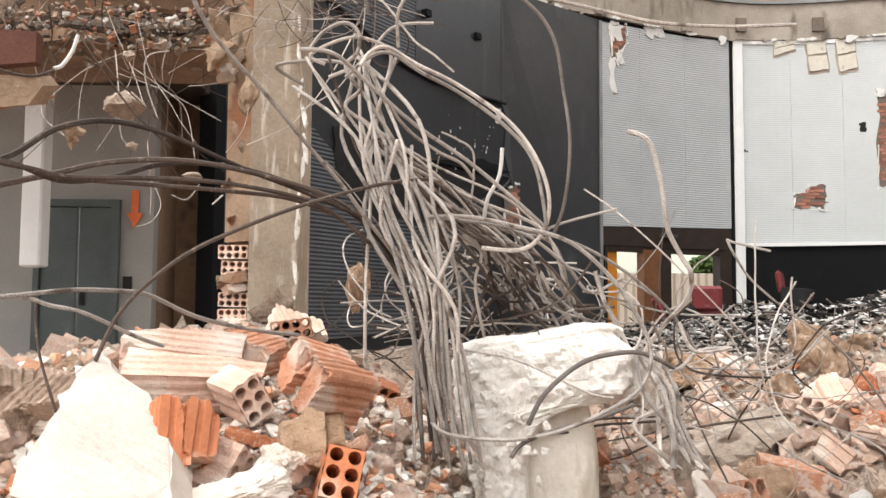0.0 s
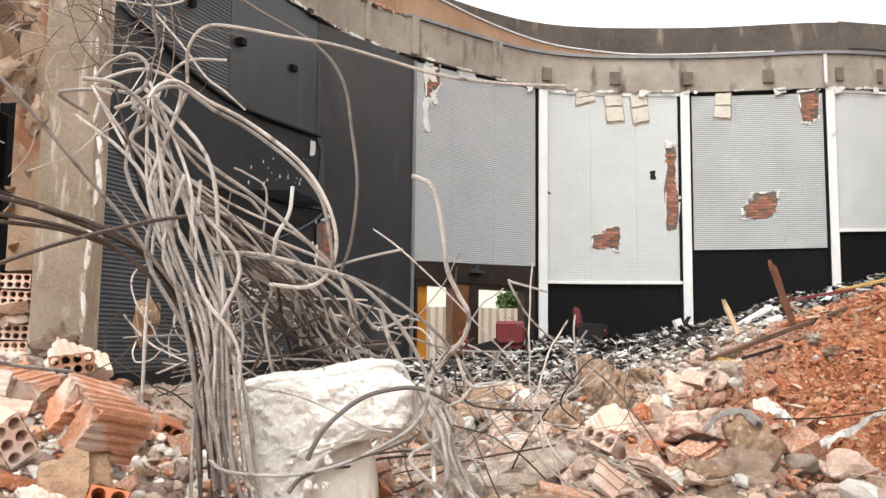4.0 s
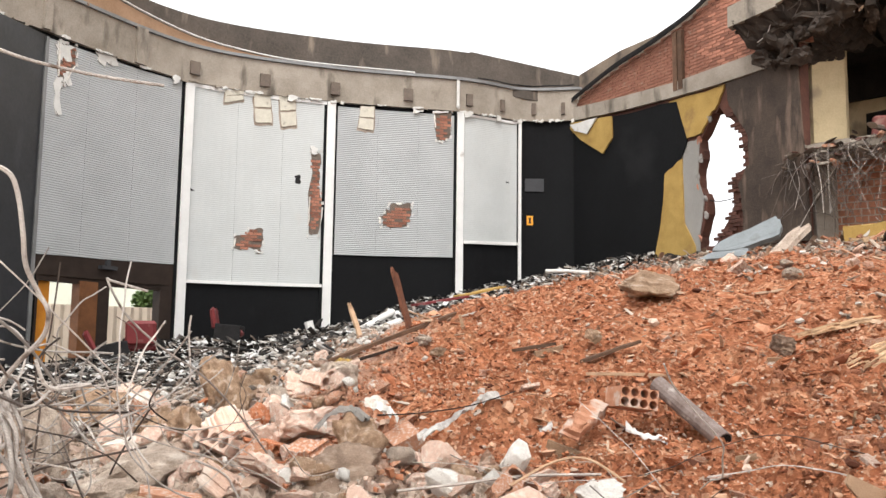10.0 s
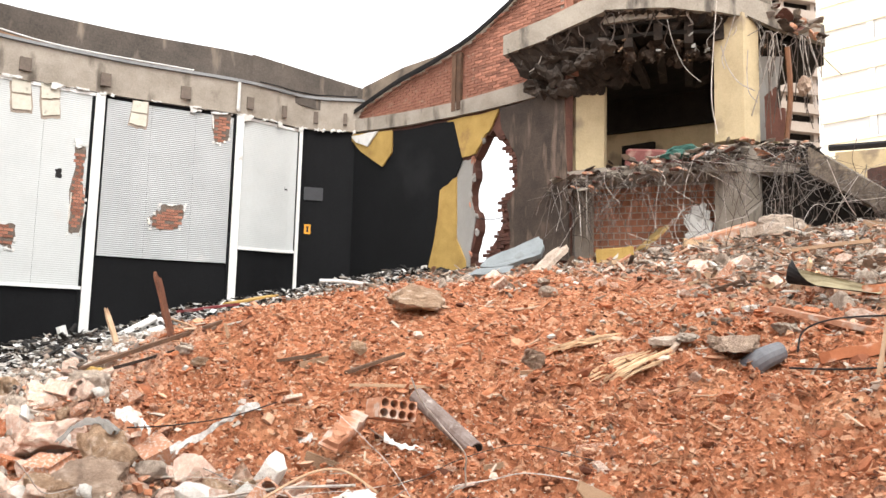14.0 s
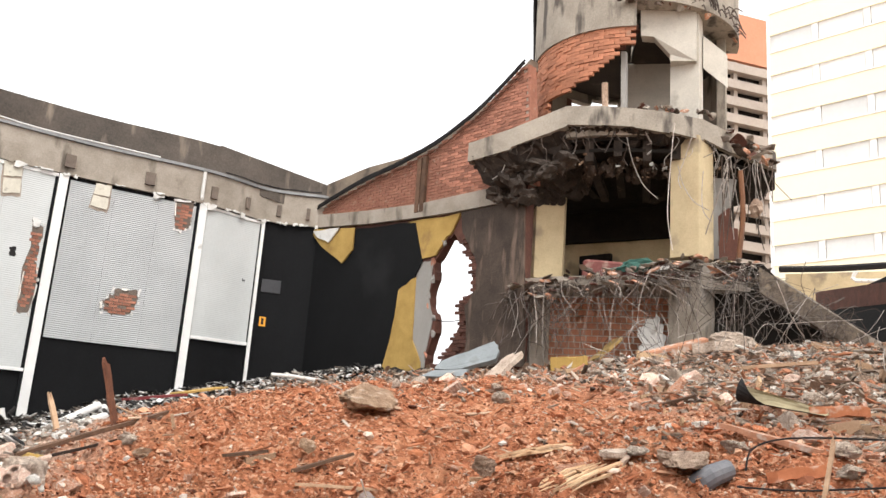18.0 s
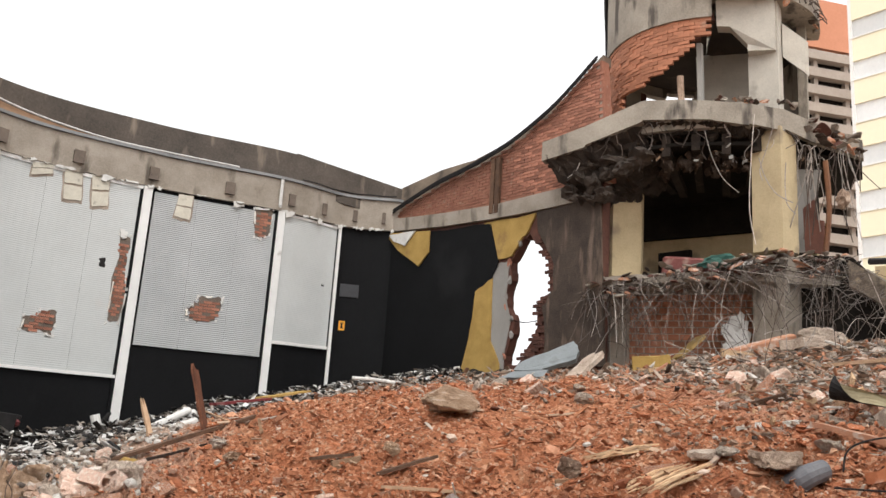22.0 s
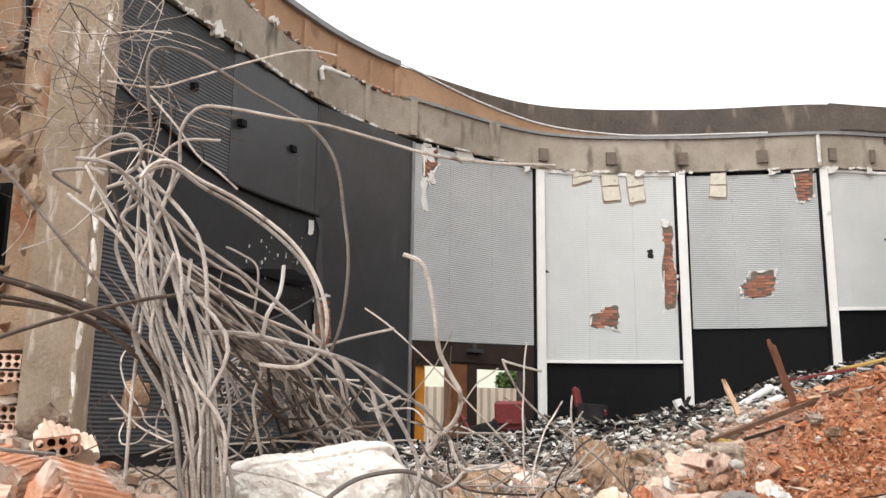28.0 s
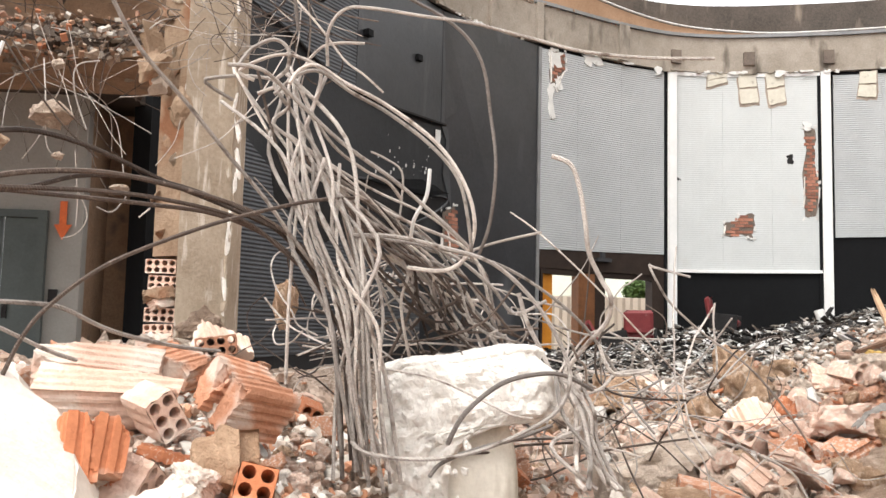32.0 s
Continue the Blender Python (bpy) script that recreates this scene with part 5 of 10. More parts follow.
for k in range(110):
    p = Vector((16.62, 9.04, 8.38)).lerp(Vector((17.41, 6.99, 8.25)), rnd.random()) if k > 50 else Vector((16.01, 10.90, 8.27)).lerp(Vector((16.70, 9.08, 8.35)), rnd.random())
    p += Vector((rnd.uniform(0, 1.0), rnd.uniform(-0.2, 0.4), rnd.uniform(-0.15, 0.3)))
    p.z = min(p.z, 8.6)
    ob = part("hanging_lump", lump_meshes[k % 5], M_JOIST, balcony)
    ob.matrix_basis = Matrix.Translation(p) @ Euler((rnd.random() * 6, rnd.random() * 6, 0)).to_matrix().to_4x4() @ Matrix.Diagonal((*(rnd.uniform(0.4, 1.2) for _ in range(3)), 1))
# soffit masses darkened in colour to stand for shade below the slab
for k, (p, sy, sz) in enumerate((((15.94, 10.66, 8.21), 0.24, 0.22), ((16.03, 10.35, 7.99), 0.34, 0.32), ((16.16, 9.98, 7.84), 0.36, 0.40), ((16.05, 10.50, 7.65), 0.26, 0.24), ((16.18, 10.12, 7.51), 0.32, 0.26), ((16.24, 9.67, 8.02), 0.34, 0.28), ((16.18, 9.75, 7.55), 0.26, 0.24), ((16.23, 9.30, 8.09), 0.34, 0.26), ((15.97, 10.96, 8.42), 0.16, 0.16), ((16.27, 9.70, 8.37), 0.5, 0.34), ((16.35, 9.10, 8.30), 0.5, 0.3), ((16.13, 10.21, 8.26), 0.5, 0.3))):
    ob = part("soffit_mass", rock(950 + k, 0.3, sy * 0.85, sz * 0.8, 0.9, 11, 3), M_SHADEPLASTER, balcony, "dark broken soffit concrete" if k == 0 else "")
    ob.matrix_basis = Matrix.Translation(p)
for k in range(34):
    i = rnd.random() * (len(slab_line) - 1.01)
    a = Vector(slab_line[int(i)]).lerp(Vector(slab_line[int(i) + 1]), i - int(i)) + Vector((rnd.uniform(0, 0.5), 0, -0.4))
    n = rnd.randint(2, 4)
    pts = [a]
    for _ in range(n):
        pts.append(pts[-1] + Vector((rnd.gauss(0, 0.12), rnd.gauss(0, 0.12), -rnd.uniform(0.05, 0.3))))
    part("bent_bar", tube(pts, rnd.uniform(0.007, 0.014), 3, 4), rnd.choice((M_STEEL, M_RUST, M_RUST, M_RUSTBLACK)), balcony)
for k, (x, y0, y1) in enumerate(((1105, 240, 330), (1185, 240, 420), (1210, 200, 330), (1250, 250, 380), (1195, 300, 450))):
    a, b = {1105: ((16.41, 7.51, 8.64), (16.68, 6.91, 7.27)), 1185: ((16.81, 6.62, 8.94), (16.80, 6.64, 6.19)), 1210: ((16.94, 6.30, 8.61), (16.86, 6.50, 7.51)), 1250: ((17.21, 6.16, 7.93), (17.27, 6.01, 6.84)), 1195: ((16.75, 6.52, 7.96), (16.97, 5.95, 6.99))}[x]
    va, vb = Vector(a), Vector(b)
    part("hanging_cable", tube([va, va.lerp(vb, 0.3) + Vector((0.05, 0.1, -0.1)), va.lerp(vb, 0.7) + Vector((0, 0.12, -0.08)), vb], 0.010, 5, 5), M_STEEL, balcony, "grey hanging cable")

# columns
def column(name, corners, z0, z1, mat, label, mat_low=None, z_low=None):
    c = tagged(part(name, extrude([(p[0], p[1], z_low if z_low else z0) for p in corners], (0, 0, z1 - (z_low if z_low else z0))), mat), label, "column", kind="structure")
    if z_low:
        cx, cy = sum(p[0] for p in corners) / len(corners), sum(p[1] for p in corners) / len(corners)
        part("bare_core", extrude([(cx + (p[0] - cx) * 1.04, cy + (p[1] - cy) * 1.04, z0) for p in corners], (0, 0, z_low - 0.1 - z0)), mat_low, c, "bare concrete lower part")
    return c


column("column_1", [(17.61, 7.04, 7.55), (17.55, 6.39, 7.45), (18.13, 6.29, 7.60), (18.6, 6.55, 0), (18.4, 7.3, 0)], 3.3, 8.9, M_CREAM, "cream plastered column, bare concrete below", M_CONC, 6.25)
column("column_2", [(17.03, 10.28, 7.12), (16.89, 9.95, 7.04), (17.55, 9.61, 7.18), (17.9, 9.75, 0), (17.5, 10.5, 0)], 3.3, 8.9, M_CREAM, "cream plastered column with a dark streak", M_CONC, 5.9)
# first floor: slab edge torn, litter, back wall
floor_line = [(16.29, 10.32, 5.61), (16.25, 9.26, 5.65), (16.51, 8.20, 5.80), (16.82, 7.33, 5.92), (17.05, 6.81, 6.00), (17.67, 6.09, 6.16), (18.24, 5.36, 6.11)]
upper_floor = empty("upper_floor_slab", (17.5, 8.3, 5.6), "torn upper floor slab trailing reinforcement bars", "concrete slab")
part("slab", ring([Vector(p) + Vector((0.15, 0.03, 0)) for p in floor_line] + [(21.5, 5.5, 0), (22.5, 9, 0), (21, 11.5, 0), (17.3, 11.2, 0)], 5.55, 5.75), M_CONC, upper_floor)
chunk = [mesh_of("chunk", *rock(40 + k, 0.22, 0.15, 0.06, 0.25, 11, 2), (M_CONC, M_JOIST, M_BRICKDARK, M_CONCDARK, M_CLAY, M_CONC)[k]) for k in range(6)]
for k in range(240):
    i = rnd.random() * (len(floor_line) - 1.01)
    a = Vector(floor_line[int(i)]).lerp(Vector(floor_line[int(i) + 1]), i - int(i))
    a += Vector((rnd.uniform(-0.15, 0.5), rnd.uniform(-0.1, 0.1), rnd.uniform(-0.46, 0.1)))
    ob = part("broken_edge_piece", chunk[k % 6], M_CONC, upper_floor)
    ob.matrix_basis = Matrix.Translation(a) @ Euler((rnd.uniform(-0.4, 0.4), rnd.uniform(-0.4, 0.4), rnd.random() * 6)).to_matrix().to_4x4() @ Matrix.Diagonal((*(rnd.uniform(0.3, 1.1) for _ in range(3)), 1))
for k in range(240):
    i = rnd.random() * (len(floor_line) - 1.01)
    a = Vector(floor_line[int(i)]).lerp(Vector(floor_line[int(i) + 1]), i - int(i)) + Vector((rnd.uniform(-0.05, 0.3), 0, -rnd.uniform(0.05, 0.3)))
    out = Vector((-0.9, -0.4 if rnd.random() < 0.5 else 0.4, 0)).normalized()
    reach, fall = rnd.uniform(0.05, 0.4), rnd.uniform(0.3, 1.6)
    side = Vector((-out.y, out.x, 0)) * rnd.gauss(0.1, 0.75)
    pts = [a, a + out * reach * 0.5 + Vector((0, 0, 0.03)), a + out * reach + side * 0.5 - Vector((0, 0, fall * 0.45)), a + out * reach * 1.1 + side + Vector((rnd.gauss(0, 0.1), rnd.gauss(0, 0.15), -fall))]
    part("hanging_bar", tube(pts, rnd.uniform(0.0035, 0.0075), 4, 4), rnd.choice((M_RUST, M_RUST, M_STEEL, M_RUSTBLACK)), upper_floor)
room_wall = tagged(part("wall_tower", extrude([(20.6, 12, 5.7), (20.6, 12, 7.75), (21.2, 8.5, 7.75), (20.9, 6.9, 7.75), (20.9, 6.9, 5.7), (21.2, 8.5, 5.7)], (0.15, 0, 0)), M_CREAM), "cream plastered inner wall of the upper room", "wall", kind="structure")
# upper wall coloured near-black in place of shade under the slab
tagged(part("wall_tower_shade", extrude([(20.4, 12, 7.7), (20.4, 12, 8.9), (20.95, 8.5, 8.9), (20.7, 6.8, 8.9), (20.7, 6.8, 7.7), (20.95, 8.5, 7.7)], (0.15, 0, 0)), M_DARKVOID), "upper part of the inner wall, near-black for shade", "wall", kind="structure")
# solid near-black boxes stand for the shade inside two doorways
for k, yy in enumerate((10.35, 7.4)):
    tagged(part("inner_opening", box(20.5, yy - 0.45, 5.75, 20.62, yy + 0.45, 7.3), M_DARKVOID), "near-black panel as a shaded doorway in the cream inner wall", "doorway")
# things on the upper floor
def soft_block(name, p, size, yaw, mat, label, cat):
    ob = tagged(part(name, box(-size[0] / 2, -size[1] / 2, 0, size[0] / 2, size[1] / 2, size[2], 0.05), mat), label, cat)
    ob.matrix_basis = Matrix.Translation(p) @ Euler((0.1, -0.12, yaw)).to_matrix().to_4x4()
    return ob


soft_block("sofa_cushion", (17.55, 8.55, 5.85), (0.55, 0.9, 0.42), 0.3, M_SEATDUST, "dusty dark red upholstered block on the upper floor", "cushion")
soft_block("sofa_cushion", (18.4, 8.0, 5.75), (0.5, 0.7, 0.6), 0.1, M_SEAT, "dark red upholstered seat on the upper floor", "cushion")
tarp = rock(77, 0.28, 0.62, 0.2, 0.8, 3, 3)
ob = tagged(part("tarpaulin", tarp, M_GREENCLOTH), "crumpled green tarpaulin on the upper floor", "tarpaulin")
ob.location = (17.5, 7.65, 6.05)
ob = tagged(part("grey_bundle", rock(78, 0.2, 0.3, 0.14, 0.6, 4, 2), M_FOIL), "grey crumpled bundle on the upper floor", "bundle")
ob.location = (17.6, 7.2, 6.05)
# brick wall under the upper floor
low_a, low_b = Vector((17.26, 9.91, 5.03)), Vector((18.25, 7.32, 5.09))
low_dir = (low_b - low_a).normalized()
low_in = Vector((low_dir.y, -low_dir.x, 0))
low_in = low_in if low_in.x < 0 else -low_in
low_len = (low_b - low_a).length
low_wall = tagged(part("wall_tower_low", extrude([Vector((*low_a.xy, 2.5)), Vector((*low_b.xy, 2.5)), Vector((*low_b.xy, 5.6)), Vector((*low_a.xy, 5.6))], -low_in * 0.2), M_MORTARPALE), "red brick infill wall under the torn floor", "wall", kind="structure")
bricks(low_wall, [(0, 3.2), (low_len, 3.2), (low_len, 5.5), (0, 5.5)], lambda s, z: facing(low_a.lerp(low_b, s / low_len).xy.to_3d() + Vector((0, 0, z)), low_in), 0.25, 0.145, 0.03, M_BRICKORANGE, 41, gap=0.028)
tagged(part("white_board", extrude([(17.46, 7.62, 4.10), (17.47, 7.66, 4.36), (17.49, 7.58, 4.42), (17.48, 7.70, 4.60), (17.52, 7.68, 4.78), (17.56, 7.58, 4.80), (17.58, 7.56, 4.94), (17.65, 7.40, 4.97), (17.67, 7.36, 5.06), (17.70, 7.28, 4.98), (17.71, 7.31, 4.88), (17.74, 7.22, 4.84), (17.72, 7.24, 4.66), (17.73, 7.15, 4.60), (17.70, 7.20, 4.40), (17.67, 7.14, 4.12)], (0.04, 0.01, 0)), M_PVC), "jagged white board leaning on the brick wall", "board")
tagged(part("fallen_beam", moved(box(-0.65, -0.14, -0.12, 0.65, 0.14, 0.12, 0.03), Matrix.Translation((16.46, 6.43, 4.09)) @ Euler((0.2, -0.3, -0.9)).to_matrix().to_4x4()), M_CLAY), "orange-stained broken beam lying on the rubble", "beam")
# stair stringer and dark hollow under it, its shade a near-black sheet
sa, sb = Vector((17.28, 5.07, 5.82)), Vector((17.07, 3.13, 4.36))
stair = empty("broken_stair", (17.5, 4.2, 4.4), "broken concrete stair flight coming down to the rubble", "stair")
part("stringer", extrude([sa, sb, sb + Vector((0, 0, -0.38)), sa + Vector((0, 0, -0.5))], (0.3, 0.05, 0)), M_STAIR, stair)
for k in range(9):
    p = sa.lerp(sb, (k + 0.5) / 9)
    part("step", box(p.x + 0.32, p.y - 0.14, p.z - 0.42, p.x + 1.5, p.y + 0.14, p.z - 0.06), M_CONC, stair)
for k in range(80):
    p = Vector((16.91, 5.82, 5.23)).lerp(Vector((16.62, 3.31, 4.22)), rnd.random()) + Vector((rnd.uniform(-0.2, 0.3), 0, rnd.uniform(-0.3, 0.6)))
    pts = [p]
    for _ in range(3):
        pts.append(pts[-1] + Vector((rnd.gauss(-0.05, 0.15), rnd.gauss(0, 0.25), rnd.gauss(-0.12, 0.22))))
    part("loose_bar", tube(pts, rnd.uniform(0.0035, 0.007), 4, 4), rnd.choice((M_RUSTBLACK, M_RUST, M_RUST)), stair)
# sheet added to paint the hollow's shade
part("back_panel", extrude([(18.28, 6.45, 6.28), (18.54, 5.40, 6.19), (17.94, 3.81, 4.44), (18.00, 6.34, 4.06)], (0.1, 0, 0)), M_DARKVOID, stair, "near-black sheet for the shade behind the stair")
# wall scraps right of the column
scraps = empty("wall_remnants", (18.06, 5.88, 6.24), "torn remnants of walls and a rusty post", "wall remnant")
part("white_panel", extrude([(18.59, 6.47, 6.41), (18.60, 6.46, 8.26), (18.95, 6.08, 8.28), (18.91, 6.19, 7.69), (18.84, 6.38, 7.43), (18.73, 6.39, 6.44)], (0.06, 0, 0)), M_OFFWHITE, scraps, "white plaster remnant")
part("brown_panel", extrude([(18.35, 6.25, 6.34), (18.35, 6.27, 7.28), (18.42, 6.06, 7.47), (18.43, 6.03, 7.02), (18.48, 5.90, 7.00), (18.48, 5.89, 6.28)], (0.06, 0, 0)), M_BRICKDARK, scraps, "broken brown masonry")
part("rusty_post", tube([(18.20, 5.79, 6.20), (18.23, 5.69, 7.18), (18.22, 5.73, 8.19)], 0.055, 3, 6), M_WOODMID, scraps, "rust-brown post")
ob = part("concrete_lump", rock(66, 0.16, 0.2, 0.22, 0.6, 9, 3), M_BOULDER, scraps, "hanging concrete lump")
ob.matrix_basis = Matrix.Translation((18.51, 5.49, 7.42))
for k in range(26):
    p = Vector((18.08, 6.12, 9.05)).lerp(Vector((19.19, 5.32, 8.83)), rnd.random()) + Vector((0, 0, rnd.uniform(-0.25, 0.15)))
    ob = part("torn_slab_piece", chunk[k % 6], M_CONC, scraps)
    ob.matrix_basis = Matrix.Translation(p) @ Euler((rnd.uniform(-0.5, 0.5), rnd.uniform(-0.5, 0.5), rnd.random() * 6)).to_matrix().to_4x4() @ Matrix.Diagonal((*(rnd.uniform(0.5, 1.4) for _ in range(3)), 1))
for k in range(22):
    p = Vector((18.08, 6.12, 8.59)).lerp(Vector((19.00, 5.26, 8.56)), rnd.random())
    pts = [p, p + Vector((rnd.gauss(0, 0.08), rnd.gauss(0, 0.1), -0.3)), p + Vector((rnd.gauss(0, 0.12), rnd.gauss(0, 0.15), -rnd.uniform(0.6, 2.2)))]
    part("hanging_bar", tube(pts, 0.011, 4, 4), rnd.choice((M_STEEL, M_RUST)), scraps)

# the drum on top
DC = Vector((19.13, 8.78, 11.95))
DR = 2.35


def drum(a, z, r=DR):
    return Vector((DC.x - r * math.cos(a), DC.y - r * math.sin(a), z))


def drum_band(a0, a1, z0, z1, r0, r1, n=14):
    v, f = [], []
    for i in range(n + 1):
        a = a0 + (a1 - a0) * i / n
        v += [drum(a, z0, r1), drum(a, z0, r0), drum(a, z1, r0), drum(a, z1, r1)]
        if i:
            j = 4 * i
            f += [(j - 4 + q, j + q, j + (q + 1) % 4, j - 4 + (q + 1) % 4) for q in range(4)]
    return v, f + [(3, 2, 1, 0), (4 * n, 4 * n + 1, 4 * n + 2, 4 * n + 3)]


tower = empty("round_tower", (DC.x, DC.y, 9.1), "round brick and concrete tower torn open at the front", "tower")
part("concrete_band", drum_band(-2.2, 0.5, 11.56, 14.6, DR - 0.2, DR + 0.05, 24), M_TOWERCONC, tower, "stained concrete upper drum")
part("roof_felt", tube([drum(-1.25, 10.4, DR + 0.08), drum(-1.27, 11.6, DR + 0.1), drum(-1.2, 12.6, DR + 0.1), drum(-1.0, 13.6, DR + 0.1), drum(-0.7, 14.4, DR + 0.12)], 0.06, 5, 5), M_BLACKBIT, tower, "black felt edge")
edge_z = [(-1.9, 9.1), (-0.52, 9.1), (-0.5, 10.22), (-0.3, 10.2), (-0.09, 10.3), (0.05, 10.5), (0.2, 10.72), (0.3, 10.9), (0.37, 11.07), (0.5, 11.25), (0.47, 11.56), (-1.9, 11.56)]
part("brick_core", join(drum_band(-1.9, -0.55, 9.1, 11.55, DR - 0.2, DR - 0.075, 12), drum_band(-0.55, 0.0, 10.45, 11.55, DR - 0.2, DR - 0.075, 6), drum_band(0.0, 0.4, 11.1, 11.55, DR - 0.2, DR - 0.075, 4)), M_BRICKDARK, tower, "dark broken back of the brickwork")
bricks(tower, [(a * DR, z) for a, z in edge_z], lambda s, z: facing(drum(s / DR, z, DR - 0.075), drum(s / DR, z) - DC), 0.24, 0.085, 0.08, M_BRICKORANGE, 51, gap=0.008, limit=300, near=(-0.4 * DR, 10.5))
part("back_wall", join(drum_band(1.75, 3.74, 9.15, 14.5, DR - 0.25, DR - 0.05, 14), drum_band(3.74, 4.1, 11.66, 14.5, DR - 0.25, DR - 0.05, 6), drum_band(4.1, 4.5, 11.5, 14.5, DR - 0.25, DR - 0.05, 6), drum_band(4.5, 5.2, 9.15, 14.5, DR - 0.25, DR - 0.05, 10)), M_TOWERCONC, tower, "grey inner face of the drum")
tc = [(18.06, 7.26, 10.70), (18.11, 6.61, 10.57), (18.52, 6.67, 10.75), (18.9, 7.2, 0)]
part("column", extrude([(p[0], p[1], 9.1) for p in tc], (0, 0, 3.6)), M_TOWERPALE, tower, "pale concrete column")
part("beam", extrude([(17.33, 7.66, 11.46), (17.32, 7.68, 12.23), (18.00, 6.62, 12.27), (18.00, 6.62, 10.87), (17.78, 7.15, 10.90), (17.78, 7.15, 11.06), (17.49, 7.43, 11.45)], (0.3, 0.1, 0)), M_TOWERPALE, tower, "pale concrete beam")
part("side_wing", extrude([(18.43, 6.63, 10.88), (18.78, 6.26, 10.52), (18.78, 6.26, 11.34), (18.43, 6.63, 11.70)], (0.2, 0, 0)), M_TOWERPALE, tower)
part("partition", extrude([(18.67, 8.79, 10.31), (19.02, 9.00, 11.80), (19.57, 7.79, 11.75), (19.21, 7.63, 10.28)], (0.12, 0.02, 0)), M_TOWERPALE, tower, "pale plastered inner wall")
part("thin_post", extrude([(17.24, 8.07, 9.71), (17.29, 7.98, 9.71), (17.28, 8.01, 11.13), (17.23, 8.10, 11.13)], (0.1, 0, 0)), M_OFFWHITE, tower, "thin white post")
part("stub_post", tube([(17.00, 8.34, 9.64), (16.98, 8.36, 10.29)], 0.075, 2, 6), M_BOULDER, tower, "short broken post")
# ceiling closes the drum to darken it; its colour carries shade as well
part("inner_slab", drum_band(0.55, 6.75, 11.76, 11.9, 0.1, DR - 0.26, 40), M_SHADEPLASTER, tower, "ceiling inside, darkened for shade")
part("overhang", drum_band(0.5, 2.1, 12.1, 12.35, 0.3, DR + 0.25, 18), M_TOWERCONC, tower, "broken overhanging slab")
part("overhang_rim", drum_band(0.5, 2.1, 12.35, 14.6, DR + 0.02, DR + 0.25, 18), M_TOWERCONC, tower, "stained rim of the overhang")
for k in range(28):
    a = rnd.uniform(0.9, 1.75)
    p = drum(a, 12.15 + rnd.uniform(-0.05, 0.35), DR + 0.22)
    o = drum(a, p.z, DR + 0.22 + rnd.uniform(0.1, 0.3))
    part("rebar_stub", tube([p, p.lerp(o, 0.5) + Vector((0, 0, 0.05)), o - Vector((0, 0, rnd.uniform(0.0, 0.35)))], 0.016, 3, 4), M_RUST, tower)
for k in range(30):
    p = drum(rnd.uniform(0.35, 1.9), 12.12 + rnd.uniform(-0.06, 0.12), DR + 0.15)
    ob = part("torn_edge_piece", chunk[k % 6], M_CONC, tower)
    ob.matrix_basis = Matrix.Translation(p) @ Euler((rnd.random(), rnd.random(), rnd.random() * 6)).to_matrix().to_4x4() @ Matrix.Diagonal((0.7, 0.7, 0.9, 1))
part("rusty_bracket", tube([(17.28, 8.01, 12.21), (17.37, 7.82, 11.59)], 0.12, 2, 6), M_BRICKDARK, tower, "rust-brown broken pier")
litter = empty("slab_litter", (16.99, 7.21, 9.47), "broken bits lying on the balcony edge", "rubble")
for k in range(24):
    p = Vector((16.89, 7.43, 9.47)).lerp(Vector((17.86, 6.16, 9.37)), rnd.random()) + Vector((0, 0, rnd.uniform(0, 0.1)))
    ob = part("bit", chunk[k % 6], M_CONC, litter)
    ob.matrix_basis = Matrix.Translation(p) @ Euler((rnd.random(), rnd.random(), rnd.random() * 6)).to_matrix().to_4x4() @ Matrix.Diagonal((0.6, 0.6, 0.6, 1))

# ---- exit doors in the curved wall, and the street beyond ----
def at_wall(u, z, off):
    return (*along(u, off), z)


exit_ = empty("exit_doorway", at_wall(5.48, 0.8, 0), "wooden double exit doorway standing open to the street", "door")
part("lintel", band(5.0, 5.935, 2.96, 3.36, -0.25, 0.03, 3, None, 3.46), M_DARKWOOD, exit_, "dark timber lintel")
part("lintel_board", band(5.05, 5.93, 2.84, 2.97, -0.2, 0.0, 3), M_DARKWOOD, exit_, "brown timber head board")
ud, uf = (5.42, 2.37)[0], (5.89, 2.44)[0]
part("mullion", band(ud - 0.085, ud + 0.085, 0.7, 2.9, -0.22, 0.02, 2), M_WOODMID, exit_, "broad brown timber post")
part("mullion_edge", band(ud + 0.03, ud + 0.10, 0.7, 2.9, -0.25, 0.03, 2), M_DARKWOOD, exit_)
part("jamb", band(uf - 0.045, 5.935, 0.7, 2.96, -0.25, 0.03, 2), M_DARKWOOD, exit_, "dark timber jamb")
part("jamb", band(5.03, 5.05, 0.7, 2.96, -0.25, 0.02, 1), M_DARKWOOD, exit_, "dark timber jamb")
ul = (5.16, 2.33)[0]
leaf = part("door_leaf", band(5.05, ul, 0.75, 2.84, -0.16, -0.1, 3), M_ORANGEWOOD, exit_, "orange varnished door leaf")
part("door_rail", band(5.06, ul - 0.01, 1.55, 1.65, -0.1, -0.085, 2), M_WOODMID, leaf)
u, z = (5.49, 3.25)
tagged(part("exit_lamp", join(wall_poly([(u - 0.05, z - 0.06), (u + 0.05, z - 0.06), (u + 0.05, z + 0.02), (u - 0.05, z + 0.02)], 0.03, 0.16), wall_poly([(u - 0.012, z + 0.02), (u + 0.012, z + 0.02), (u + 0.012, z + 0.16), (u - 0.012, z + 0.16)], 0.05, 0.12)), M_GREYPLATE), "small grey emergency lamp over the exit doors", "lamp")
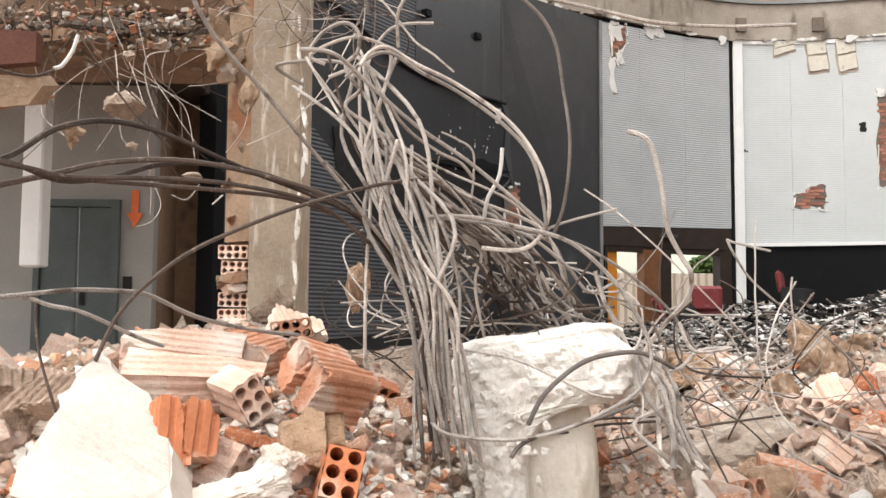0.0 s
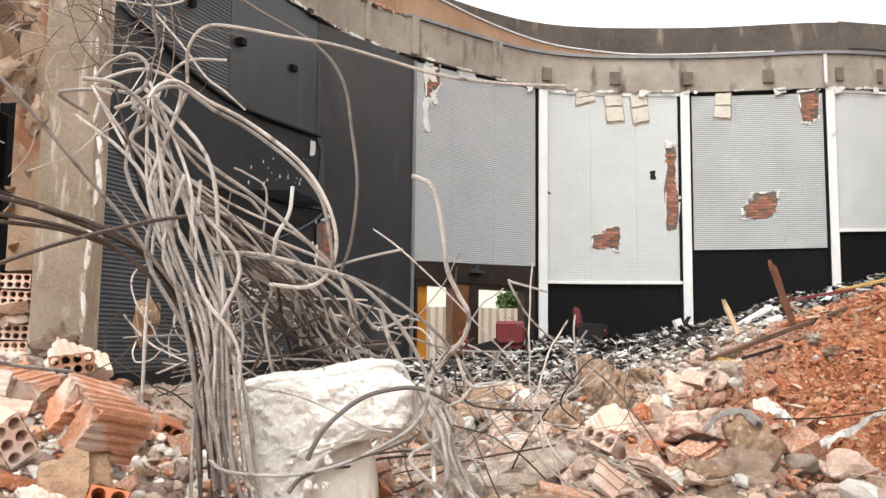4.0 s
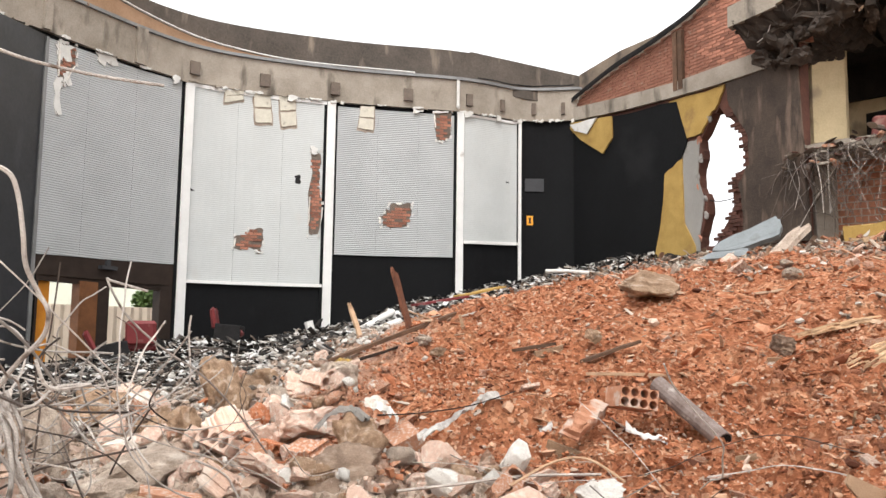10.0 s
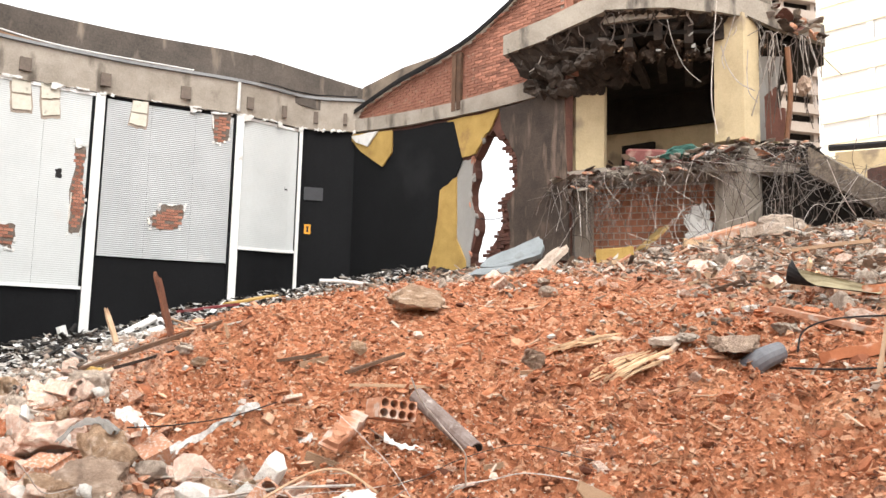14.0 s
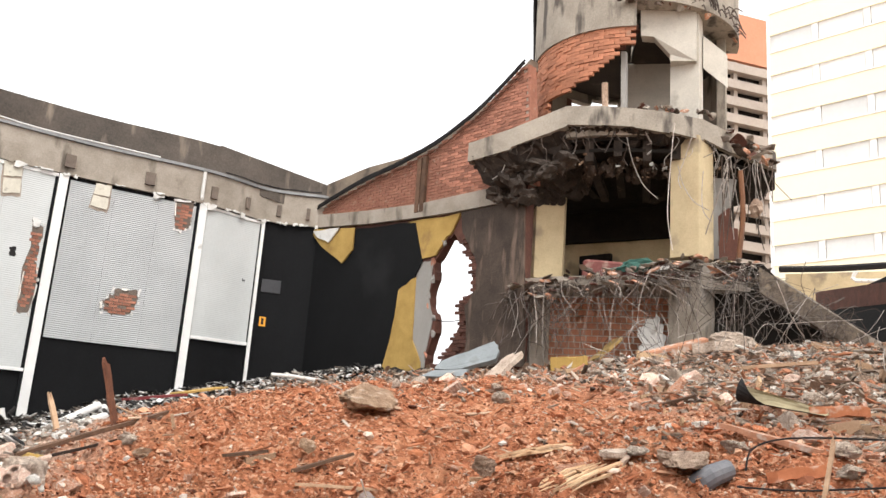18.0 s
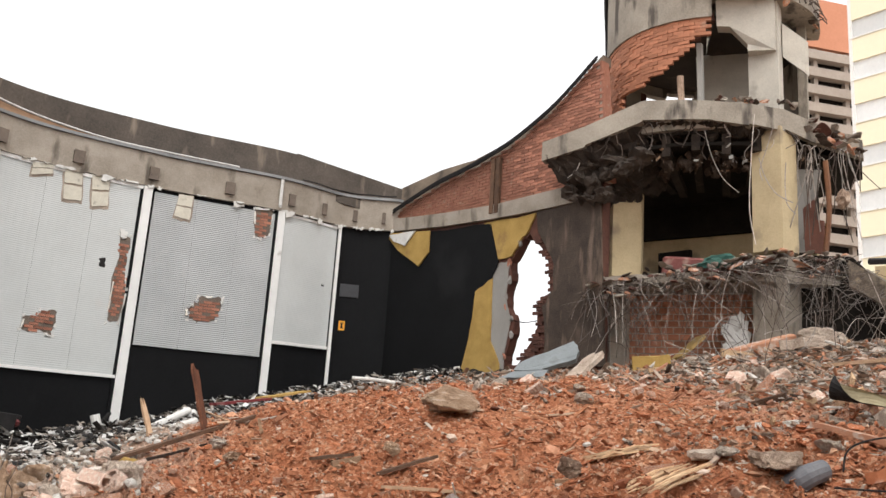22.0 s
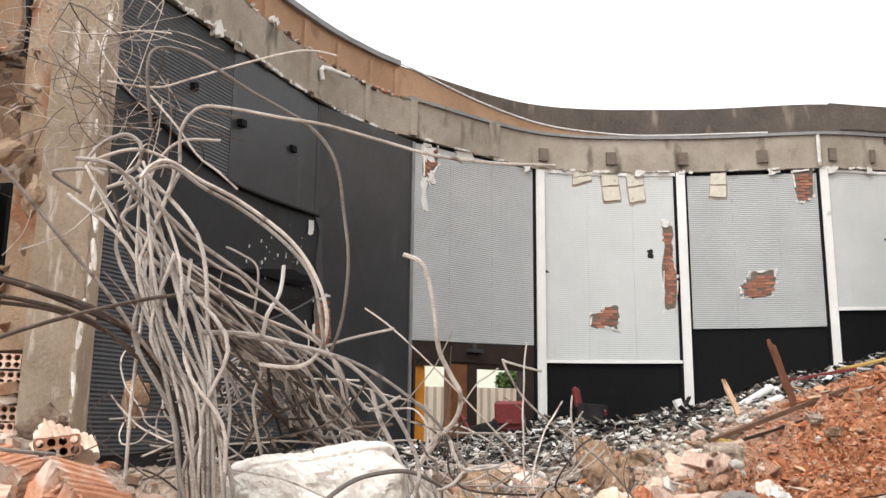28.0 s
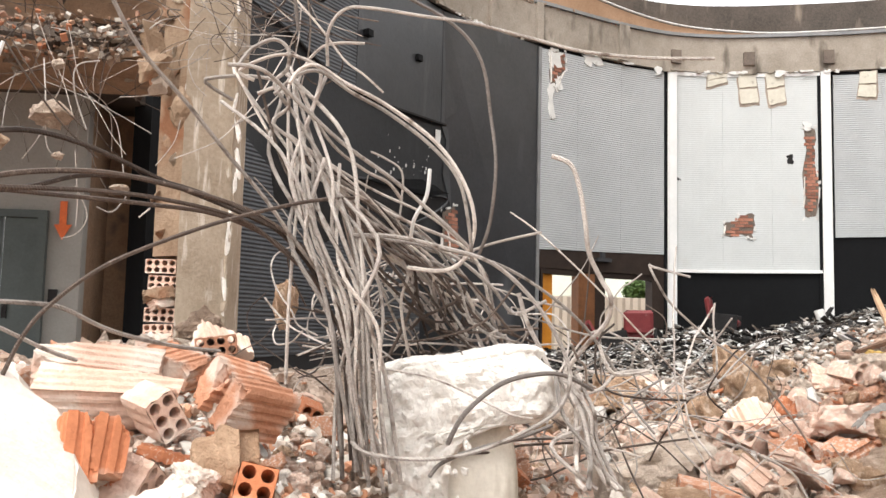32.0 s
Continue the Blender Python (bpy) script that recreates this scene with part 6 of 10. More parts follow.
fa, fb = Vector((6.26, 28.26, 1.64)), Vector((9.82, 28.30, 1.71))
fd = (fb - fa).normalized()
fence = empty("street_fence", (fa.x, fa.y, 0.6), "beige corrugated fence across the street", "fence")
out = Vector((fd.y, -fd.x, 0))
for k in range(34):
    p = fa - fd * 2.0 + fd * 0.26 * k
    part("fence_sheet", extrude([Vector((*p.xy, 0.6)), Vector((*(p + fd * 0.13 + out * 0.05).xy, 0.6)), Vector((*(p + fd * 0.25).xy, 0.6)), Vector((*(p + fd * 0.25).xy, 2.78)), Vector((*(p + fd * 0.13 + out * 0.05).xy, 2.78)), Vector((*p.xy, 2.78))], -out * 0.03), M_FENCE, fence)
part("fence_rail", extrude([Vector((*(fa - fd * 2 - out * 0.09).xy, 1.75)), Vector((*(fb + fd * 2 - out * 0.09).xy, 1.75)), Vector((*(fb + fd * 2 - out * 0.09).xy, 1.85)), Vector((*(fa - fd * 2 - out * 0.09).xy, 1.85))], -out * 0.05), M_WOOD, fence)
house = empty("street_house", (11.83, 42.33, 2.29), "pale low house beyond the fence", "house")
ha, hb = Vector((8.65, 43.08, 2.23)), Vector((16.06, 43.06, 2.38))
part("wall", extrude([Vector((*ha.xy, 0.4)), Vector((*hb.xy, 0.4)), Vector((*hb.xy, 5.2)), Vector((*ha.xy, 5.2))], (1.0, 6, 0)), M_HOUSE, house)
part("wall_return", extrude([Vector((*ha.lerp(hb, 0.55).xy, 0.4)) + Vector((-0.3, -2, 0)), Vector((*ha.lerp(hb, 0.75).xy, 0.4)) + Vector((-0.3, -2, 0)), Vector((*ha.lerp(hb, 0.75).xy, 3.4)) + Vector((-0.3, -2, 0)), Vector((*ha.lerp(hb, 0.55).xy, 3.4)) + Vector((-0.3, -2, 0))], (0.3, 1.9, 0)), M_WHITE, house)
part("window", extrude([Vector((*(ha.lerp(hb, 0.26) - Vector((0.1, 0.3, 0))).xy, 2.3)), Vector((*(ha.lerp(hb, 0.32) - Vector((0.1, 0.3, 0))).xy, 2.3)), Vector((*(ha.lerp(hb, 0.32) - Vector((0.1, 0.3, 0))).xy, 3.6)), Vector((*(ha.lerp(hb, 0.26) - Vector((0.1, 0.3, 0))).xy, 3.6))], (0.02, 0.2, 0)), M_WINDARK, house)
tagged(part("pavement", extrude([along(4.6, -0.35).to_3d() + Vector((0, 0, 0.66)), along(6.4, -0.35).to_3d() + Vector((0, 0, 0.66)), Vector((*(fb + fd * 3).xy, 0.66)), Vector((*(fa - fd * 3).xy, 0.66))], (0, 0, 0.08)), M_CONC), "grey street pavement behind the exit", "pavement", kind="structure")


def leaves(center, size, count, seed, leaf=0.09):
    rnd = random.Random(seed)
    v, f = [], []
    for _ in range(count):
        d = Vector((rnd.gauss(0, 1), rnd.gauss(0, 1), rnd.gauss(0, 1))).normalized() * rnd.uniform(0.55, 1.0) ** 0.6
        d *= 1 + 0.25 * noise.noise(d * 2.5 + Vector((seed, 0, 0)))
        p = Vector(center) + Vector((d.x * size[0], d.y * size[1], d.z * size[2]))
        a = Vector((rnd.gauss(0, 1), rnd.gauss(0, 1), rnd.gauss(0, 1))).normalized() * leaf * rnd.uniform(0.6, 1.3)
        b = a.orthogonal().normalized() * leaf * 0.5
        k = len(v)
        v += [p - a, p + b, p + a, p - b]
        f.append((k, k + 1, k + 2, k + 3))
    return v, f


bush_at = Vector((9.62, 29.63, 3.07))
bush = empty("street_bush", (bush_at.x, bush_at.y, 0.7), "rounded green bush beyond the fence", "bush")
part("stem", tube([(bush_at.x, bush_at.y, 0.6), (bush_at.x + 0.05, bush_at.y, 1.6), (bush_at.x, bush_at.y, 2.6)], 0.06, 4, 6), M_WOOD, bush)
part("foliage", leaves(bush_at, (0.62, 0.6, 0.36), 1500, 5), M_LEAF, bush)

# cinema seats caught in the litter
def cinema_seat(p, yaw, tip, label):
    s = empty("cinema_seat", (0, 0, 0), label, "seat", "red cinema seats")
    part("cushion", box(-0.26, -0.26, 0.38, 0.26, 0.24, 0.54, 0.05), M_SEAT, s)
    part("backrest", moved(box(-0.28, 0, 0, 0.28, 0.1, 0.46, 0.05), Matrix.Translation((0, 0.24, 0.5)) @ Euler((-0.25, 0, 0)).to_matrix().to_4x4()), M_SEAT, s)
    for x in (-0.31, 0.31):
        part("side_frame", box(x - 0.025, -0.25, 0, x + 0.025, 0.28, 0.62, 0.01), M_BLACKBIT, s, "black side frame")
    s.matrix_world = Matrix.Translation(p) @ Euler((radians(tip), 0, radians(yaw))).to_matrix().to_4x4()
    return s


sp = Vector((5.42, 16.59, 1.81))
cinema_seat(sp - Vector((0, 0, 0.78)), 150, 8, "dull red cinema seat tipped by the exit")
sp = Vector((4.94, 16.42, 1.53))
cinema_seat(sp - Vector((0, 0, 0.55)), 80, -14, "overturned dark red cinema seat in the litter")
sp = Vector((7.42, 17.45, 1.89))
cinema_seat(sp - Vector((0, 0, 0.5)), 60, 5, "faded red cinema seat half buried in litter")

# ---- far buildings ----
TA, TB = Vector((57.63, 17.08, 22.46)), Vector((56.53, 9.52, 26.51))
td = (TB - TA)
td.z = 0
td.normalize()
tin = Vector((-td.y, td.x, 0))
tin = tin if tin.x > 0 else -tin
apart = empty("apartment_tower", (TA.x, TA.y, 0.4), "tall cream apartment tower with window bands", "building")
part("core", extrude([Vector((*(TA + tin * 0.3).xy, 0.3)), Vector((*(TA + td * 22 + tin * 0.3).xy, 0.3)), Vector((*(TA + td * 22 + tin * 15).xy, 0.3)), Vector((*(TA + tin * 15).xy, 0.3))], (0, 0, 47)), M_WINDOWBACK, apart)
rnd = random.Random(8)
cell = 3.35
OPEN_PANES = {(8, 1, 2), (8, 2, 0), (7, 1, 1), (7, 2, 0), (6, 2, 0), (5, 1, 1), (4, 1, 1), (4, 1, 2)}


def facade_box(s0, s1, z0, z1, d0, d1):
    a, b = TA + td * s0, TA + td * s1
    return extrude([Vector((*(a - tin * d1).xy, z0)), Vector((*(b - tin * d1).xy, z0)), Vector((*(b - tin * d1).xy, z1)), Vector((*(a - tin * d1).xy, z1))], tin * (d1 - d0))


for k in range(15):
    z = 32.32 - 3.0 * 10 + 3.0 * k - 0.05
    part("spandrel", facade_box(0, 22, z - 0.05, z + 1.58, -0.35, 0.18), M_FACADE, apart, "cream spandrel band" if k == 0 else "")
    part("sill", facade_box(0, 22, z + 1.58, z + 1.66, -0.3, 0.24), M_WHITE, apart)
    if 2 <= k <= 13:
        s = 0.15
        for c in range(5):
            w = part("window", facade_box(s, s + cell - 0.5, z + 1.66, z + 2.95, -0.3, 0.05), M_WINDOW, apart)
            n = 3
            for q in range(n):
                a = s + 0.05 + (cell - 0.6) * q / n
                b = s + 0.05 + (cell - 0.6) * (q + 1) / n - 0.05
                dark = (k, c, q) in OPEN_PANES
                part("pane", facade_box(a, b, z + 1.74, z + 2.87, 0.05, 0.13 if dark else 0.09), M_WINDARK if dark else M_WINDOW, w, "dark open pane" if dark else "")
            part("pier", facade_box(s + cell - 0.46, s + cell - 0.04, z + 1.58, z + 2.95, -0.3, 0.12), M_WHITE, apart)
            s += cell
part("corner_edge", facade_box(-0.06, 0.16, 0.4, 45, -0.3, 0.2), M_WHITE, apart)
GA, GB = Vector((85.55, 34.03, 33.91)), Vector((96.55, 26.48, 36.28))
gd = (GB - GA)
gd.z = 0
glen = gd.length
gd.normalize()
gin = Vector((-gd.y, gd.x, 0))
gin = gin if gin.x > 0 else -gin
garage = empty("parking_garage", (GA.x, GA.y, 0.4), "grey-brown open parking garage with level parapets", "building")


def garage_box(s0, s1, z0, z1, d0, d1):
    a, b = GA + gd * s0, GA + gd * s1
    return extrude([Vector((*(a - gin * d1).xy, z0)), Vector((*(b - gin * d1).xy, z0)), Vector((*(b - gin * d1).xy, z1)), Vector((*(a - gin * d1).xy, z1))], gin * (d1 - d0))


# solid block whose near-black colour stands for shade between the decks
part("dark_inside", garage_box(-2, glen, 0.3, 48.2, -12, -1.2), M_DARKVOID, garage, "near-black block for the shaded parking decks")
z = 4.0
while z < 47.4:
    part("deck_parapet", garage_box(-2, glen, z, z + 1.02, -1.0, 0), M_GARAGE, garage)
    z += 2.03
for s in (2.2, 6.0, 9.8):
    part("deck_column", garage_box(s, s + 0.5, 0.3, 48, -1.1, -0.5), M_GARAGE, garage)
part("head_block", garage_box(3.6, glen, 48.2, 54.0, -8, -0.4), M_TERRA, garage, "terracotta coloured head block")
part("head_slot", garage_box(4.4, 6.4, 51.2, 51.9, -0.4, -0.3), M_WINDARK, garage)
LA, LB = Vector((36.72, 10.24, 9.90)), Vector((35.73, 5.60, 9.59))
low = empty("low_building", (LA.x, LA.y, 4), "low beige building beyond the site", "building")
part("wall", extrude([Vector((*LA.xy, 0.4)), Vector((*LB.xy, 0.4)), Vector((*(LB + Vector((2, -4, 0))).xy, 0.4)), Vector((*(LB + Vector((2, -4, 0))).xy, (36.61, 6.35, 10.14)[2])), Vector((*LA.xy, (36.75, 10.12, 10.32)[2]))], (5, 1, 0)), M_CREAM, low)
part("roof", tube([(36.47, 10.38, 10.47), (36.26, 8.05, 10.28), (35.35, 4.77, 10.03)], 0.13, 2, 6), M_BLACKBIT, low, "dark roof edge")
part("pipe", tube([(35.61, 7.30, 9.95), (35.60, 7.31, 9.60), (35.24, 5.52, 9.43)], 0.08, 3, 6), M_PVC, low, "white pipe")
DA, DB = Vector((23.46, 5.63, 5.94)), Vector((19.89, 3.30, 5.19))
dd = (DB - DA).normalized()
tagged(part("wall_south_east", extrude([Vector((*DA.xy, 2)), Vector((*(DB + dd * 14).xy, 2)), Vector((*(DB + dd * 14).xy, (19.89, 3.28, 5.57)[2])), Vector((*DA.xy, (23.59, 5.12, 6.22)[2]))], (0.3, 0.05, 0)), M_BLACK), "black painted wall across the site", "wall", kind="structure")
tagged(part("red_wall_strip", extrude([DA + Vector((-0.05, 0, 0.15)), DB + Vector((-0.05, 0, 0.3)), DB + Vector((-0.05, 0, 0.75)), DA + Vector((-0.05, 0, 0.65))], (0.04, 0, 0)), M_BRICKDARK), "dull red band on the far black wall", "wall", kind="structure")

# ---- left side: half-demolished room, column and slab ----
dx0, dx1, dz = (-4.61, 10.90, 1.82)[0], (-3.69, 10.90, 1.83)[0], (-4.17, 10.90, 2.79)[2]
rx = (-3.26, 10.90, 1.83)[0]
room = tagged(part("wall_west", join(box(-9.0, 10.9, 0.2, dx0 - 0.04, 11.1, 5.2), box(dx0 - 0.04, 10.9, dz + 0.03, dx1 + 0.03, 11.1, 5.2), box(dx1 + 0.03, 10.9, 0.2, rx, 11.1, 5.2)), M_OFFWHITE), "off-white wall of the half-demolished room", "wall", kind="structure")
tagged(part("wall_recess", join(box(rx - 0.15, 11.1, 0.2, rx, 12.1, 4.25), box(rx, 11.9, 0.2, -2.15, 12.1, 4.25)), M_OCHREDULL), "wall of the dark recess", "wall", kind="structure")
door = empty("steel_door", (-3.90, 10.29, 0.91), "closed grey-green steel double door", "door")
dx0, dx1, dz = (-4.61, 10.90, 1.82)[0], (-3.69, 10.90, 1.83)[0], (-4.17, 10.90, 2.79)[2]
for a, b in ((dx0 + 0.02, (dx0 + dx1) / 2 - 0.01), ((dx0 + dx1) / 2 + 0.01, dx1 - 0.06)):
    lf = part("leaf", box(a, 10.86, 0.6, b, 10.93, dz - 0.05, 0.01), M_GREENGREY, door)
    for zz in (1.15, 2.05):
        part("groove", box(a + 0.12, 10.853, zz, b - 0.12, 10.861, zz + 0.03), M_DARKVOID, lf)
part("door_frame", join(box(dx1 - 0.06, 10.82, 0.6, dx1 + 0.04, 10.95, dz + 0.04), box(dx0 - 0.05, 10.82, dz - 0.05, dx1 - 0.06, 10.95, dz + 0.04), box(dx0 - 0.05, 10.82, 0.6, dx0 + 0.02, 10.95, dz - 0.05)), M_GREENGREY, door, "grey-green door frame")
part("lock", box((dx0 + dx1) / 2 + 0.05, 10.83, 1.55, (dx0 + dx1) / 2 + 0.1, 10.86, 1.75), M_BLACKBIT, door, "black lock")
px0, px1 = (-4.29, 9.60, 2.39)[0], (-4.07, 9.60, 2.39)[0]
tagged(part("pillar_white", box(px0, 9.6, 1.95, px1, 9.85, 4.2, 0.02), M_WHITE), "white painted pillar, broken off above the rubble", "pillar", kind="structure")
arr = (-3.48, 10.90, 2.73)
arrow = tagged(part("arrow_sign", extrude([(arr[0] - 0.04, 10.88, arr[2] + 0.22), (arr[0] + 0.04, 10.88, arr[2] + 0.22), (arr[0] + 0.04, 10.88, arr[2] - 0.06), (arr[0] + 0.1, 10.88, arr[2] - 0.06), (arr[0], 10.88, arr[2] - 0.24), (arr[0] - 0.1, 10.88, arr[2] - 0.06), (arr[0] - 0.04, 10.88, arr[2] - 0.06)], (0, -0.02, 0)), M_ARROW), "orange arrow sign pointing down on the pale wall", "sign")
tagged(part("wall_switch", box((-3.55, 10.90, 1.80)[0] - 0.05, 10.87, (-3.55, 10.90, 1.80)[2] - 0.1, (-3.55, 10.90, 1.80)[0] + 0.05, 10.9, (-3.55, 10.90, 1.80)[2] + 0.1), M_BLACKBIT), "small black switch box on the pale wall", "switch")
# ceiling colour is near-black for shade; slab reaches forward to cut light
tagged(part("ceiling", extrude([(-9, 7.8, 4.25), (-1.7, 7.8, 4.25), (-2.75, 11.2, 4.25), (-2.1, 12.1, 4.25), (-9, 12.1, 4.25)], (0, 0, 0.12)), M_SHADEPLASTER), "concrete ceiling slab of the room, darkened for shade", "ceiling", kind="structure")
broken = empty("torn_ceiling_slab", (-3, 6.4, 3.4), "torn edge of the ceiling slab with hanging lumps", "concrete slab")
rnd = random.Random(17)
pieces = [mesh_of("slab_piece", *rock(300 + k, 0.20, 0.15, 0.07, 0.6, 11, 3), (M_CONCDARK, M_JOIST, M_CLAY, M_CONC)[k % 4]) for k in range(8)]
for k in range(190):
    x = rnd.uniform(-4.6, -1.2)
    p = Vector((x, 6.25 + rnd.uniform(-0.25, 0.35), 3.42 + rnd.gauss(0, 0.07)))
    ob = part("edge_piece", pieces[k % 8], M_CONC, broken)
    ob.matrix_basis = Matrix.Translation(p) @ Euler((rnd.uniform(-0.5, 0.5), rnd.uniform(-0.5, 0.5), rnd.random() * 6)).to_matrix().to_4x4() @ Matrix.Diagonal((*(rnd.uniform(0.12, 0.42) for _ in range(3)), 1))
for k in range(3):
    edge_line = [(-4.9 + 0.35 * i, 6.1 + 0.12 * k + rnd.uniform(-0.14, 0.14), 3.34 + 0.085 * k) for i in range(11)]
    part("slab_layer", extrude(edge_line + [(-1.2, 7.2, 3.34 + 0.085 * k), (-4.9, 7.2, 3.34 + 0.085 * k)], (0, 0, 0.08)), (M_OCHREDULL, M_JOIST, M_CONCDARK)[k], broken, "torn slab layer")


def crust(n, place, seed, size):
    """Crumbs of brick and plaster lying thick along a broken edge."""
    rn = random.Random(seed)
    out = []
    for i in range(n):
        sz = size * rn.uniform(0.4, 1.3)
        out.append(moved(box(-sz, -sz * rn.uniform(0.4, 1), -sz * 0.5, sz, sz * rn.uniform(0.4, 1), sz * 0.5), Matrix.Translation(place(rn)) @ Euler((rn.gauss(0, 0.5), rn.gauss(0, 0.5), rn.random() * 6)).to_matrix().to_4x4()))
    return join(*out)


tagged(part("crumbs", crust(520, lambda rn: (rn.uniform(-4.9, -1.15), 6.05 + rn.uniform(0, 0.5), 3.56 + rn.gauss(0, 0.04)), 71, 0.016), M_SLABBITS, broken, "pink crumbs along the torn slab"), kind="stuff")
tagged(part("crumbs", crust(700, lambda rn: (rn.uniform(-4.9, -1.15), 6.02 + rn.uniform(-0.05, 0.2), 3.42 + rn.uniform(-0.12, 0.16)), 72, 0.02), M_DUSTBITS, broken, "brown crumbs along the torn slab"), kind="stuff")
for k in range(120):
    p = Vector((rnd.uniform(-4.4, -1.1), 6.2 + rnd.uniform(-0.3, 0.2), 3.45 + rnd.uniform(-0.15, 0.25)))
    pts = [p]
    d = Vector((rnd.gauss(0, 0.5), rnd.gauss(-0.2, 0.25), rnd.gauss(-0.3, 0.5))).normalized()
    for _ in range(rnd.randint(2, 5)):
        d = (d + Vector((rnd.gauss(0, 0.35), rnd.gauss(0, 0.25), rnd.gauss(-0.15, 0.3)))).normalized()
        pts.append(pts[-1] + d * rnd.uniform(0.12, 0.35))
    part("bent_wire", tube(pts, rnd.uniform(0.0022, 0.005), 4, 4), rnd.choice((M_STEEL, M_RUST, M_RUST)), broken)
# storey above: brown and grey wall scraps with the sky between
upper = empty("upper_wall_remnants", (-3, 7.5, 3.6), "remnants of the storey overhead, brown plaster and brick", "wall remnant")
part("brown_wall", extrude([(-2.42, 7.60, 4.44), (-2.56, 7.60, 4.13), (-1.71, 7.60, 4.05), (-1.72, 7.60, 4.54), (-2.17, 7.60, 4.46), (-2.20, 7.60, 4.28)], (0, 0.15, 0)), M_OCHREDULL, upper, "brown plastered wall scrap")
part("brown_wall", extrude([(-3.90, 7.30, 4.44), (-3.81, 7.30, 3.77), (-2.45, 7.30, 4.02), (-2.52, 7.30, 4.29), (-2.67, 7.30, 4.38), (-2.88, 7.30, 4.71)], (0, 0.15, 0)), M_OCHREDULL, upper, "brown plastered wall scrap")
part("grey_wall", extrude([(-3.47, 7.00, 4.18), (-2.09, 7.00, 4.32), (-2.13, 7.00, 5.32), (-3.59, 7.00, 5.20)], (0, 0.15, 0)), M_OFFWHITE, upper, "grey plaster wall scrap")
part("brown_wall", extrude([(-2.05, 6.90, 4.28), (-1.64, 6.90, 4.26), (-1.60, 6.90, 4.58), (-1.69, 6.90, 5.31), (-2.10, 6.90, 5.27)], (0, 0.15, 0)), M_OCHREDULL, upper, "brown plastered wall scrap")
for k in range(70):
    p = Vector((-3.01, 6.70, 4.09)).lerp(Vector((-1.54, 6.70, 4.23)), rnd.random()) + Vector((0, rnd.uniform(-0.1, 0.3), rnd.gauss(0, 0.05)))
    ob = part("edge_piece", pieces[k % 8], M_CONC, upper)
    ob.matrix_basis = Matrix.Translation(p) @ Euler((rnd.uniform(-0.5, 0.5), rnd.uniform(-0.5, 0.5), rnd.random() * 6)).to_matrix().to_4x4() @ Matrix.Diagonal((*(rnd.uniform(0.15, 0.5) for _ in range(3)), 1))

# the bare column with a hollow-block jamb
def turned_at(p, rx, ry, rz, s):
    return Matrix.Translation(p) @ Euler((radians(rx), radians(ry), radians(rz))).to_matrix().to_4x4() @ Matrix.Scale(s, 4)


def hollow_block(nx, nz, w, h, length, wall=0.008):
    """A fired clay block with nx by nz round holes running along y; broken ends stay open."""
    v, f = [], []
    cw, ch = w / nx, h / nz
    for i in range(nx):
        for j in range(nz):
            cx, cz = -w / 2 + cw * (i + 0.5), -h / 2 + ch * (j + 0.5)
            r = min(cw, ch) / 2 - wall / 2
            k = len(v)
            for y in (0, length):
                for q in range(12):
                    a = 2 * math.pi * q / 12 + math.pi / 12
                    sx, sz = math.cos(a), math.sin(a)
                    v.append((cx + cw / 2 * max(-1, min(1, sx * 1.45)), y, cz + ch / 2 * max(-1, min(1, sz * 1.45))))
                for q in range(12):
                    a = 2 * math.pi * q / 12 + math.pi / 12
                    v.append((cx + r * math.cos(a), y, cz + r * math.sin(a)))
            for q in range(12):
                n = (q + 1) % 12
                f.append((k + q, k + n, k + 12 + n, k + 12 + q))
                f.append((k + 24 + n, k + 24 + q, k + 36 + q, k + 36 + n))
                f.append((k + 12 + q, k + 12 + n, k + 36 + n, k + 36 + q))
    # ribbed outer faces
    for sx in (-1, 1):
        k = len(v)
        m = 2 * nz + 1
        for q in range(m):
            z = -h / 2 + h * q / (m - 1)
            x = sx * (w / 2 + (0.004 if q % 2 else 0.0))
            v += [(x, 0, z), (x, length, z)]
        f += [(k + 2 * q, k + 2 * q + 1, k + 2 * q + 3, k + 2 * q + 2) for q in range(m - 1)]
    for sz in (-1, 1):
        k = len(v)
        m = 2 * nx + 1
        for q in range(m):
            x = -w / 2 + w * q / (m - 1)
            z = sz * (h / 2 + (0.004 if q % 2 else 0.0))
            v += [(x, 0, z), (x, length, z)]
        f += [(k + 2 * q, k + 2 * q + 1, k + 2 * q + 3, k + 2 * q + 2) for q in range(m - 1)]
    bm = bmesh.new()
    bv = [bm.verts.new(p) for p in v]
    for q in f:
        try:
            bm.faces.new([bv[i] for i in q])
        except ValueError:
            pass
    bmesh.ops.remove_doubles(bm, verts=bm.verts, dist=0.0005)
    bm.verts.index_update()
    geom = [p.co.copy() for p in bm.verts], [tuple(p.index for p in q.verts) for q in bm.faces]
    bm.free()
    return geom


cl, cm, cr = Vector((-1.30, 5.87, 2.07)), Vector((-1.11, 5.76, 2.07)), Vector((-0.81, 5.87, 1.94))
col = tagged(part("column_3", extrude([(cm.x, cm.y, 0.4), (cr.x, cr.y, 0.4), (cr.x + 0.02, cr.y + 0.45, 0.4), (cm.x, cm.y + 0.45, 0.4)], (0, 0, 4.9)), M_COLUMN), "bare stained concrete column, plaster torn away", "column", kind="structure")
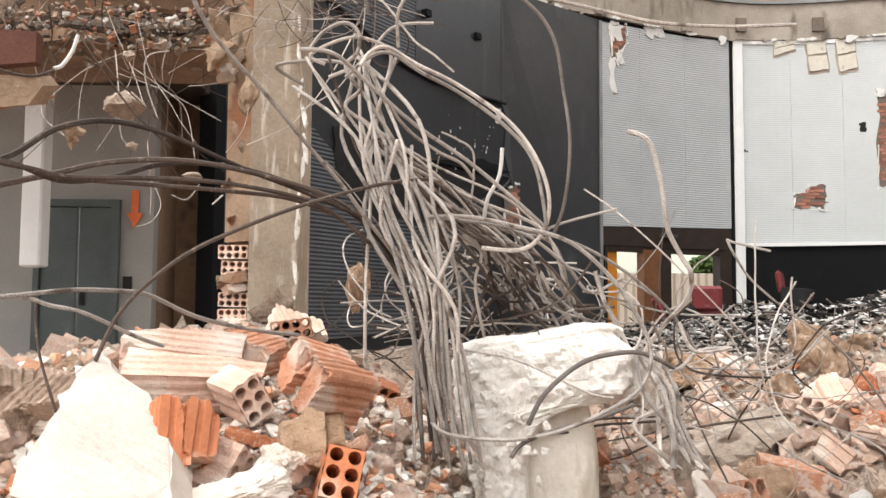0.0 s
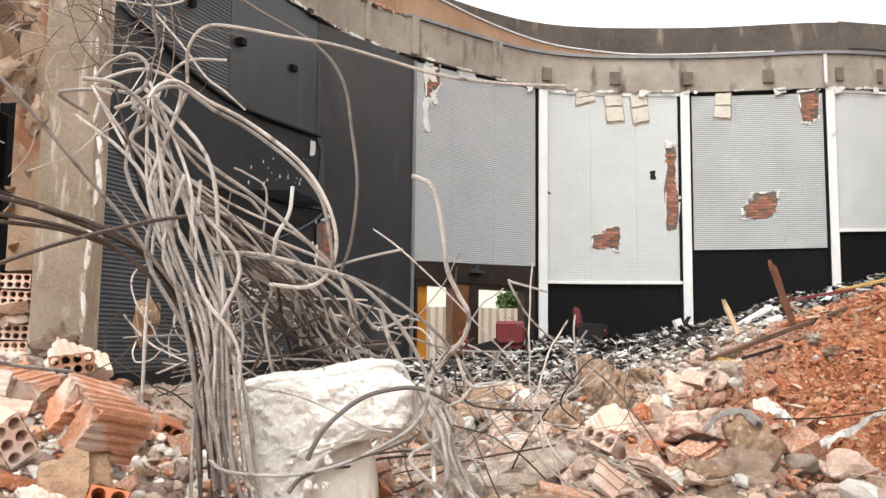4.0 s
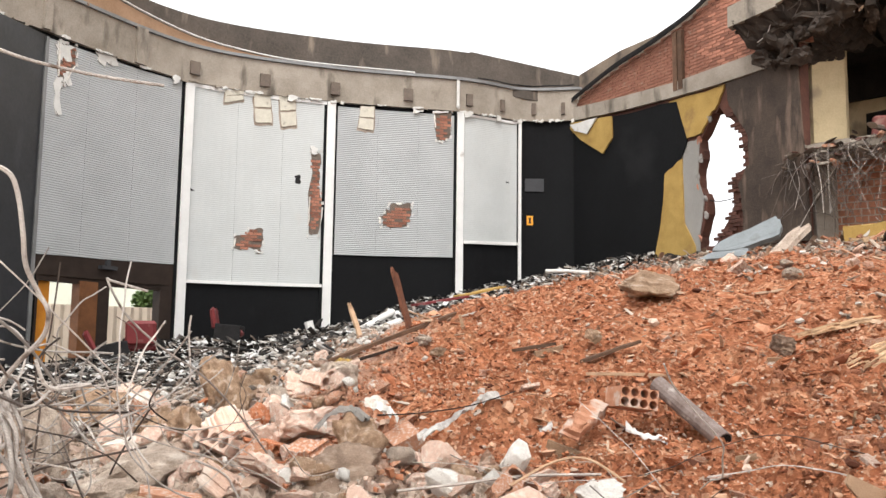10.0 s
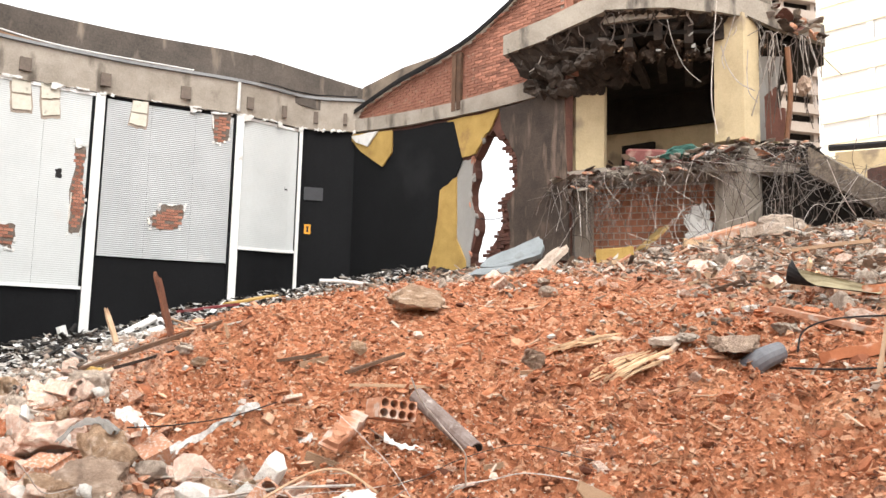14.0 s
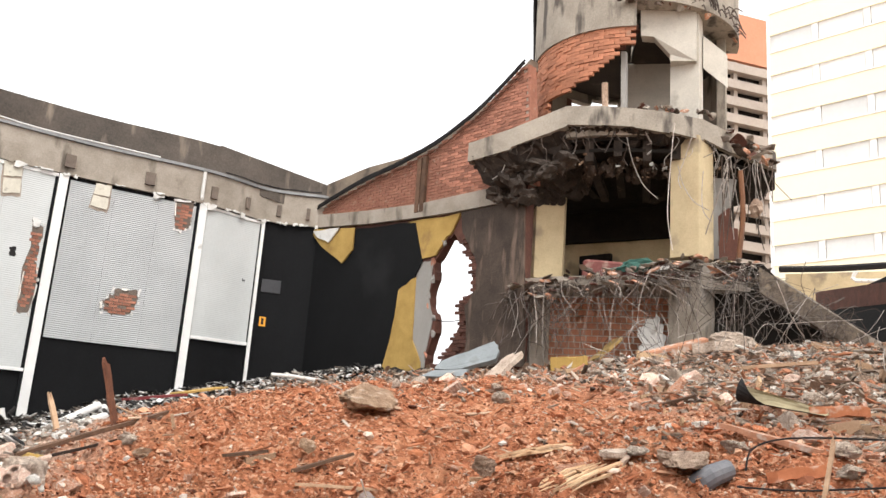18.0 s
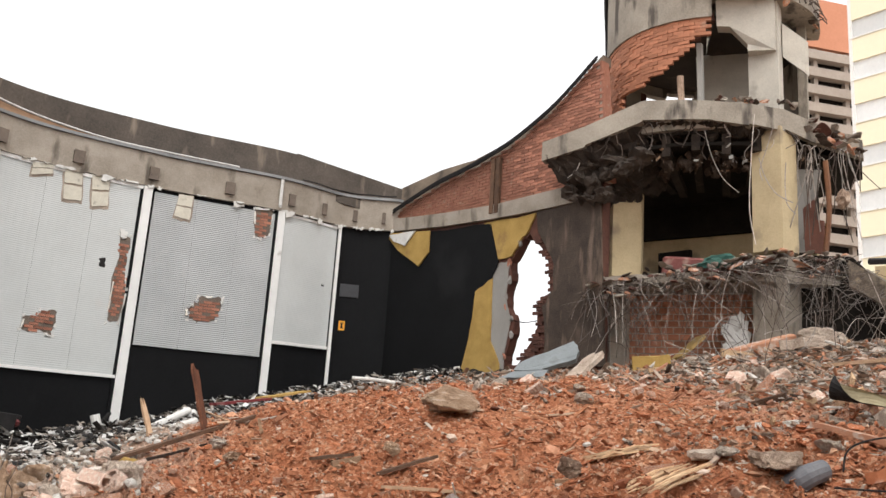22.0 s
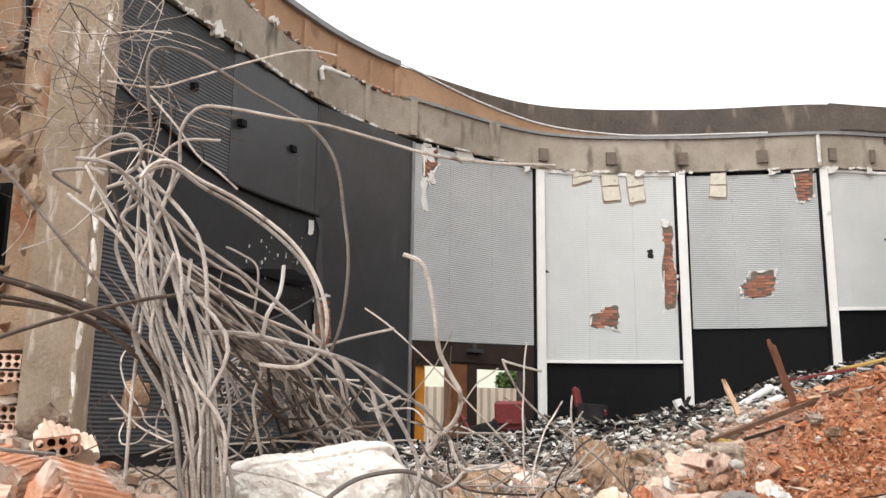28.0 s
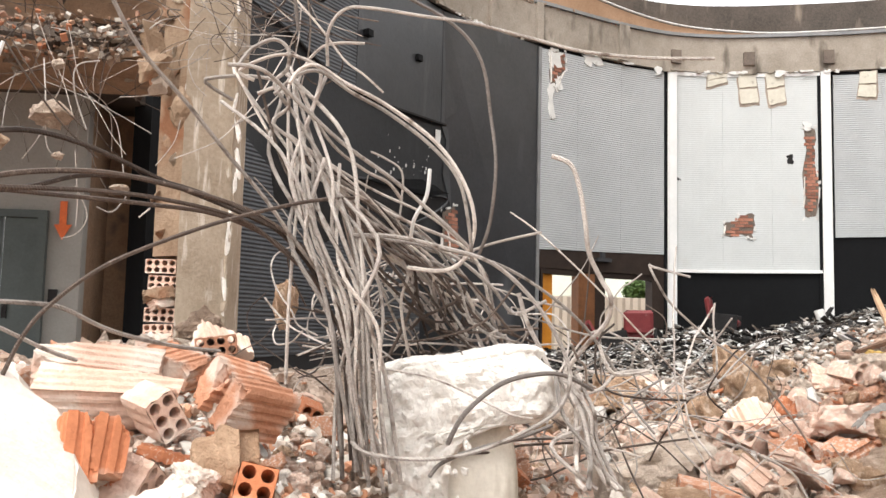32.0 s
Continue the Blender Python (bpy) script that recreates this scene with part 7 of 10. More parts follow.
part("plaster_side", extrude([(cl.x, cl.y + 0.05, 1.95), (cm.x - 0.004, cm.y + 0.03, 1.95), (cm.x - 0.004, cm.y + 0.4, 1.95), (cl.x, cl.y + 0.35, 1.95)], (0, 0, 3.2)), M_PLASTERTAN, col, "torn tan plaster and masonry")
patch = [mesh_of("torn_plaster", *rock(330 + k, 0.16, 0.07, 0.24, 0.3, 10, 2), (M_PLASTERTAN, M_COLUMN, M_OCHREDULL)[k]) for k in range(3)]
for k in range(26):
    z = 2.1 + k * 0.12
    ob = part("torn_plaster", patch[k % 3], M_PLASTERTAN, col)
    ob.matrix_basis = Matrix.Translation((cl.x + rnd.uniform(0.0, 0.16), cl.y + 0.02 + rnd.uniform(-0.03, 0.03), z)) @ Euler((rnd.random() * 6, rnd.random() * 6, 0)).to_matrix().to_4x4() @ Matrix.Diagonal((0.35, 0.35, 0.4, 1))
chunk_ = part("torn_chunk", rock(77, 0.15, 0.1, 0.26, 0.5, 9, 4), M_PLASTERTAN, col, "large torn chunk of tan plaster")
chunk_.matrix_basis = turned_at((cl.x + 0.0, cl.y - 0.12, 3.22), 8, -22, 25, 1)
edge_pts = [(cr.x + rnd.uniform(-0.02, 0.03), cr.y - 0.01, 1.2 + 0.1 * k + rnd.uniform(-0.04, 0.04)) for k in range(40)]
chip_mesh = [mesh_of("arris_chip", *rock(350 + k, 0.022, 0.02, 0.13, 0.35, 11, 2), (M_CONC_LIGHT, M_COLUMN)[k % 2]) for k in range(4)]
for k, p in enumerate(edge_pts):
    ob = part("arris_chip", chip_mesh[k % 4], M_CONC_LIGHT, col)
    ob.matrix_basis = turned_at(p, rnd.uniform(-12, 12), rnd.uniform(-12, 12), rnd.uniform(0, 360), rnd.uniform(0.5, 1.2))
block_mesh = mesh_of("hollow_block", *hollow_block(4, 2, 0.19, 0.09, 0.19), M_PINK)
jamb_bits = [mesh_of("broken_block", *broken_block(0.19, 0.16, 0.075, 0.03, 370 + k, 4, 10), (M_PINK, M_CLAYRED, M_PLASTERTAN)[k % 3]) for k in range(6)]
for k in range(-4, 6):
    at = Matrix.Translation((cl.x + 0.085 + rnd.uniform(-0.01, 0.01), cl.y - 0.05 + rnd.uniform(-0.02, 0.02), 1.36 + 0.104 * k))
    if k in (-3, 1, 2, 4, 5):
        ob = tagged(part("hollow_block", block_mesh, M_CLAY), "hollow clay block bedded in the column's jamb", "brick", "hollow blocks in the jamb")
        ob.matrix_basis = at @ Euler((0, rnd.uniform(-0.04, 0.04), rnd.uniform(-0.12, 0.12))).to_matrix().to_4x4()
    else:
        for q in range(4):
            ob = tagged(part("broken_block", jamb_bits[(k + q) % 6], M_CLAY), "broken clay block crumbling in the column's jamb", "brick", "broken blocks in the jamb")
            ob.matrix_basis = at @ turned_at((rnd.uniform(-0.035, 0.035), rnd.uniform(0.0, 0.08), -0.03 + 0.028 * q), rnd.uniform(-15, 15), rnd.uniform(-12, 12), rnd.uniform(-40, 40), rnd.uniform(0.6, 1.0))

# ---- the broken column stump and its reinforcement ----
def lumpy_box(size, seed, n=12, rough=0.03, grain=7.0):
    """A block with rough, rounded, uneven faces."""
    bm = bmesh.new()
    bmesh.ops.create_cube(bm, size=1.0)
    bmesh.ops.subdivide_edges(bm, edges=bm.edges[:], cuts=n, use_grid_fill=True)
    off = Vector((seed * 1.7, seed * 0.9, seed * 2.3))
    for v in bm.verts:
        c = v.co * 2
        r = max(abs(c.x), abs(c.y), abs(c.z))
        edge = sorted((abs(c.x), abs(c.y), abs(c.z)))
        soft = 1 - 0.10 * max(0, edge[1] - 0.75) / 0.25 - 0.05 * max(0, edge[0] - 0.75) / 0.25
        p = Vector((v.co.x * size[0], v.co.y * size[1], v.co.z * size[2])) * soft
        d = v.co.normalized()
        p += d * rough * (1.4 * noise.noise(p * 4.0 + off) + noise.noise(p * grain * 2 + off) + 0.8 * abs(noise.noise(p * grain * 5 + off)))
        v.co = p
    geom = [v.co.copy() for v in bm.verts], [tuple(v.index for v in f.verts) for f in bm.faces]
    bm.free()
    return geom


stump = empty("broken_column", (0.46, 3.23, 0.98), "toppled concrete column head sprouting bent reinforcement bars", "concrete column")


def level(table, t):
    """A value read from a short table of (where, value), straight between rows."""
    if t <= table[0][0]:
        return table[0][1]
    for (a, u), (b, w) in zip(table, table[1:]):
        if t <= b:
            return u + (w - u) * (t - a) / (b - a)
    return table[-1][1]


def column_head():
    """Broken column head: a rough flank reaching down one side, a lobe hanging over the shaft on the other."""
    left = [(0.55, 0.26), (0.86, 0.211), (1.02, 0.18), (1.13, 0.155), (1.25, 0.13), (1.40, 0.115)]
    right = [(0.55, 0.39), (0.94, 0.37), (1.04, 0.372), (1.10, 0.42), (1.15, 0.50), (1.165, 0.66), (1.20, 0.715), (1.28, 0.75), (1.35, 0.75), (1.42, 0.715)]
    crest = [(0.12, 1.355), (0.2, 1.392), (0.31, 1.405), (0.41, 1.418), (0.51, 1.44), (0.61, 1.457), (0.69, 1.452), (0.75, 1.40)]
    bm = bmesh.new()
    bmesh.ops.create_cube(bm, size=1.0)
    bmesh.ops.subdivide_edges(bm, edges=bm.edges[:], cuts=56, use_grid_fill=True)
    off = Vector((3.1, 8.2, 1.7))
    for v in bm.verts:
        c = v.co.copy()
        z = 0.55 + (c.z + 0.5) * 0.86
        x0, x1 = level(left, z), level(right, z)
        x = x0 + (c.x + 0.5) * (x1 - x0)
        z = 0.55 + (c.z + 0.5) * (level(crest, x) - 0.55)
        lobe = max(0.0, min(1.0, (x - 0.36) / 0.2)) * max(0.0, min(1.0, (z - 1.12) / 0.12))
        front = 3.08 - 0.12 * lobe - 0.03 * max(0.0, 1 - abs(x - 0.22) / 0.12)
        y = front + (c.y + 0.5) * (3.46 - front)
        edge = sorted((abs(c.x), abs(c.y), abs(c.z)))
        soft = max(0.0, edge[1] - 0.40) / 0.1
        mid = Vector((0.42, 3.26, min(z, 1.30)))
        p = Vector((x, y, z))
        p = p.lerp(mid, 0.13 * soft * soft)
        d = (p - mid).normalized()
        w = 0.022 * noise.noise(p * 7 + off) + 0.014 * noise.noise(p * 19 + off) + 0.009 * noise.noise(p * 45 + off)
        w -= 0.012 * max(0.0, noise.noise(p * 26 - off) - 0.15) / 0.4
        v.co = p + d * w
    geom = [v.co.copy() for v in bm.verts], [tuple(v.index for v in f.verts) for f in bm.faces]
    bm.free()
    return geom


yaw3 = Euler((0, radians(-2), radians(-6))).to_matrix().to_4x4()
part("crown", column_head(), M_CONC_LIGHT, stump, "rough broken concrete head")
part("shaft", moved(lumpy_box((0.34, 0.3, 1.3), 5, 20, 0.004), Matrix.Translation((0.485, 3.28, 0.55)) @ yaw3), M_SHAFT, stump, "smooth formwork-faced shaft")
chip = [mesh_of("chip", *rock(390 + k, 0.03, 0.024, 0.022, 0.5, 8, 2), M_CONC_LIGHT) for k in range(4)]
chip_rnd = random.Random(14)
for k in range(26):
    ob = part("chip", chip[k % 4], M_CONC_LIGHT, stump)
    ob.matrix_basis = turned_at((chip_rnd.uniform(0.15, 0.45), 3.06 - chip_rnd.uniform(0, 0.012), chip_rnd.uniform(0.9, 1.33)), chip_rnd.uniform(0, 360), chip_rnd.uniform(0, 360), 0, chip_rnd.uniform(0.5, 1.0))


def bar(points, radius=0.0105, mat=None, parent=stump, per=5):
    return part("rebar", tube(points, radius * 0.68, per, 6), mat or M_STEEL, parent)


# long bars sweeping off to one side and down into the column
bar([(-1.06, 2.04, 1.81), (-0.98, 2.14, 1.87), (-0.91, 2.22, 1.95), (-0.83, 2.36, 2.00), (-0.71, 2.50, 1.99), (-0.54, 2.70, 1.93), (-0.33, 2.83, 1.86), (-0.16, 2.95, 1.78), (-0.03, 3.00, 1.60), (0.01, 3.00, 1.37), (0.04, 3.00, 1.07)], 0.0115, M_RUST)
bar([(-1.02, 1.95, 1.83), (-0.96, 2.09, 1.84), (-0.90, 2.23, 1.82), (-0.82, 2.36, 1.85), (-0.71, 2.50, 1.91), (-0.54, 2.70, 1.93), (-0.33, 2.83, 1.87), (-0.18, 2.94, 1.78), (-0.06, 3.00, 1.60), (-0.01, 3.02, 1.33), (0.01, 3.02, 1.07)], 0.0105, M_RUST)
bar([(-1.06, 2.04, 1.76), (-0.93, 2.21, 1.83), (-0.82, 2.36, 1.89), (-0.66, 2.51, 1.92), (-0.48, 2.71, 1.91), (-0.28, 2.87, 1.86), (-0.12, 2.95, 1.74), (-0.00, 3.00, 1.52), (0.04, 3.00, 1.26), (0.06, 3.00, 1.04)], 0.0115, M_RUST)
bar([(-0.99, 1.91, 1.83), (-0.92, 2.11, 1.83), (-0.88, 2.23, 1.83), (-0.69, 2.45, 1.86), (-0.53, 2.65, 1.87), (-0.33, 2.83, 1.84), (-0.19, 2.91, 1.74), (-0.08, 2.98, 1.63), (-0.02, 3.02, 1.43), (0.00, 3.02, 1.11)], 0.0105, M_RUST)
bar([(-0.99, 2.29, 1.84), (-0.82, 2.47, 1.85), (-0.59, 2.69, 1.86), (-0.40, 2.82, 1.85), (-0.23, 2.91, 1.78), (-0.10, 3.00, 1.65), (0.02, 3.02, 1.41), (0.05, 3.00, 1.11)], 0.010, M_RUST)
bar([(-0.67, 2.46, 2.42), (-0.60, 2.53, 2.29), (-0.48, 2.64, 2.16), (-0.36, 2.74, 2.02), (-0.26, 2.81, 1.91), (-0.17, 2.87, 1.79), (-0.06, 2.94, 1.65), (0.05, 2.96, 1.47), (0.08, 2.95, 1.23), (0.10, 2.95, 0.99)], 0.0105)
bar([(-0.81, 2.26, 1.37), (-0.77, 2.27, 1.47), (-0.72, 2.31, 1.55), (-0.62, 2.38, 1.65), (-0.48, 2.50, 1.74), (-0.32, 2.68, 1.83), (-0.12, 2.85, 1.91), (0.03, 3.00, 1.95)], 0.009, M_RUST)
bar([(-1.12, 2.23, 1.52), (-0.98, 2.30, 1.54), (-0.90, 2.33, 1.55), (-0.81, 2.42, 1.55), (-0.75, 2.49, 1.54), (-0.65, 2.62, 1.48), (-0.52, 2.80, 1.44), (-0.40, 2.97, 1.42)], 0.0095)
bar([(-1.12, 2.23, 1.53), (-1.01, 2.29, 1.53), (-0.95, 2.31, 1.51), (-0.87, 2.34, 1.49), (-0.77, 2.43, 1.43), (-0.71, 2.50, 1.40)], 0.0085)
bar([(-0.18, 2.94, 1.32), (-0.18, 2.94, 1.60), (-0.17, 2.94, 1.82), (-0.17, 2.99, 1.98), (-0.21, 3.09, 2.15)], 0.009)
bar([(-0.96, 2.42, 1.21), (-1.01, 2.40, 1.39), (-1.02, 2.39, 1.54)], 0.006, M_RUST)
# the main sheaf rising out of the column
rnd = random.Random(91)
for k in range(0, 23):
    if k in (3, 7, 12, 16, 20):
        continue
    base = Vector((0.03, 2.88, 1.04)).lerp(Vector((0.18, 2.95, 1.03)), k / 22)
    low_ = Vector((-0.01, 2.86, 1.33)).lerp(Vector((0.14, 2.86, 1.33)), k / 22)
    knee = Vector((-0.03, 2.85, 1.56)).lerp(Vector((0.12, 2.85, 1.56)), k / 22)
    mid = Vector((-0.11, 2.87, 1.78)).lerp(Vector((0.05, 2.88, 1.80)), min(1, max(0, k / 22 + rnd.gauss(0, 0.2))))
    up = Vector((-0.24, 2.98, 2.05)).lerp(Vector((-0.05, 2.99, 2.06)), min(1.2, max(-0.2, k / 22 + rnd.gauss(0, 0.28))))
    tip = Vector((-0.37, 3.12, 2.33)).lerp(Vector((-0.13, 3.14, 2.42)), min(1.2, max(-0.2, k / 22 + rnd.gauss(0, 0.35))))
    wob = lambda s: Vector((rnd.gauss(0, s), rnd.gauss(0, s), rnd.gauss(0, s)))
    pts = [base + wob(0.03), low_ + wob(0.022), knee + wob(0.025), mid + wob(0.035), up + wob(0.05)]
    if k % 3:
        pts.append(tip + wob(0.06))
        end = rnd.random()
        if end < 0.22:
            pts.append(tip + Vector((rnd.uniform(-0.2, 0.12), rnd.uniform(-0.1, 0.1), rnd.uniform(0.02, 0.14))))
            pts.append(pts[-1] + Vector((rnd.uniform(-0.1, 0.2), rnd.uniform(-0.1, 0.1), rnd.uniform(-0.14, 0.02))))
    bar(pts, rnd.uniform(0.0078, 0.0112), M_RUST if k % 8 == 4 else M_STEEL)
# hooks and long arcs above
bar([(-0.40, 2.86, 2.35), (-0.29, 2.87, 2.34), (-0.19, 2.94, 2.27), (-0.03, 3.00, 2.14), (0.16, 3.05, 2.02), (0.33, 3.09, 1.89), (0.45, 3.13, 1.79)], 0.0105)
bar([(-0.38, 2.96, 2.38), (-0.34, 2.97, 2.44), (-0.27, 2.98, 2.48), (-0.22, 2.98, 2.45), (-0.22, 2.98, 2.38), (-0.26, 2.98, 2.32), (-0.18, 2.99, 2.21), (-0.07, 2.97, 2.03), (0.02, 2.90, 1.80), (0.07, 2.87, 1.54), (0.09, 2.86, 1.33), (0.11, 2.86, 1.08)], 0.0105)
bar([(-0.21, 2.98, 2.33), (-0.18, 2.99, 2.38), (-0.12, 2.99, 2.40), (-0.02, 3.02, 2.35), (0.12, 3.05, 2.29), (0.30, 3.04, 2.16), (0.40, 3.03, 2.02), (0.44, 3.03, 1.88), (0.42, 3.08, 1.77), (0.35, 3.14, 1.72), (0.22, 3.19, 1.73)], 0.0115)
bar([(-0.26, 2.98, 2.29), (-0.19, 2.99, 2.36), (-0.11, 2.99, 2.38), (-0.00, 3.02, 2.32), (0.13, 3.05, 2.26), (0.28, 3.04, 2.15), (0.38, 3.03, 2.03), (0.42, 3.03, 1.87), (0.44, 3.08, 1.75)], 0.0105)
bar([(-0.32, 3.02, 2.30), (-0.24, 3.00, 2.32), (-0.21, 2.98, 2.25), (-0.26, 2.98, 2.19), (-0.17, 2.99, 2.11), (-0.17, 2.94, 1.97), (-0.11, 2.91, 1.82), (-0.01, 2.90, 1.62)], 0.010)
bar([(-0.34, 3.07, 2.36), (-0.39, 3.06, 2.39), (-0.27, 3.03, 2.44), (-0.18, 3.04, 2.44), (-0.11, 3.04, 2.39), (-0.13, 2.99, 2.25), (-0.17, 2.99, 2.13), (-0.19, 2.94, 2.01), (-0.15, 2.91, 1.87)], 0.010)
bar([(-0.18, 2.88, 2.48), (-0.20, 2.83, 2.67), (-0.17, 2.83, 2.74), (-0.06, 2.86, 2.74), (0.14, 2.89, 2.64), (0.34, 2.93, 2.55), (0.44, 2.94, 2.43), (0.48, 2.97, 2.25), (0.50, 2.96, 2.07), (0.49, 3.01, 1.88), (0.46, 3.07, 1.77)], 0.0095, M_RUSTBLACK)
bar([(-0.08, 2.89, 2.37), (-0.08, 2.84, 2.47), (-0.03, 2.82, 2.54), (0.06, 2.82, 2.55), (0.23, 2.84, 2.54), (0.39, 2.85, 2.53), (0.59, 2.85, 2.49), (0.77, 2.84, 2.45), (0.98, 2.81, 2.43), (1.19, 2.75, 2.42)], 0.0085, M_STEEL)
bar([(-0.38, 3.21, 2.75), (-0.21, 3.23, 2.75), (-0.09, 3.24, 2.80), (0.12, 3.24, 2.89), (0.33, 3.28, 2.98), (0.47, 3.32, 2.99)], 0.006)
bar([(-0.21, 3.03, 2.65), (-0.11, 3.03, 2.54), (-0.03, 3.04, 2.44), (0.04, 3.04, 2.39), (0.11, 3.04, 2.33)], 0.006)
bar([(0.23, 3.24, 1.84), (0.24, 3.19, 1.91), (0.28, 3.17, 1.99), (0.29, 3.17, 2.09)], 0.0105, M_PVC)
bar([(0.19, 3.20, 1.98), (0.14, 3.15, 2.03), (0.06, 3.10, 2.06), (-0.04, 3.05, 2.12), (-0.11, 3.01, 2.20), (-0.17, 2.99, 2.31)], 0.0095)
# the ring of heavy bar lying across the column head
bar([(0.02, 2.90, 1.81), (0.16, 2.90, 1.81), (0.31, 2.89, 1.78), (0.48, 2.87, 1.73), (0.62, 2.87, 1.61), (0.71, 2.86, 1.47), (0.74, 2.85, 1.36), (0.69, 2.81, 1.26), (0.57, 2.78, 1.19), (0.41, 2.76, 1.13), (0.25, 2.75, 1.11), (0.09, 2.80, 1.12), (0.04, 2.85, 1.15)], 0.0105)
bar([(0.34, 2.81, 1.15), (0.39, 2.78, 1.25), (0.50, 2.79, 1.34), (0.61, 2.83, 1.37), (0.72, 2.88, 1.37), (0.84, 2.95, 1.32)], 0.0115, M_RUSTBLACK)
bar([(0.28, 2.74, 1.06), (0.32, 2.76, 1.10), (0.43, 2.78, 1.14), (0.56, 2.81, 1.17), (0.68, 2.84, 1.21)], 0.0105, M_RUSTBLACK)
bar([(0.10, 2.95, 1.38), (0.29, 2.94, 1.35), (0.44, 2.93, 1.29), (0.55, 2.88, 1.24), (0.62, 2.85, 1.23)], 0.005)
bar([(0.63, 3.20, 1.65), (0.66, 3.20, 1.55), (0.71, 3.19, 1.45), (0.75, 3.13, 1.34)], 0.0125)
bar([(0.69, 2.94, 2.11), (0.75, 2.92, 2.08), (0.78, 2.92, 2.01), (0.80, 2.91, 1.89), (0.82, 2.93, 1.78), (0.87, 2.95, 1.69), (0.90, 2.94, 1.63), (0.90, 2.99, 1.55), (0.84, 3.06, 1.46), (0.79, 3.12, 1.37), (0.76, 3.13, 1.27)], 0.0125)
bar([(0.04, 3.10, 1.83), (0.25, 3.14, 1.81), (0.50, 3.12, 1.76), (0.69, 3.14, 1.67), (0.88, 3.20, 1.53), (1.02, 3.27, 1.36)], 0.0085)
bar([(0.47, 3.27, 1.81), (0.54, 3.16, 1.83), (0.70, 3.14, 1.87)], 0.0075)
bar([(0.62, 3.36, 1.97), (0.73, 3.34, 1.89), (0.90, 3.30, 1.73), (1.10, 3.35, 1.55), (1.34, 3.48, 1.35), (1.52, 3.63, 1.27)], 0.005)
bar([(0.90, 3.09, 1.47), (0.95, 3.08, 1.37), (1.10, 3.14, 1.38), (0.98, 3.12, 1.37), (0.90, 3.09, 1.31), (0.79, 3.07, 1.29)], 0.0095)
wire = empty("bent_steel_wire", (2.45, 4.53, 0.94), "long thin bent steel rod springing from the rubble", "steel rod")
bar([(1.45, 3.65, 1.76), (1.31, 3.70, 1.80), (1.29, 3.71, 1.81), (1.32, 3.70, 1.74), (1.40, 3.73, 1.64), (1.57, 3.77, 1.51), (1.81, 3.89, 1.38), (2.10, 4.14, 1.18), (2.40, 4.44, 0.94)], 0.008, M_STEEL, wire)
bar([(2.30, 5.46, 1.73), (2.29, 5.46, 1.60), (2.31, 5.46, 1.30), (2.26, 5.58, 1.22)], 0.009, M_STEEL, wire)
# bars fanning out behind the head
for k in range(36):
    a = Vector((-0.26, 3.2, 2.24)).lerp(Vector((0.10, 3.35, 1.86)), rnd.random())
    b = Vector((0.24, 3.59, 1.46)).lerp(Vector((0.82, 3.6, 1.40)), rnd.random())
    m = a.lerp(b, 0.5) + Vector((rnd.gauss(0.05, 0.06), rnd.gauss(0, 0.08), rnd.gauss(0.03, 0.05)))
    bar([a, a.lerp(m, 0.5) + wob(0.03), m, m.lerp(b, 0.5) + wob(0.045), b + wob(0.1)], rnd.uniform(0.0075, 0.0105), rnd.choice((M_STEEL, M_STEEL, M_RUST)))
# loose loops and stirrups in the tangle
tangle = empty("wire_tangle", (0.29, 3.69, 1.44), "tangle of bent steel stirrups and tie wire", "steel wire")
def loops(n, corner_a, corner_b, r0, r1, size, rad, seed, lift=0.0):
    rn = random.Random(seed)
    for _ in range(n):
        p = Vector((corner_a[0] + (corner_b[0] - corner_a[0]) * rn.random(), corner_a[1] + (corner_b[1] - corner_a[1]) * rn.random(), corner_a[2] + (corner_b[2] - corner_a[2]) * rn.random()))
        d = Vector((rn.gauss(0, 1), rn.gauss(0, 0.5), rn.gauss(0, 0.45))).normalized()
        axis = Vector((rn.gauss(0, 0.5), rn.gauss(0, 1), rn.gauss(0, 0.5))).normalized()
        pts, turn = [p], rn.uniform(-0.7, 0.7)
        for _ in range(rn.randint(4, 8)):
            d = (Matrix.Rotation(turn + rn.gauss(0, 0.25), 3, axis) @ d).normalized()
            pts.append(pts[-1] + d * size * rn.uniform(0.5, 1.2))
        bar(pts, rad * rn.uniform(0.7, 1.3), rn.choice((M_STEEL, M_STEEL, M_RUST)), tangle, 4)


loops(48, (-0.00, 3.50, 1.40), (0.67, 4.06, 1.77), 0, 0, 0.10, 0.0055, 1)
loops(34, (-0.26, 3.38, 1.30), (0.11, 4.30, 1.61), 0, 0, 0.10, 0.005, 2)
loops(36, (0.72, 3.03, 1.05), (1.5, 4.4, 1.28), 0, 0, 0.13, 0.0058, 3)
loops(16, (1.06, 4.6, 1.05), (2.4, 8.6, 1.05), 0, 0, 0.24, 0.0058, 4)
loops(90, (-1.12, 5.45, 3.15), (-0.66, 5.62, 4.15), 0, 0, 0.13, 0.0034, 5)
loops(16, (-0.48, 4.10, 2.70), (-0.23, 4.33, 3.51), 0, 0, 0.16, 0.005, 6)
loops(20, (0.84, 4.03, 1.2), (1.7, 5.60, 1.35), 0, 0, 0.15, 0.0065, 9)
loops(8, (2.2, 5.70, 1.0), (2.9, 4.45, 0.9), 0, 0, 0.2, 0.004, 7)
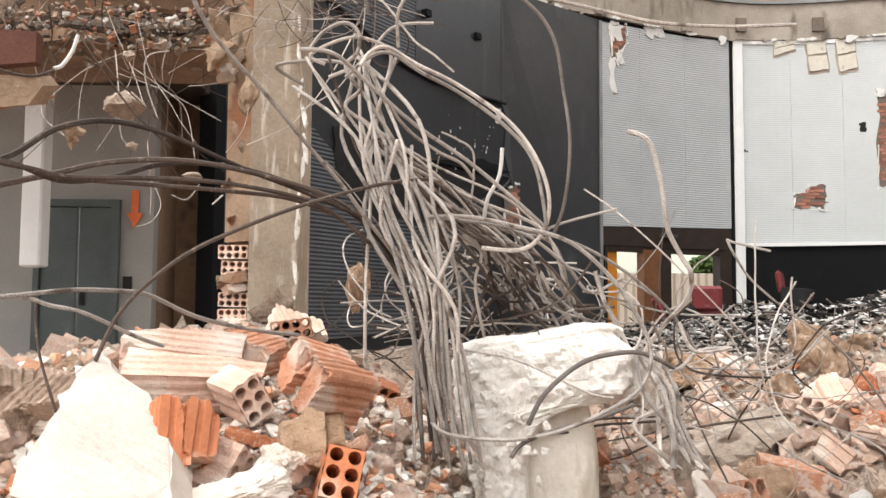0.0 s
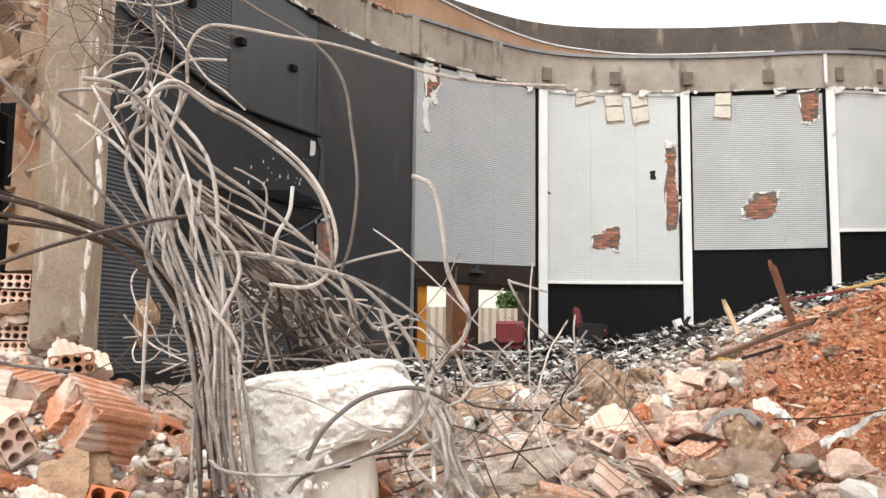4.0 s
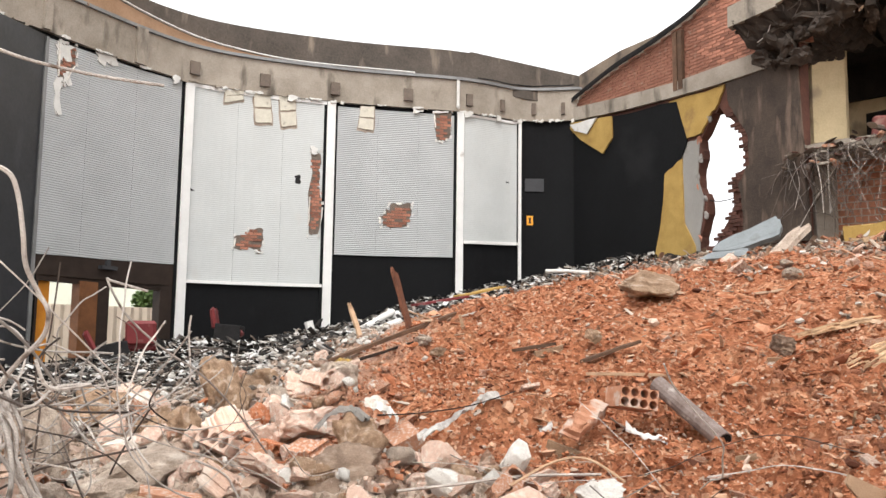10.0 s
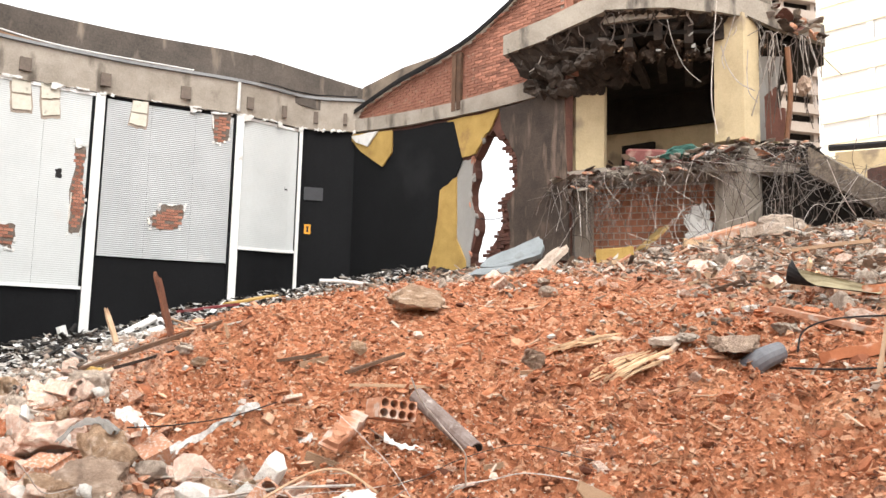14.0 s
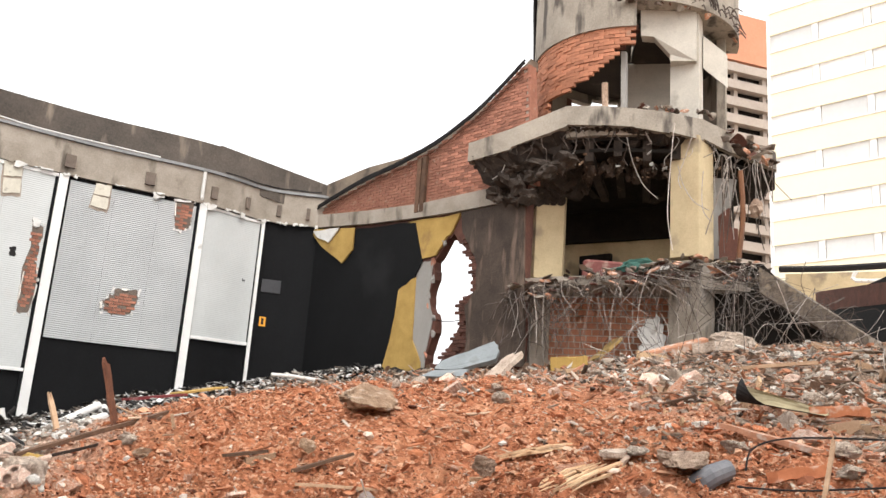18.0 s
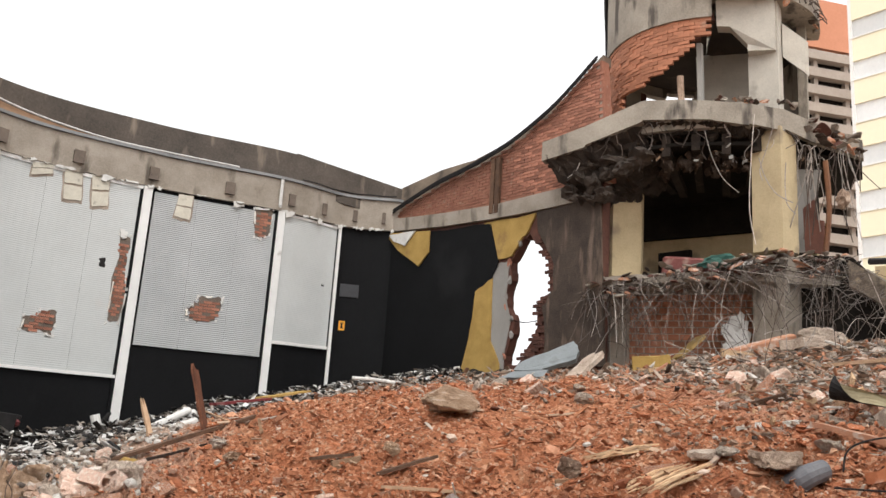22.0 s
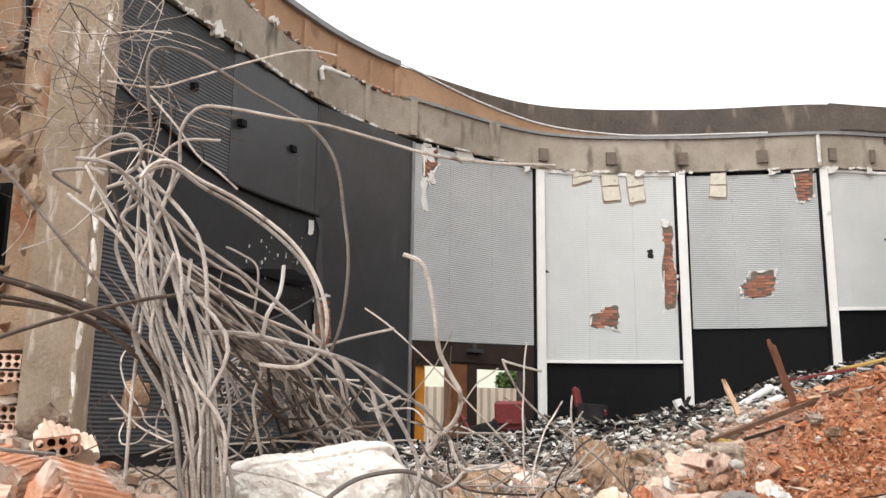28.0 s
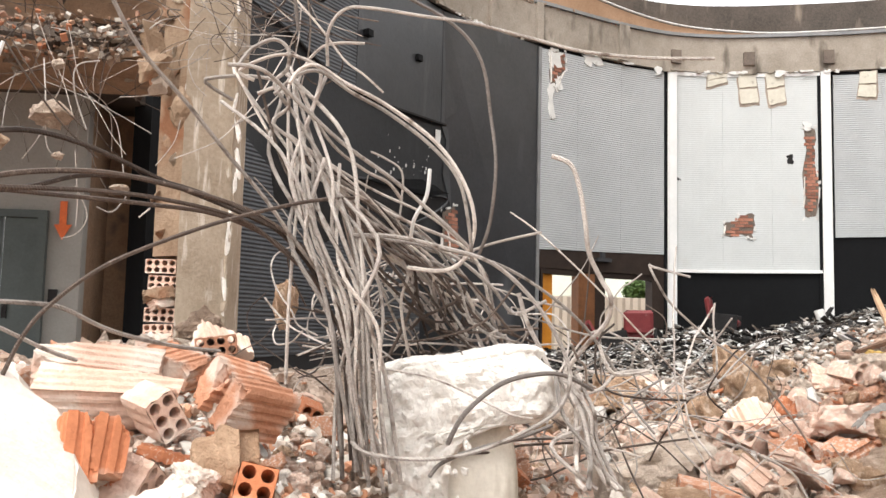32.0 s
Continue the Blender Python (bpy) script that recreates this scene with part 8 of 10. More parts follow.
loops(10, (3.86, 3.96, 0.84), (4.71, 2.73, 0.75), 0, 0, 0.22, 0.005, 8)
tangle = empty("wire_tangle", (14.35, 4.68, 3.54), "bent reinforcement wire strewn before the tower", "steel wire")
loops(34, (13.97, 7.82, 3.53), (13.76, 4.83, 3.21), 0, 0, 0.24, 0.007, 15)
loops(46, (15.16, 5.37, 4.05), (13.53, 1.92, 3.23), 0, 0, 0.28, 0.007, 16)
# thick foreground sheaf leaning beside the stump
for k in range(9):
    a = Vector((0.71, 2.93, 1.36)).lerp(Vector((0.83, 3.01, 1.37)), rnd.random())
    b = Vector((0.75, 2.72, 1.03)).lerp(Vector((0.94, 2.88, 1.00)), rnd.random())
    bar([a, a.lerp(b, 0.35) + wob(0.025), a.lerp(b, 0.7) + wob(0.03), b], rnd.uniform(0.009, 0.013))

# hanging lumps and bars before the torn ceiling
hang = empty("hanging_debris", (-1.65, 4.93, 2.62), "concrete lumps dangling on bent bars from the torn slab", "hanging debris")
for (p, s, m) in (((-1.67, 4.93, 2.62), (0.12, 0.09, 0.10), M_BOULDERGREY), ((-1.89, 4.84, 2.44), (0.09, 0.08, 0.08), M_PLASTERTAN), ((-1.61, 4.94, 2.41), (0.04, 0.03, 0.03), M_BOULDERGREY), ((-1.77, 5.31, 3.03), (0.05, 0.05, 0.04), M_BOULDERGREY), ((-1.59, 5.37, 3.11), (0.09, 0.05, 0.03), M_BOULDERGREY), ((-1.25, 4.84, 2.23), (0.06, 0.03, 0.03), M_BOULDERGREY), ((-1.20, 5.16, 2.98), (0.14, 0.05, 0.13), M_PLASTERTAN), ((-1.15, 5.23, 2.90), (0.09, 0.06, 0.07), M_BOULDERGREY), ((-1.08, 5.49, 2.83), (0.08, 0.06, 0.13), M_PLASTERTAN)):
    part("lump", moved(rock(int(p[0] * 100), *s, 0.55, 10, 3), Matrix.Translation(p)), m, hang)
for pts, rad, m in (([(-1.84, 5.29, 3.05), (-1.72, 5.01, 2.77), (-1.67, 4.92, 2.49), (-1.64, 4.93, 2.42), (-1.61, 4.95, 2.41)], 0.008, M_STEEL), ([(-1.49, 5.19, 3.02), (-1.59, 5.16, 2.99), (-1.62, 5.15, 2.92), (-1.60, 5.16, 2.78), (-1.54, 5.18, 2.61)], 0.010, M_STEEL), ([(-1.74, 4.47, 2.89), (-1.64, 4.51, 2.73), (-1.51, 4.66, 2.53), (-1.36, 4.81, 2.38)], 0.012, M_RUST), ([(-1.75, 4.58, 2.93), (-1.62, 4.63, 2.73), (-1.42, 4.79, 2.52)], 0.010, M_RUST), ([(-1.60, 4.10, 2.77), (-1.62, 4.09, 2.69), (-1.66, 4.08, 2.62), (-1.69, 4.06, 2.60)], 0.02, M_PVC), ([(-1.84, 3.77, 2.53), (-1.76, 3.81, 2.51), (-1.68, 3.85, 2.51), (-1.65, 3.97, 2.57)], 0.012, M_RUST), ([(-1.90, 3.86, 2.35), (-1.76, 3.92, 2.40), (-1.64, 3.97, 2.45)], 0.009, M_CLAY), ([(-1.24, 4.43, 2.07), (-1.17, 4.45, 2.05), (-1.11, 4.46, 2.13)], 0.008, M_STEEL), ([(-1.05, 4.48, 2.03), (-1.00, 4.49, 2.08)], 0.008, M_STEEL), ([(-1.97, 5.24, 2.96), (-2.01, 5.23, 2.79), (-1.95, 5.04, 2.56)], 0.006, M_STEEL), ([(-1.73, 5.22, 2.94), (-1.51, 5.29, 2.79), (-1.41, 5.32, 2.68), (-1.33, 5.23, 2.36)], 0.006, M_STEEL), ([(-1.76, 5.74, 2.37), (-1.68, 5.76, 2.19), (-1.73, 5.75, 2.07), (-1.82, 5.72, 2.03)], 0.006, M_STEEL), ([(-1.77, 5.73, 2.59), (-1.74, 5.74, 2.29), (-1.74, 5.74, 2.11)], 0.006, M_STEEL), ([(-1.00, 5.10, 2.67), (-1.03, 5.10, 2.54), (-1.12, 5.08, 2.40)], 0.006, M_STEEL), ([(-1.82, 5.30, 2.91), (-1.51, 5.18, 2.78), (-1.15, 5.07, 2.58)], 0.006, M_STEEL)):
    bar(pts, rad * 0.7, m, hang)
tagged(part("hanging_slab_scrap", extrude([(-1.88, 3.76, 2.49), (-1.68, 3.85, 2.51), (-1.65, 3.86, 2.47), (-1.70, 3.84, 2.38), (-1.88, 3.76, 2.34)], (0.02, 0.12, 0.03)), M_PLASTERTAN), "orange-brown plaster scrap hanging from the torn slab", "plaster")
tagged(part("red_door_scrap", extrude([(-2.79, 5.54, 3.25), (-2.48, 5.68, 3.28), (-2.48, 5.68, 3.08), (-2.78, 5.54, 3.01)], (0, 0.1, 0)), M_BRICKDARK), "dark red timber scrap under the torn slab", "wall remnant")

# ---- loose rubble: pieces in the foreground ----
def drop(x, y, sink=0.0):
    return Vector((x, y, top(x, y) - sink))


def turned(p, rx, ry, rz, s=(1, 1, 1)):
    return Matrix.Translation(p) @ Euler((radians(rx), radians(ry), radians(rz))).to_matrix().to_4x4() @ Matrix.Diagonal((*s, 1))


def slab_piece(outline, push, mat, label, seed, bump_=0.012):
    """A broken flat slab from its outline, with a chipped rim."""
    rn = random.Random(seed)
    pts = []
    o = [Vector(p) for p in outline]
    for a, b in zip(o, o[1:] + o[:1]):
        for k in range(4):
            j = Vector((rn.gauss(0, bump_), rn.gauss(0, bump_ * 0.5), rn.gauss(0, bump_))) if k else Vector((0, 0, 0))
            pts.append(a.lerp(b, k / 4) + j)
    return tagged(part("broken_slab", extrude(pts, push), mat), label, "broken slab")


slab_piece([(-0.82, 2.31, 1.39), (-0.72, 2.25, 1.32), (-0.64, 2.18, 1.27), (-0.58, 2.08, 1.23), (-0.53, 1.95, 1.18), (-0.47, 1.72, 1.12), (-0.57, 1.52, 1.16), (-0.66, 1.48, 1.20), (-0.77, 1.90, 1.27), (-0.79, 2.05, 1.32)], (0.02, 0.1, -0.07), M_SLABWHITE, "large chalk-white broken wall slab propped on bricks", 1, 0.006)
tagged(part("plaster_wedge", moved(lumpy_box((0.24, 0.11, 0.07), 12, 18, 0.012, 22), turned((-0.41, 2.02, 1.09), 12, -18, 20)), M_SLABWHITE), "white plaster wedge lying among the bricks", "plaster")
tagged(part("plaster_wedge", moved(lumpy_box((0.12, 0.09, 0.06), 13, 14, 0.012, 22), turned((-0.33, 2.2, 1.13), 20, 10, 70)), M_SLABWHITE), "small white plaster lump among the bricks", "plaster")
tagged(part("brown_brick", moved(broken_block(0.085, 0.15, 0.04, 0.2, 33, 3, 12), turned((-0.27, 2.28, 1.17), 62, 0, 14)), M_SANDSTONE), "flat brown masonry fragment on the rubble", "brick")


def clay_block(m, nx, nz, w, h, length, mat, label):
    ob = tagged(part("hollow_brick", hollow_block(nx, nz, w, h, length), mat), label, "brick", "hollow bricks in the rubble")
    ob.matrix_basis = m
    return ob


def ribbed_mass(m, w, d, h, ribs, mat, label, seed):
    lump = empty("ribbed_masonry", (0, 0, 0), label, "broken masonry", "ribbed clay masonry lumps")
    half = w / 2
    part("clay_block", moved(broken_block(half * 1.02, d, h, w / ribs, seed, 3, 20), pose(-half / 2, 0, 0, 0, 2, 2)), mat, lump)
    part("clay_block", moved(broken_block(half * 1.02, d * 0.9, h * 0.95, w / ribs, seed + 10, 4, 20), pose(half / 2, 0.02, 0.004, 2, -2, -3)), mat, lump)
    part("mortar_bed", moved(lumpy_box((w * 0.8, d * 0.75, h * 0.5), seed, 8, 0.012, 20), pose(0, 0.01, -h * 0.42)), M_MORTARPALE, lump, "pale mortar bed")
    lump.matrix_world = m
    return lump


ribbed_mass(turned((-0.70, 2.76, 1.32), 4, -28, 100), 0.28, 0.40, 0.12, 8, M_PINK, "fallen lump of ribbed clay blockwork", 1)
ribbed_mass(turned((-0.29, 2.74, 1.29), 14, -30, 128), 0.2, 0.22, 0.15, 6, M_CLAY, "tilted lump of ribbed orange clay blocks", 2)
ribbed_mass(turned((-0.55, 2.10, 1.20), 58, 14, 30), 0.13, 0.16, 0.09, 4, M_CLAYRED, "freshly broken orange hollow block", 3)
ribbed_mass(turned((-1.06, 2.56, 1.22), 30, -10, -20), 0.24, 0.16, 0.1, 6, M_BOULDER, "dusty brown ribbed block lump on the pile", 4)
ribbed_mass(turned((-1.22, 2.75, 1.24), 20, 15, 30), 0.2, 0.16, 0.11, 6, M_BOULDER, "brown broken block lump on the pile", 14)
ribbed_mass(turned((-0.90, 3.08, 1.35), 25, 20, 40), 0.15, 0.12, 0.08, 4, M_CLAY, "ribbed clay lump on the pile's crest", 5)
ribbed_mass(turned((-0.62, 4.56, 1.40), 25, 20, 30), 0.26, 0.2, 0.12, 6, M_PINK, "ribbed masonry lump before the column", 6)
ribbed_mass(turned((-0.61, 3.34, 1.35), 10, 20, -30), 0.2, 0.16, 0.1, 6, M_CLAY, "small ribbed clay lump", 7)
ribbed_mass(turned((3.09, 6.54, 0.88), 42, 8, 12), 0.42, 0.26, 0.2, 8, M_PINK, "ribbed clay masonry lump among boulders", 8)
ribbed_mass(turned((2.45, 5.2, 0.66), 35, 20, 50), 0.26, 0.2, 0.14, 4, M_PINK, "square pink masonry lump among boulders", 9)
clay_block(turned((-0.46, 2.51, 1.25), 8, -34, 34), 2, 3, 0.085, 0.125, 0.16, M_PINK, "hollow brick showing six round holes")
clay_block(turned((-0.18, 2.13, 1.12), -24, 14, 8), 2, 3, 0.09, 0.125, 0.17, M_CLAYRED, "orange hollow brick with its holes open")
clay_block(turned((-0.61, 4.26, 1.41), 0, -8, 10), 4, 2, 0.19, 0.09, 0.2, M_CLAY, "hollow brick with square holes near the column")
clay_block(turned((5.36, 4.36, 1.19), -6, 8, -25), 4, 2, 0.30, 0.15, 0.3, M_CLAY, "dusty red hollow block in the red earth")
clay_block(turned((-0.43, 2.16, 1.11), 20, 30, 80), 2, 3, 0.09, 0.12, 0.16, M_PINK, "broken pink hollow brick")

# pieces scattered over the heap, each an object on a shared mesh
rnd = random.Random(23)
kinds = []
for k in range(8):
    kinds.append((mesh_of("brick_chunk" if k % 2 else "clay_lump", *rock(500 + k, 1, 0.7 + 0.3 * (k % 2), 0.55, 0.35, 9, 2), M_PINK if k % 3 else M_CLAY), *(("brick_chunk", "broken pink clay chunk on the rubble heap", "brick chunk", "clay chunks") if k % 2 else ("clay_lump", "rough dusty clay lump on the rubble heap", "clay lump", "clay lumps"))))
for k in range(5):
    kinds.append((mesh_of("concrete_lump", *rock(540 + k, 1, 0.8, 0.7, 0.4, 6, 2), M_BOULDERGREY if k % 2 else M_PINK), "concrete_lump", "dusty broken concrete lump on the heap", "concrete lump", "concrete lumps"))
for k in range(4):
    kinds.append((mesh_of("clay_shard", *broken_block(2.0, 1.3, 0.32, 0.36, 430 + k, 5, 12), (M_PINK, M_CLAY, M_CLAYRED, M_PINK)[k]), "clay_shard", "flat shard of orange clay block", "clay shard", "clay shards"))
for k in range(3):
    kinds.append((mesh_of("plaster_flake", *rock(560 + k, 1, 0.7, 0.16, 0.2, 6, 2), M_SLABWHITE), "plaster_flake", "pale broken plaster flake on the heap", "plaster", "plaster flakes"))
for k in range(4):
    kinds.append((mesh_of("pale_lump", *rock(580 + k, 1, 0.8, 0.7, 0.4, 7, 2), M_CONC_LIGHT if k % 2 else M_SANDSTONE), "pale_lump", "pale dusty masonry lump in the rubble", "masonry lump", "pale masonry lumps"))

for k, (nx, nz, w, h) in enumerate(((2, 2, 1.3, 1.3), (3, 1, 1.6, 0.6), (2, 1, 1.3, 0.7))):
    kinds.append((mesh_of("hollow_fragment", *moved(hollow_block(nx, nz, w, h, 1.5, 0.11), pose(0, -0.7, 0)), (M_CLAY, M_PINK, M_CLAYRED)[k]), "hollow_fragment", "broken end of a hollow clay brick", "brick", "hollow brick ends"))
for k in range(3):
    kinds.append((mesh_of("brick_half", *broken_block(1.9, 1.2, 0.8, 0.4, 450 + k, 4, 14), (M_PINK, M_CLAY, M_SANDSTONE)[k]), "brick_half", "half of a ribbed clay brick, dusty", "brick", "half bricks"))


def strew(n, xr, yr, s0, s1, ok=None, pick=None, sink=0.25):
    made = 0
    while made < n:
        x, y = rnd.uniform(*xr), rnd.uniform(*yr)
        if (ok and not ok(x, y)) or math.hypot(x, y) < 1.55:
            continue
        me, name, label, cat, grp = kinds[pick() if pick else rnd.randrange(len(kinds))]
        s = s0 + (s1 - s0) * rnd.random() ** 2.2
        ob = tagged(part(name, me, None), label, cat, grp)
        ob.matrix_basis = turned(drop(x, y, -s * 0.3), rnd.uniform(-40, 40), rnd.uniform(-40, 40), rnd.uniform(0, 360), (s, s * rnd.uniform(0.7, 1.2), s * rnd.uniform(0.7, 1.2)))
        made += 1


strew(420, (-2.6, 0.9), (1.55, 4.4), 0.025, 0.10)
strew(150, (-0.95, 0.35), (1.75, 2.9), 0.03, 0.075, None, lambda: rnd.choice((8, 9, 10, 11, 12, 13, 14, 15, 16, 17, 18, 19)))
strew(110, (-2.4, 0.1), (1.9, 3.9), 0.05, 0.12, lambda x, y: math.hypot(x - 0.1, y - 3.0) > 0.35, lambda: rnd.choice((13, 14, 15, 16, 24, 25, 26, 27, 28, 29, 27, 28)))
strew(150, (-0.75, -0.05), (2.3, 3.3), 0.03, 0.075, None, lambda: rnd.choice((1, 2, 4, 5, 7, 13, 16, 17, 18, 27)))
strew(60, (-4.5, 0.5), (4.0, 7.5), 0.04, 0.16)
strew(360, (0.9, 4.8), (3.0, 8.2), 0.05, 0.20, lambda x, y: y > 2.2 + 0.5 * x * 0.6 and redness(x, y) < 0.75)
strew(95, (0.9, 4.4), (3.2, 7.6), 0.09, 0.24, lambda x, y: y > 2.2 + 0.3 * x and redness(x, y) < 0.5, lambda: rnd.choice((20, 21, 22, 23, 8, 10, 12, 1, 2, 14, 18)))
strew(90, (3.4, 9), (2.2, 8), 0.02, 0.09, lambda x, y: redness(x, y) > 0.3, lambda: rnd.choice((0, 3, 6, 13, 14, 15, 16, 13, 15)))
strew(80, (8.5, 14.5), (1.2, 8), 0.03, 0.10, lambda x, y: redness(x, y) > 0.1, lambda: rnd.choice((0, 3, 6, 13, 14, 15, 16, 13, 14, 15, 16, 17)))
strew(60, (9, 16), (2.0, 11), 0.06, 0.2, lambda x, y: math.hypot(x, y) < 17, lambda: rnd.choice((8, 9, 10, 11, 12, 1, 2, 13)))


def craggy(seed):
    """A rock with finer crags."""
    v, f = rock(seed, 1, 1, 1, 0.4, 9, 4)
    off = Vector((seed, 0, 0))
    return [p + p.normalized() * (0.09 * noise.noise(p * 5 + off) + 0.05 * noise.noise(p * 13 + off)) for p in v], f


def boulder(p, s, yaw, mat, label, seed, name="boulder"):
    ob = tagged(part(name, craggy(seed), mat), label, "boulder", "large lumps on the heap")
    ob.matrix_basis = turned((p[0], p[1], max(p[2], top(p[0], p[1]) + 0.35 * s[2])), 8, -6, yaw, s)
    return ob


for k, (mat, x, y, half, high, label) in enumerate((
    (M_SANDSTONE, 3.5, 7.89, 0.194, 0.166, "buff boulder at the edge of the litter"),
    (M_SANDSTONE, 3.75, 7.75, 0.137, 0.109, "buff stone at the edge of the litter"),
    (M_PINK, 3.85, 7.03, 0.154, 0.108, "square pink masonry lump in rubble"),
    (M_BOULDERGREY, 4.16, 6.95, 0.193, 0.128, "pale grey stone beside bent sheet metal"),
    (M_SANDSTONE, 2.75, 7.06, 0.184, 0.152, "buff rounded masonry lump in rubble"),
    (M_PINK, 2.86, 7.88, 0.135, 0.097, "pink clay lump by the litter"),
    (M_SLABWHITE, 2.66, 7.85, 0.14, 0.124, "white plaster lump in the rubble"),
    (M_SANDSTONE, 2.3, 7.6, 0.215, 0.137, "orange-brown stone beyond the stump"),
    (M_PINK, 2.93, 8.7, 0.165, 0.102, "pink lump at the edge of the litter"),
    (M_BOULDERGREY, 2.09, 5.95, 0.357, 0.172, "long grey broken concrete lump"),
    (M_SANDSTONE, 2.6, 5.8, 0.116, 0.087, "small buff stone in the rubble"),
    (M_PINK, 3.55, 6.3, 0.241, 0.147, "pale pink masonry lump beside a metal sheet"),
    (M_SANDSTONE, 3.73, 5.76, 0.163, 0.115, "buff angular stone in the rubble"),
    (M_BOULDER, 3.25, 5.19, 0.268, 0.155, "big brown-grey boulder in the rubble"),
    (M_PINK, 2.96, 5.71, 0.188, 0.092, "flat pink clay lump in the rubble"),
    (M_BOULDERGREY, 1.74, 6.4, 0.131, 0.153, "grey broken concrete end by the stump"),
    (M_BOULDERGREY, 1.86, 7.4, 0.162, 0.183, "grey dusty lump beyond the stump"),
    (M_BOULDER, 2.2, 8.6, 0.221, 0.124, "brown-grey lump in the tangle"),
    (M_CLAYRED, 3.33, 6.63, 0.1, 0.096, "orange clay lump in the rubble"),
    (M_CLAYRED, 3.5, 6.35, 0.102, 0.097, "orange clay lump in the rubble"),
    (M_PINK, 2.76, 6.53, 0.096, 0.073, "pink clay lump in the rubble"),
    (M_SLABWHITE, 2.35, 6.95, 0.241, 0.075, "yellowed plaster slab in the rubble"),
    (M_SANDSTONE, 2.7, 9.1, 0.187, 0.125, "buff lump in the tangle"),
    (M_PINK, 2.55, 6.76, 0.117, 0.08, "pink clay lump in the rubble"),
    (M_SANDSTONE, 3.49, 7.35, 0.118, 0.089, "buff stone in the rubble"),
    (M_PINK, 3.27, 6.28, 0.103, 0.082, "pink clay lump in the rubble"),
    (M_CONC_LIGHT, 2.31, 6.06, 0.084, 0.063, "pale concrete lump in the rubble"),
    (M_SLABWHITE, 4.25, 6.3, 0.1, 0.06, "white plaster scrap by the sheet"),
    (M_CONC_LIGHT, 4.36, 3.82, 0.16, 0.09, "pale concrete lump in the red earth"),
    (M_BOULDERGREY, 1.1, 3.85, 0.13, 0.1, "grey concrete lump by the stump"),
    (M_SANDSTONE, 1.3, 4.5, 0.09, 0.085, "orange-brown stone by the stump"),
    )):
    boulder((x, y, heap(x, y) + high * 0.8), (half * 1.5, half * 1.3, high * (1.9 if half < 0.2 else 1.5)), 37 * k % 180 - 90 if half < 0.2 else 10 * (k % 3) - 10, mat, label, 601 + k)
boulder((7.75, 6.45, top(7.75, 6.45) + 0.06), (0.55, 0.4, 0.22), 25, M_SANDSTONE, "buff angular rock on the red mound", 710)
boulder((5.42, 6.98, 1.51), (0.15, 0.1, 0.06), 0, M_SANDSTONE, "smooth yellowish stone on the mound", 711)
boulder((5.41, 7.36, 1.57), (0.12, 0.1, 0.07), 0, M_BOULDERGREY, "grey stone on the mound", 712)
boulder((6.33, 5.81, 1.67), (0.10, 0.09, 0.08), 0, M_SANDSTONE, "yellowish stone on the mound", 713)
boulder((-0.87, 5.33, 1.48), (0.16, 0.14, 0.13), 20, M_BOULDER, "round brown lump at the column's foot", 616)
boulder((-0.93, 5.12, 1.34), (0.14, 0.12, 0.09), 20, M_BOULDERGREY, "grey lump at the column's foot", 617)
boulder((6.83, 4.14, 1.61), (0.16, 0.15, 0.11), 0, M_BOULDER, "dark clod on the red mound", 618)
boulder((-0.30, 4.38, 1.61), (0.06, 0.06, 0.15), 20, M_SANDSTONE, "upright torn plaster lump in the tangle", 619)

rnd = random.Random(71)
clod_meshes = [mesh_of("earth_clod", *craggy(660 + k), M_CLODEARTH) for k in range(4)]
for x0, y0, spread, count in ((6.12, 2.88, 0.4, 22), (7.40, 2.88, 0.3, 12), (7.0, 4.05, 0.22, 16)):
    for k in range(count):
        x, y, s = x0 + rnd.gauss(0, spread), y0 + rnd.gauss(0, spread), rnd.uniform(0.03, 0.085)
        ob = tagged(part("earth_clod", clod_meshes[k % 4], None), "dark damp clod of red earth", "clod", "dark earth clods")
        ob.matrix_basis = turned(drop(x, y, s * 0.1), rnd.uniform(-40, 40), rnd.uniform(-40, 40), rnd.uniform(0, 360), (s * 1.5, s * 1.1, s * 0.7))

# ---- broken pieces below the tower ----
rnd = random.Random(95)
debris = [(mesh_of("concrete_chunk", *broken_block(1.9, 1.4, 0.7, 3, 470 + k, 5, 12), (M_BOULDERGREY, M_CONC_LIGHT, M_BOULDER)[k]), "concrete_chunk", "dusty grey concrete chunk below the tower", "concrete chunk", "concrete chunks") for k in range(3)]
debris += [(mesh_of("broken_slab", *broken_block(2.2, 1.5, 0.24, 3, 480 + k, 5, 12), (M_BOULDERGREY, M_SLABWHITE, M_SHEETGREY)[k]), "broken_slab", "flat broken slab lying in grey rubble", "broken slab", "flat slabs in the rubble") for k in range(3)]
debris += [(mesh_of("timber_offcut", *broken_block(3.4, 0.5, 0.2, 9, 490 + k, 3, 12), (M_TIMBERPALE, M_WOOD, M_SPLINTER, M_CLAY)[k]), "timber_offcut", "broken timber offcut in the rubble", "timber", "timber offcuts") for k in range(4)]
debris += [(mesh_of("red_brick", *broken_block(1.6, 0.9, 0.6, 0.5, 497 + k, 3, 12), (M_CLAYRED, M_CLAY)[k]), "red_brick", "broken red brick in the grey rubble", "brick", "red bricks below the tower") for k in range(2)]
debris += [(mesh_of("red_shard", *broken_block(2.0, 1.2, 0.3, 0.5, 507 + k, 5, 12), (M_CLAYRED, M_CLAYRED, M_CLAY)[k]), "red_shard", "orange clay shard lying on red earth", "clay shard", "orange shards on the mound") for k in range(3)]


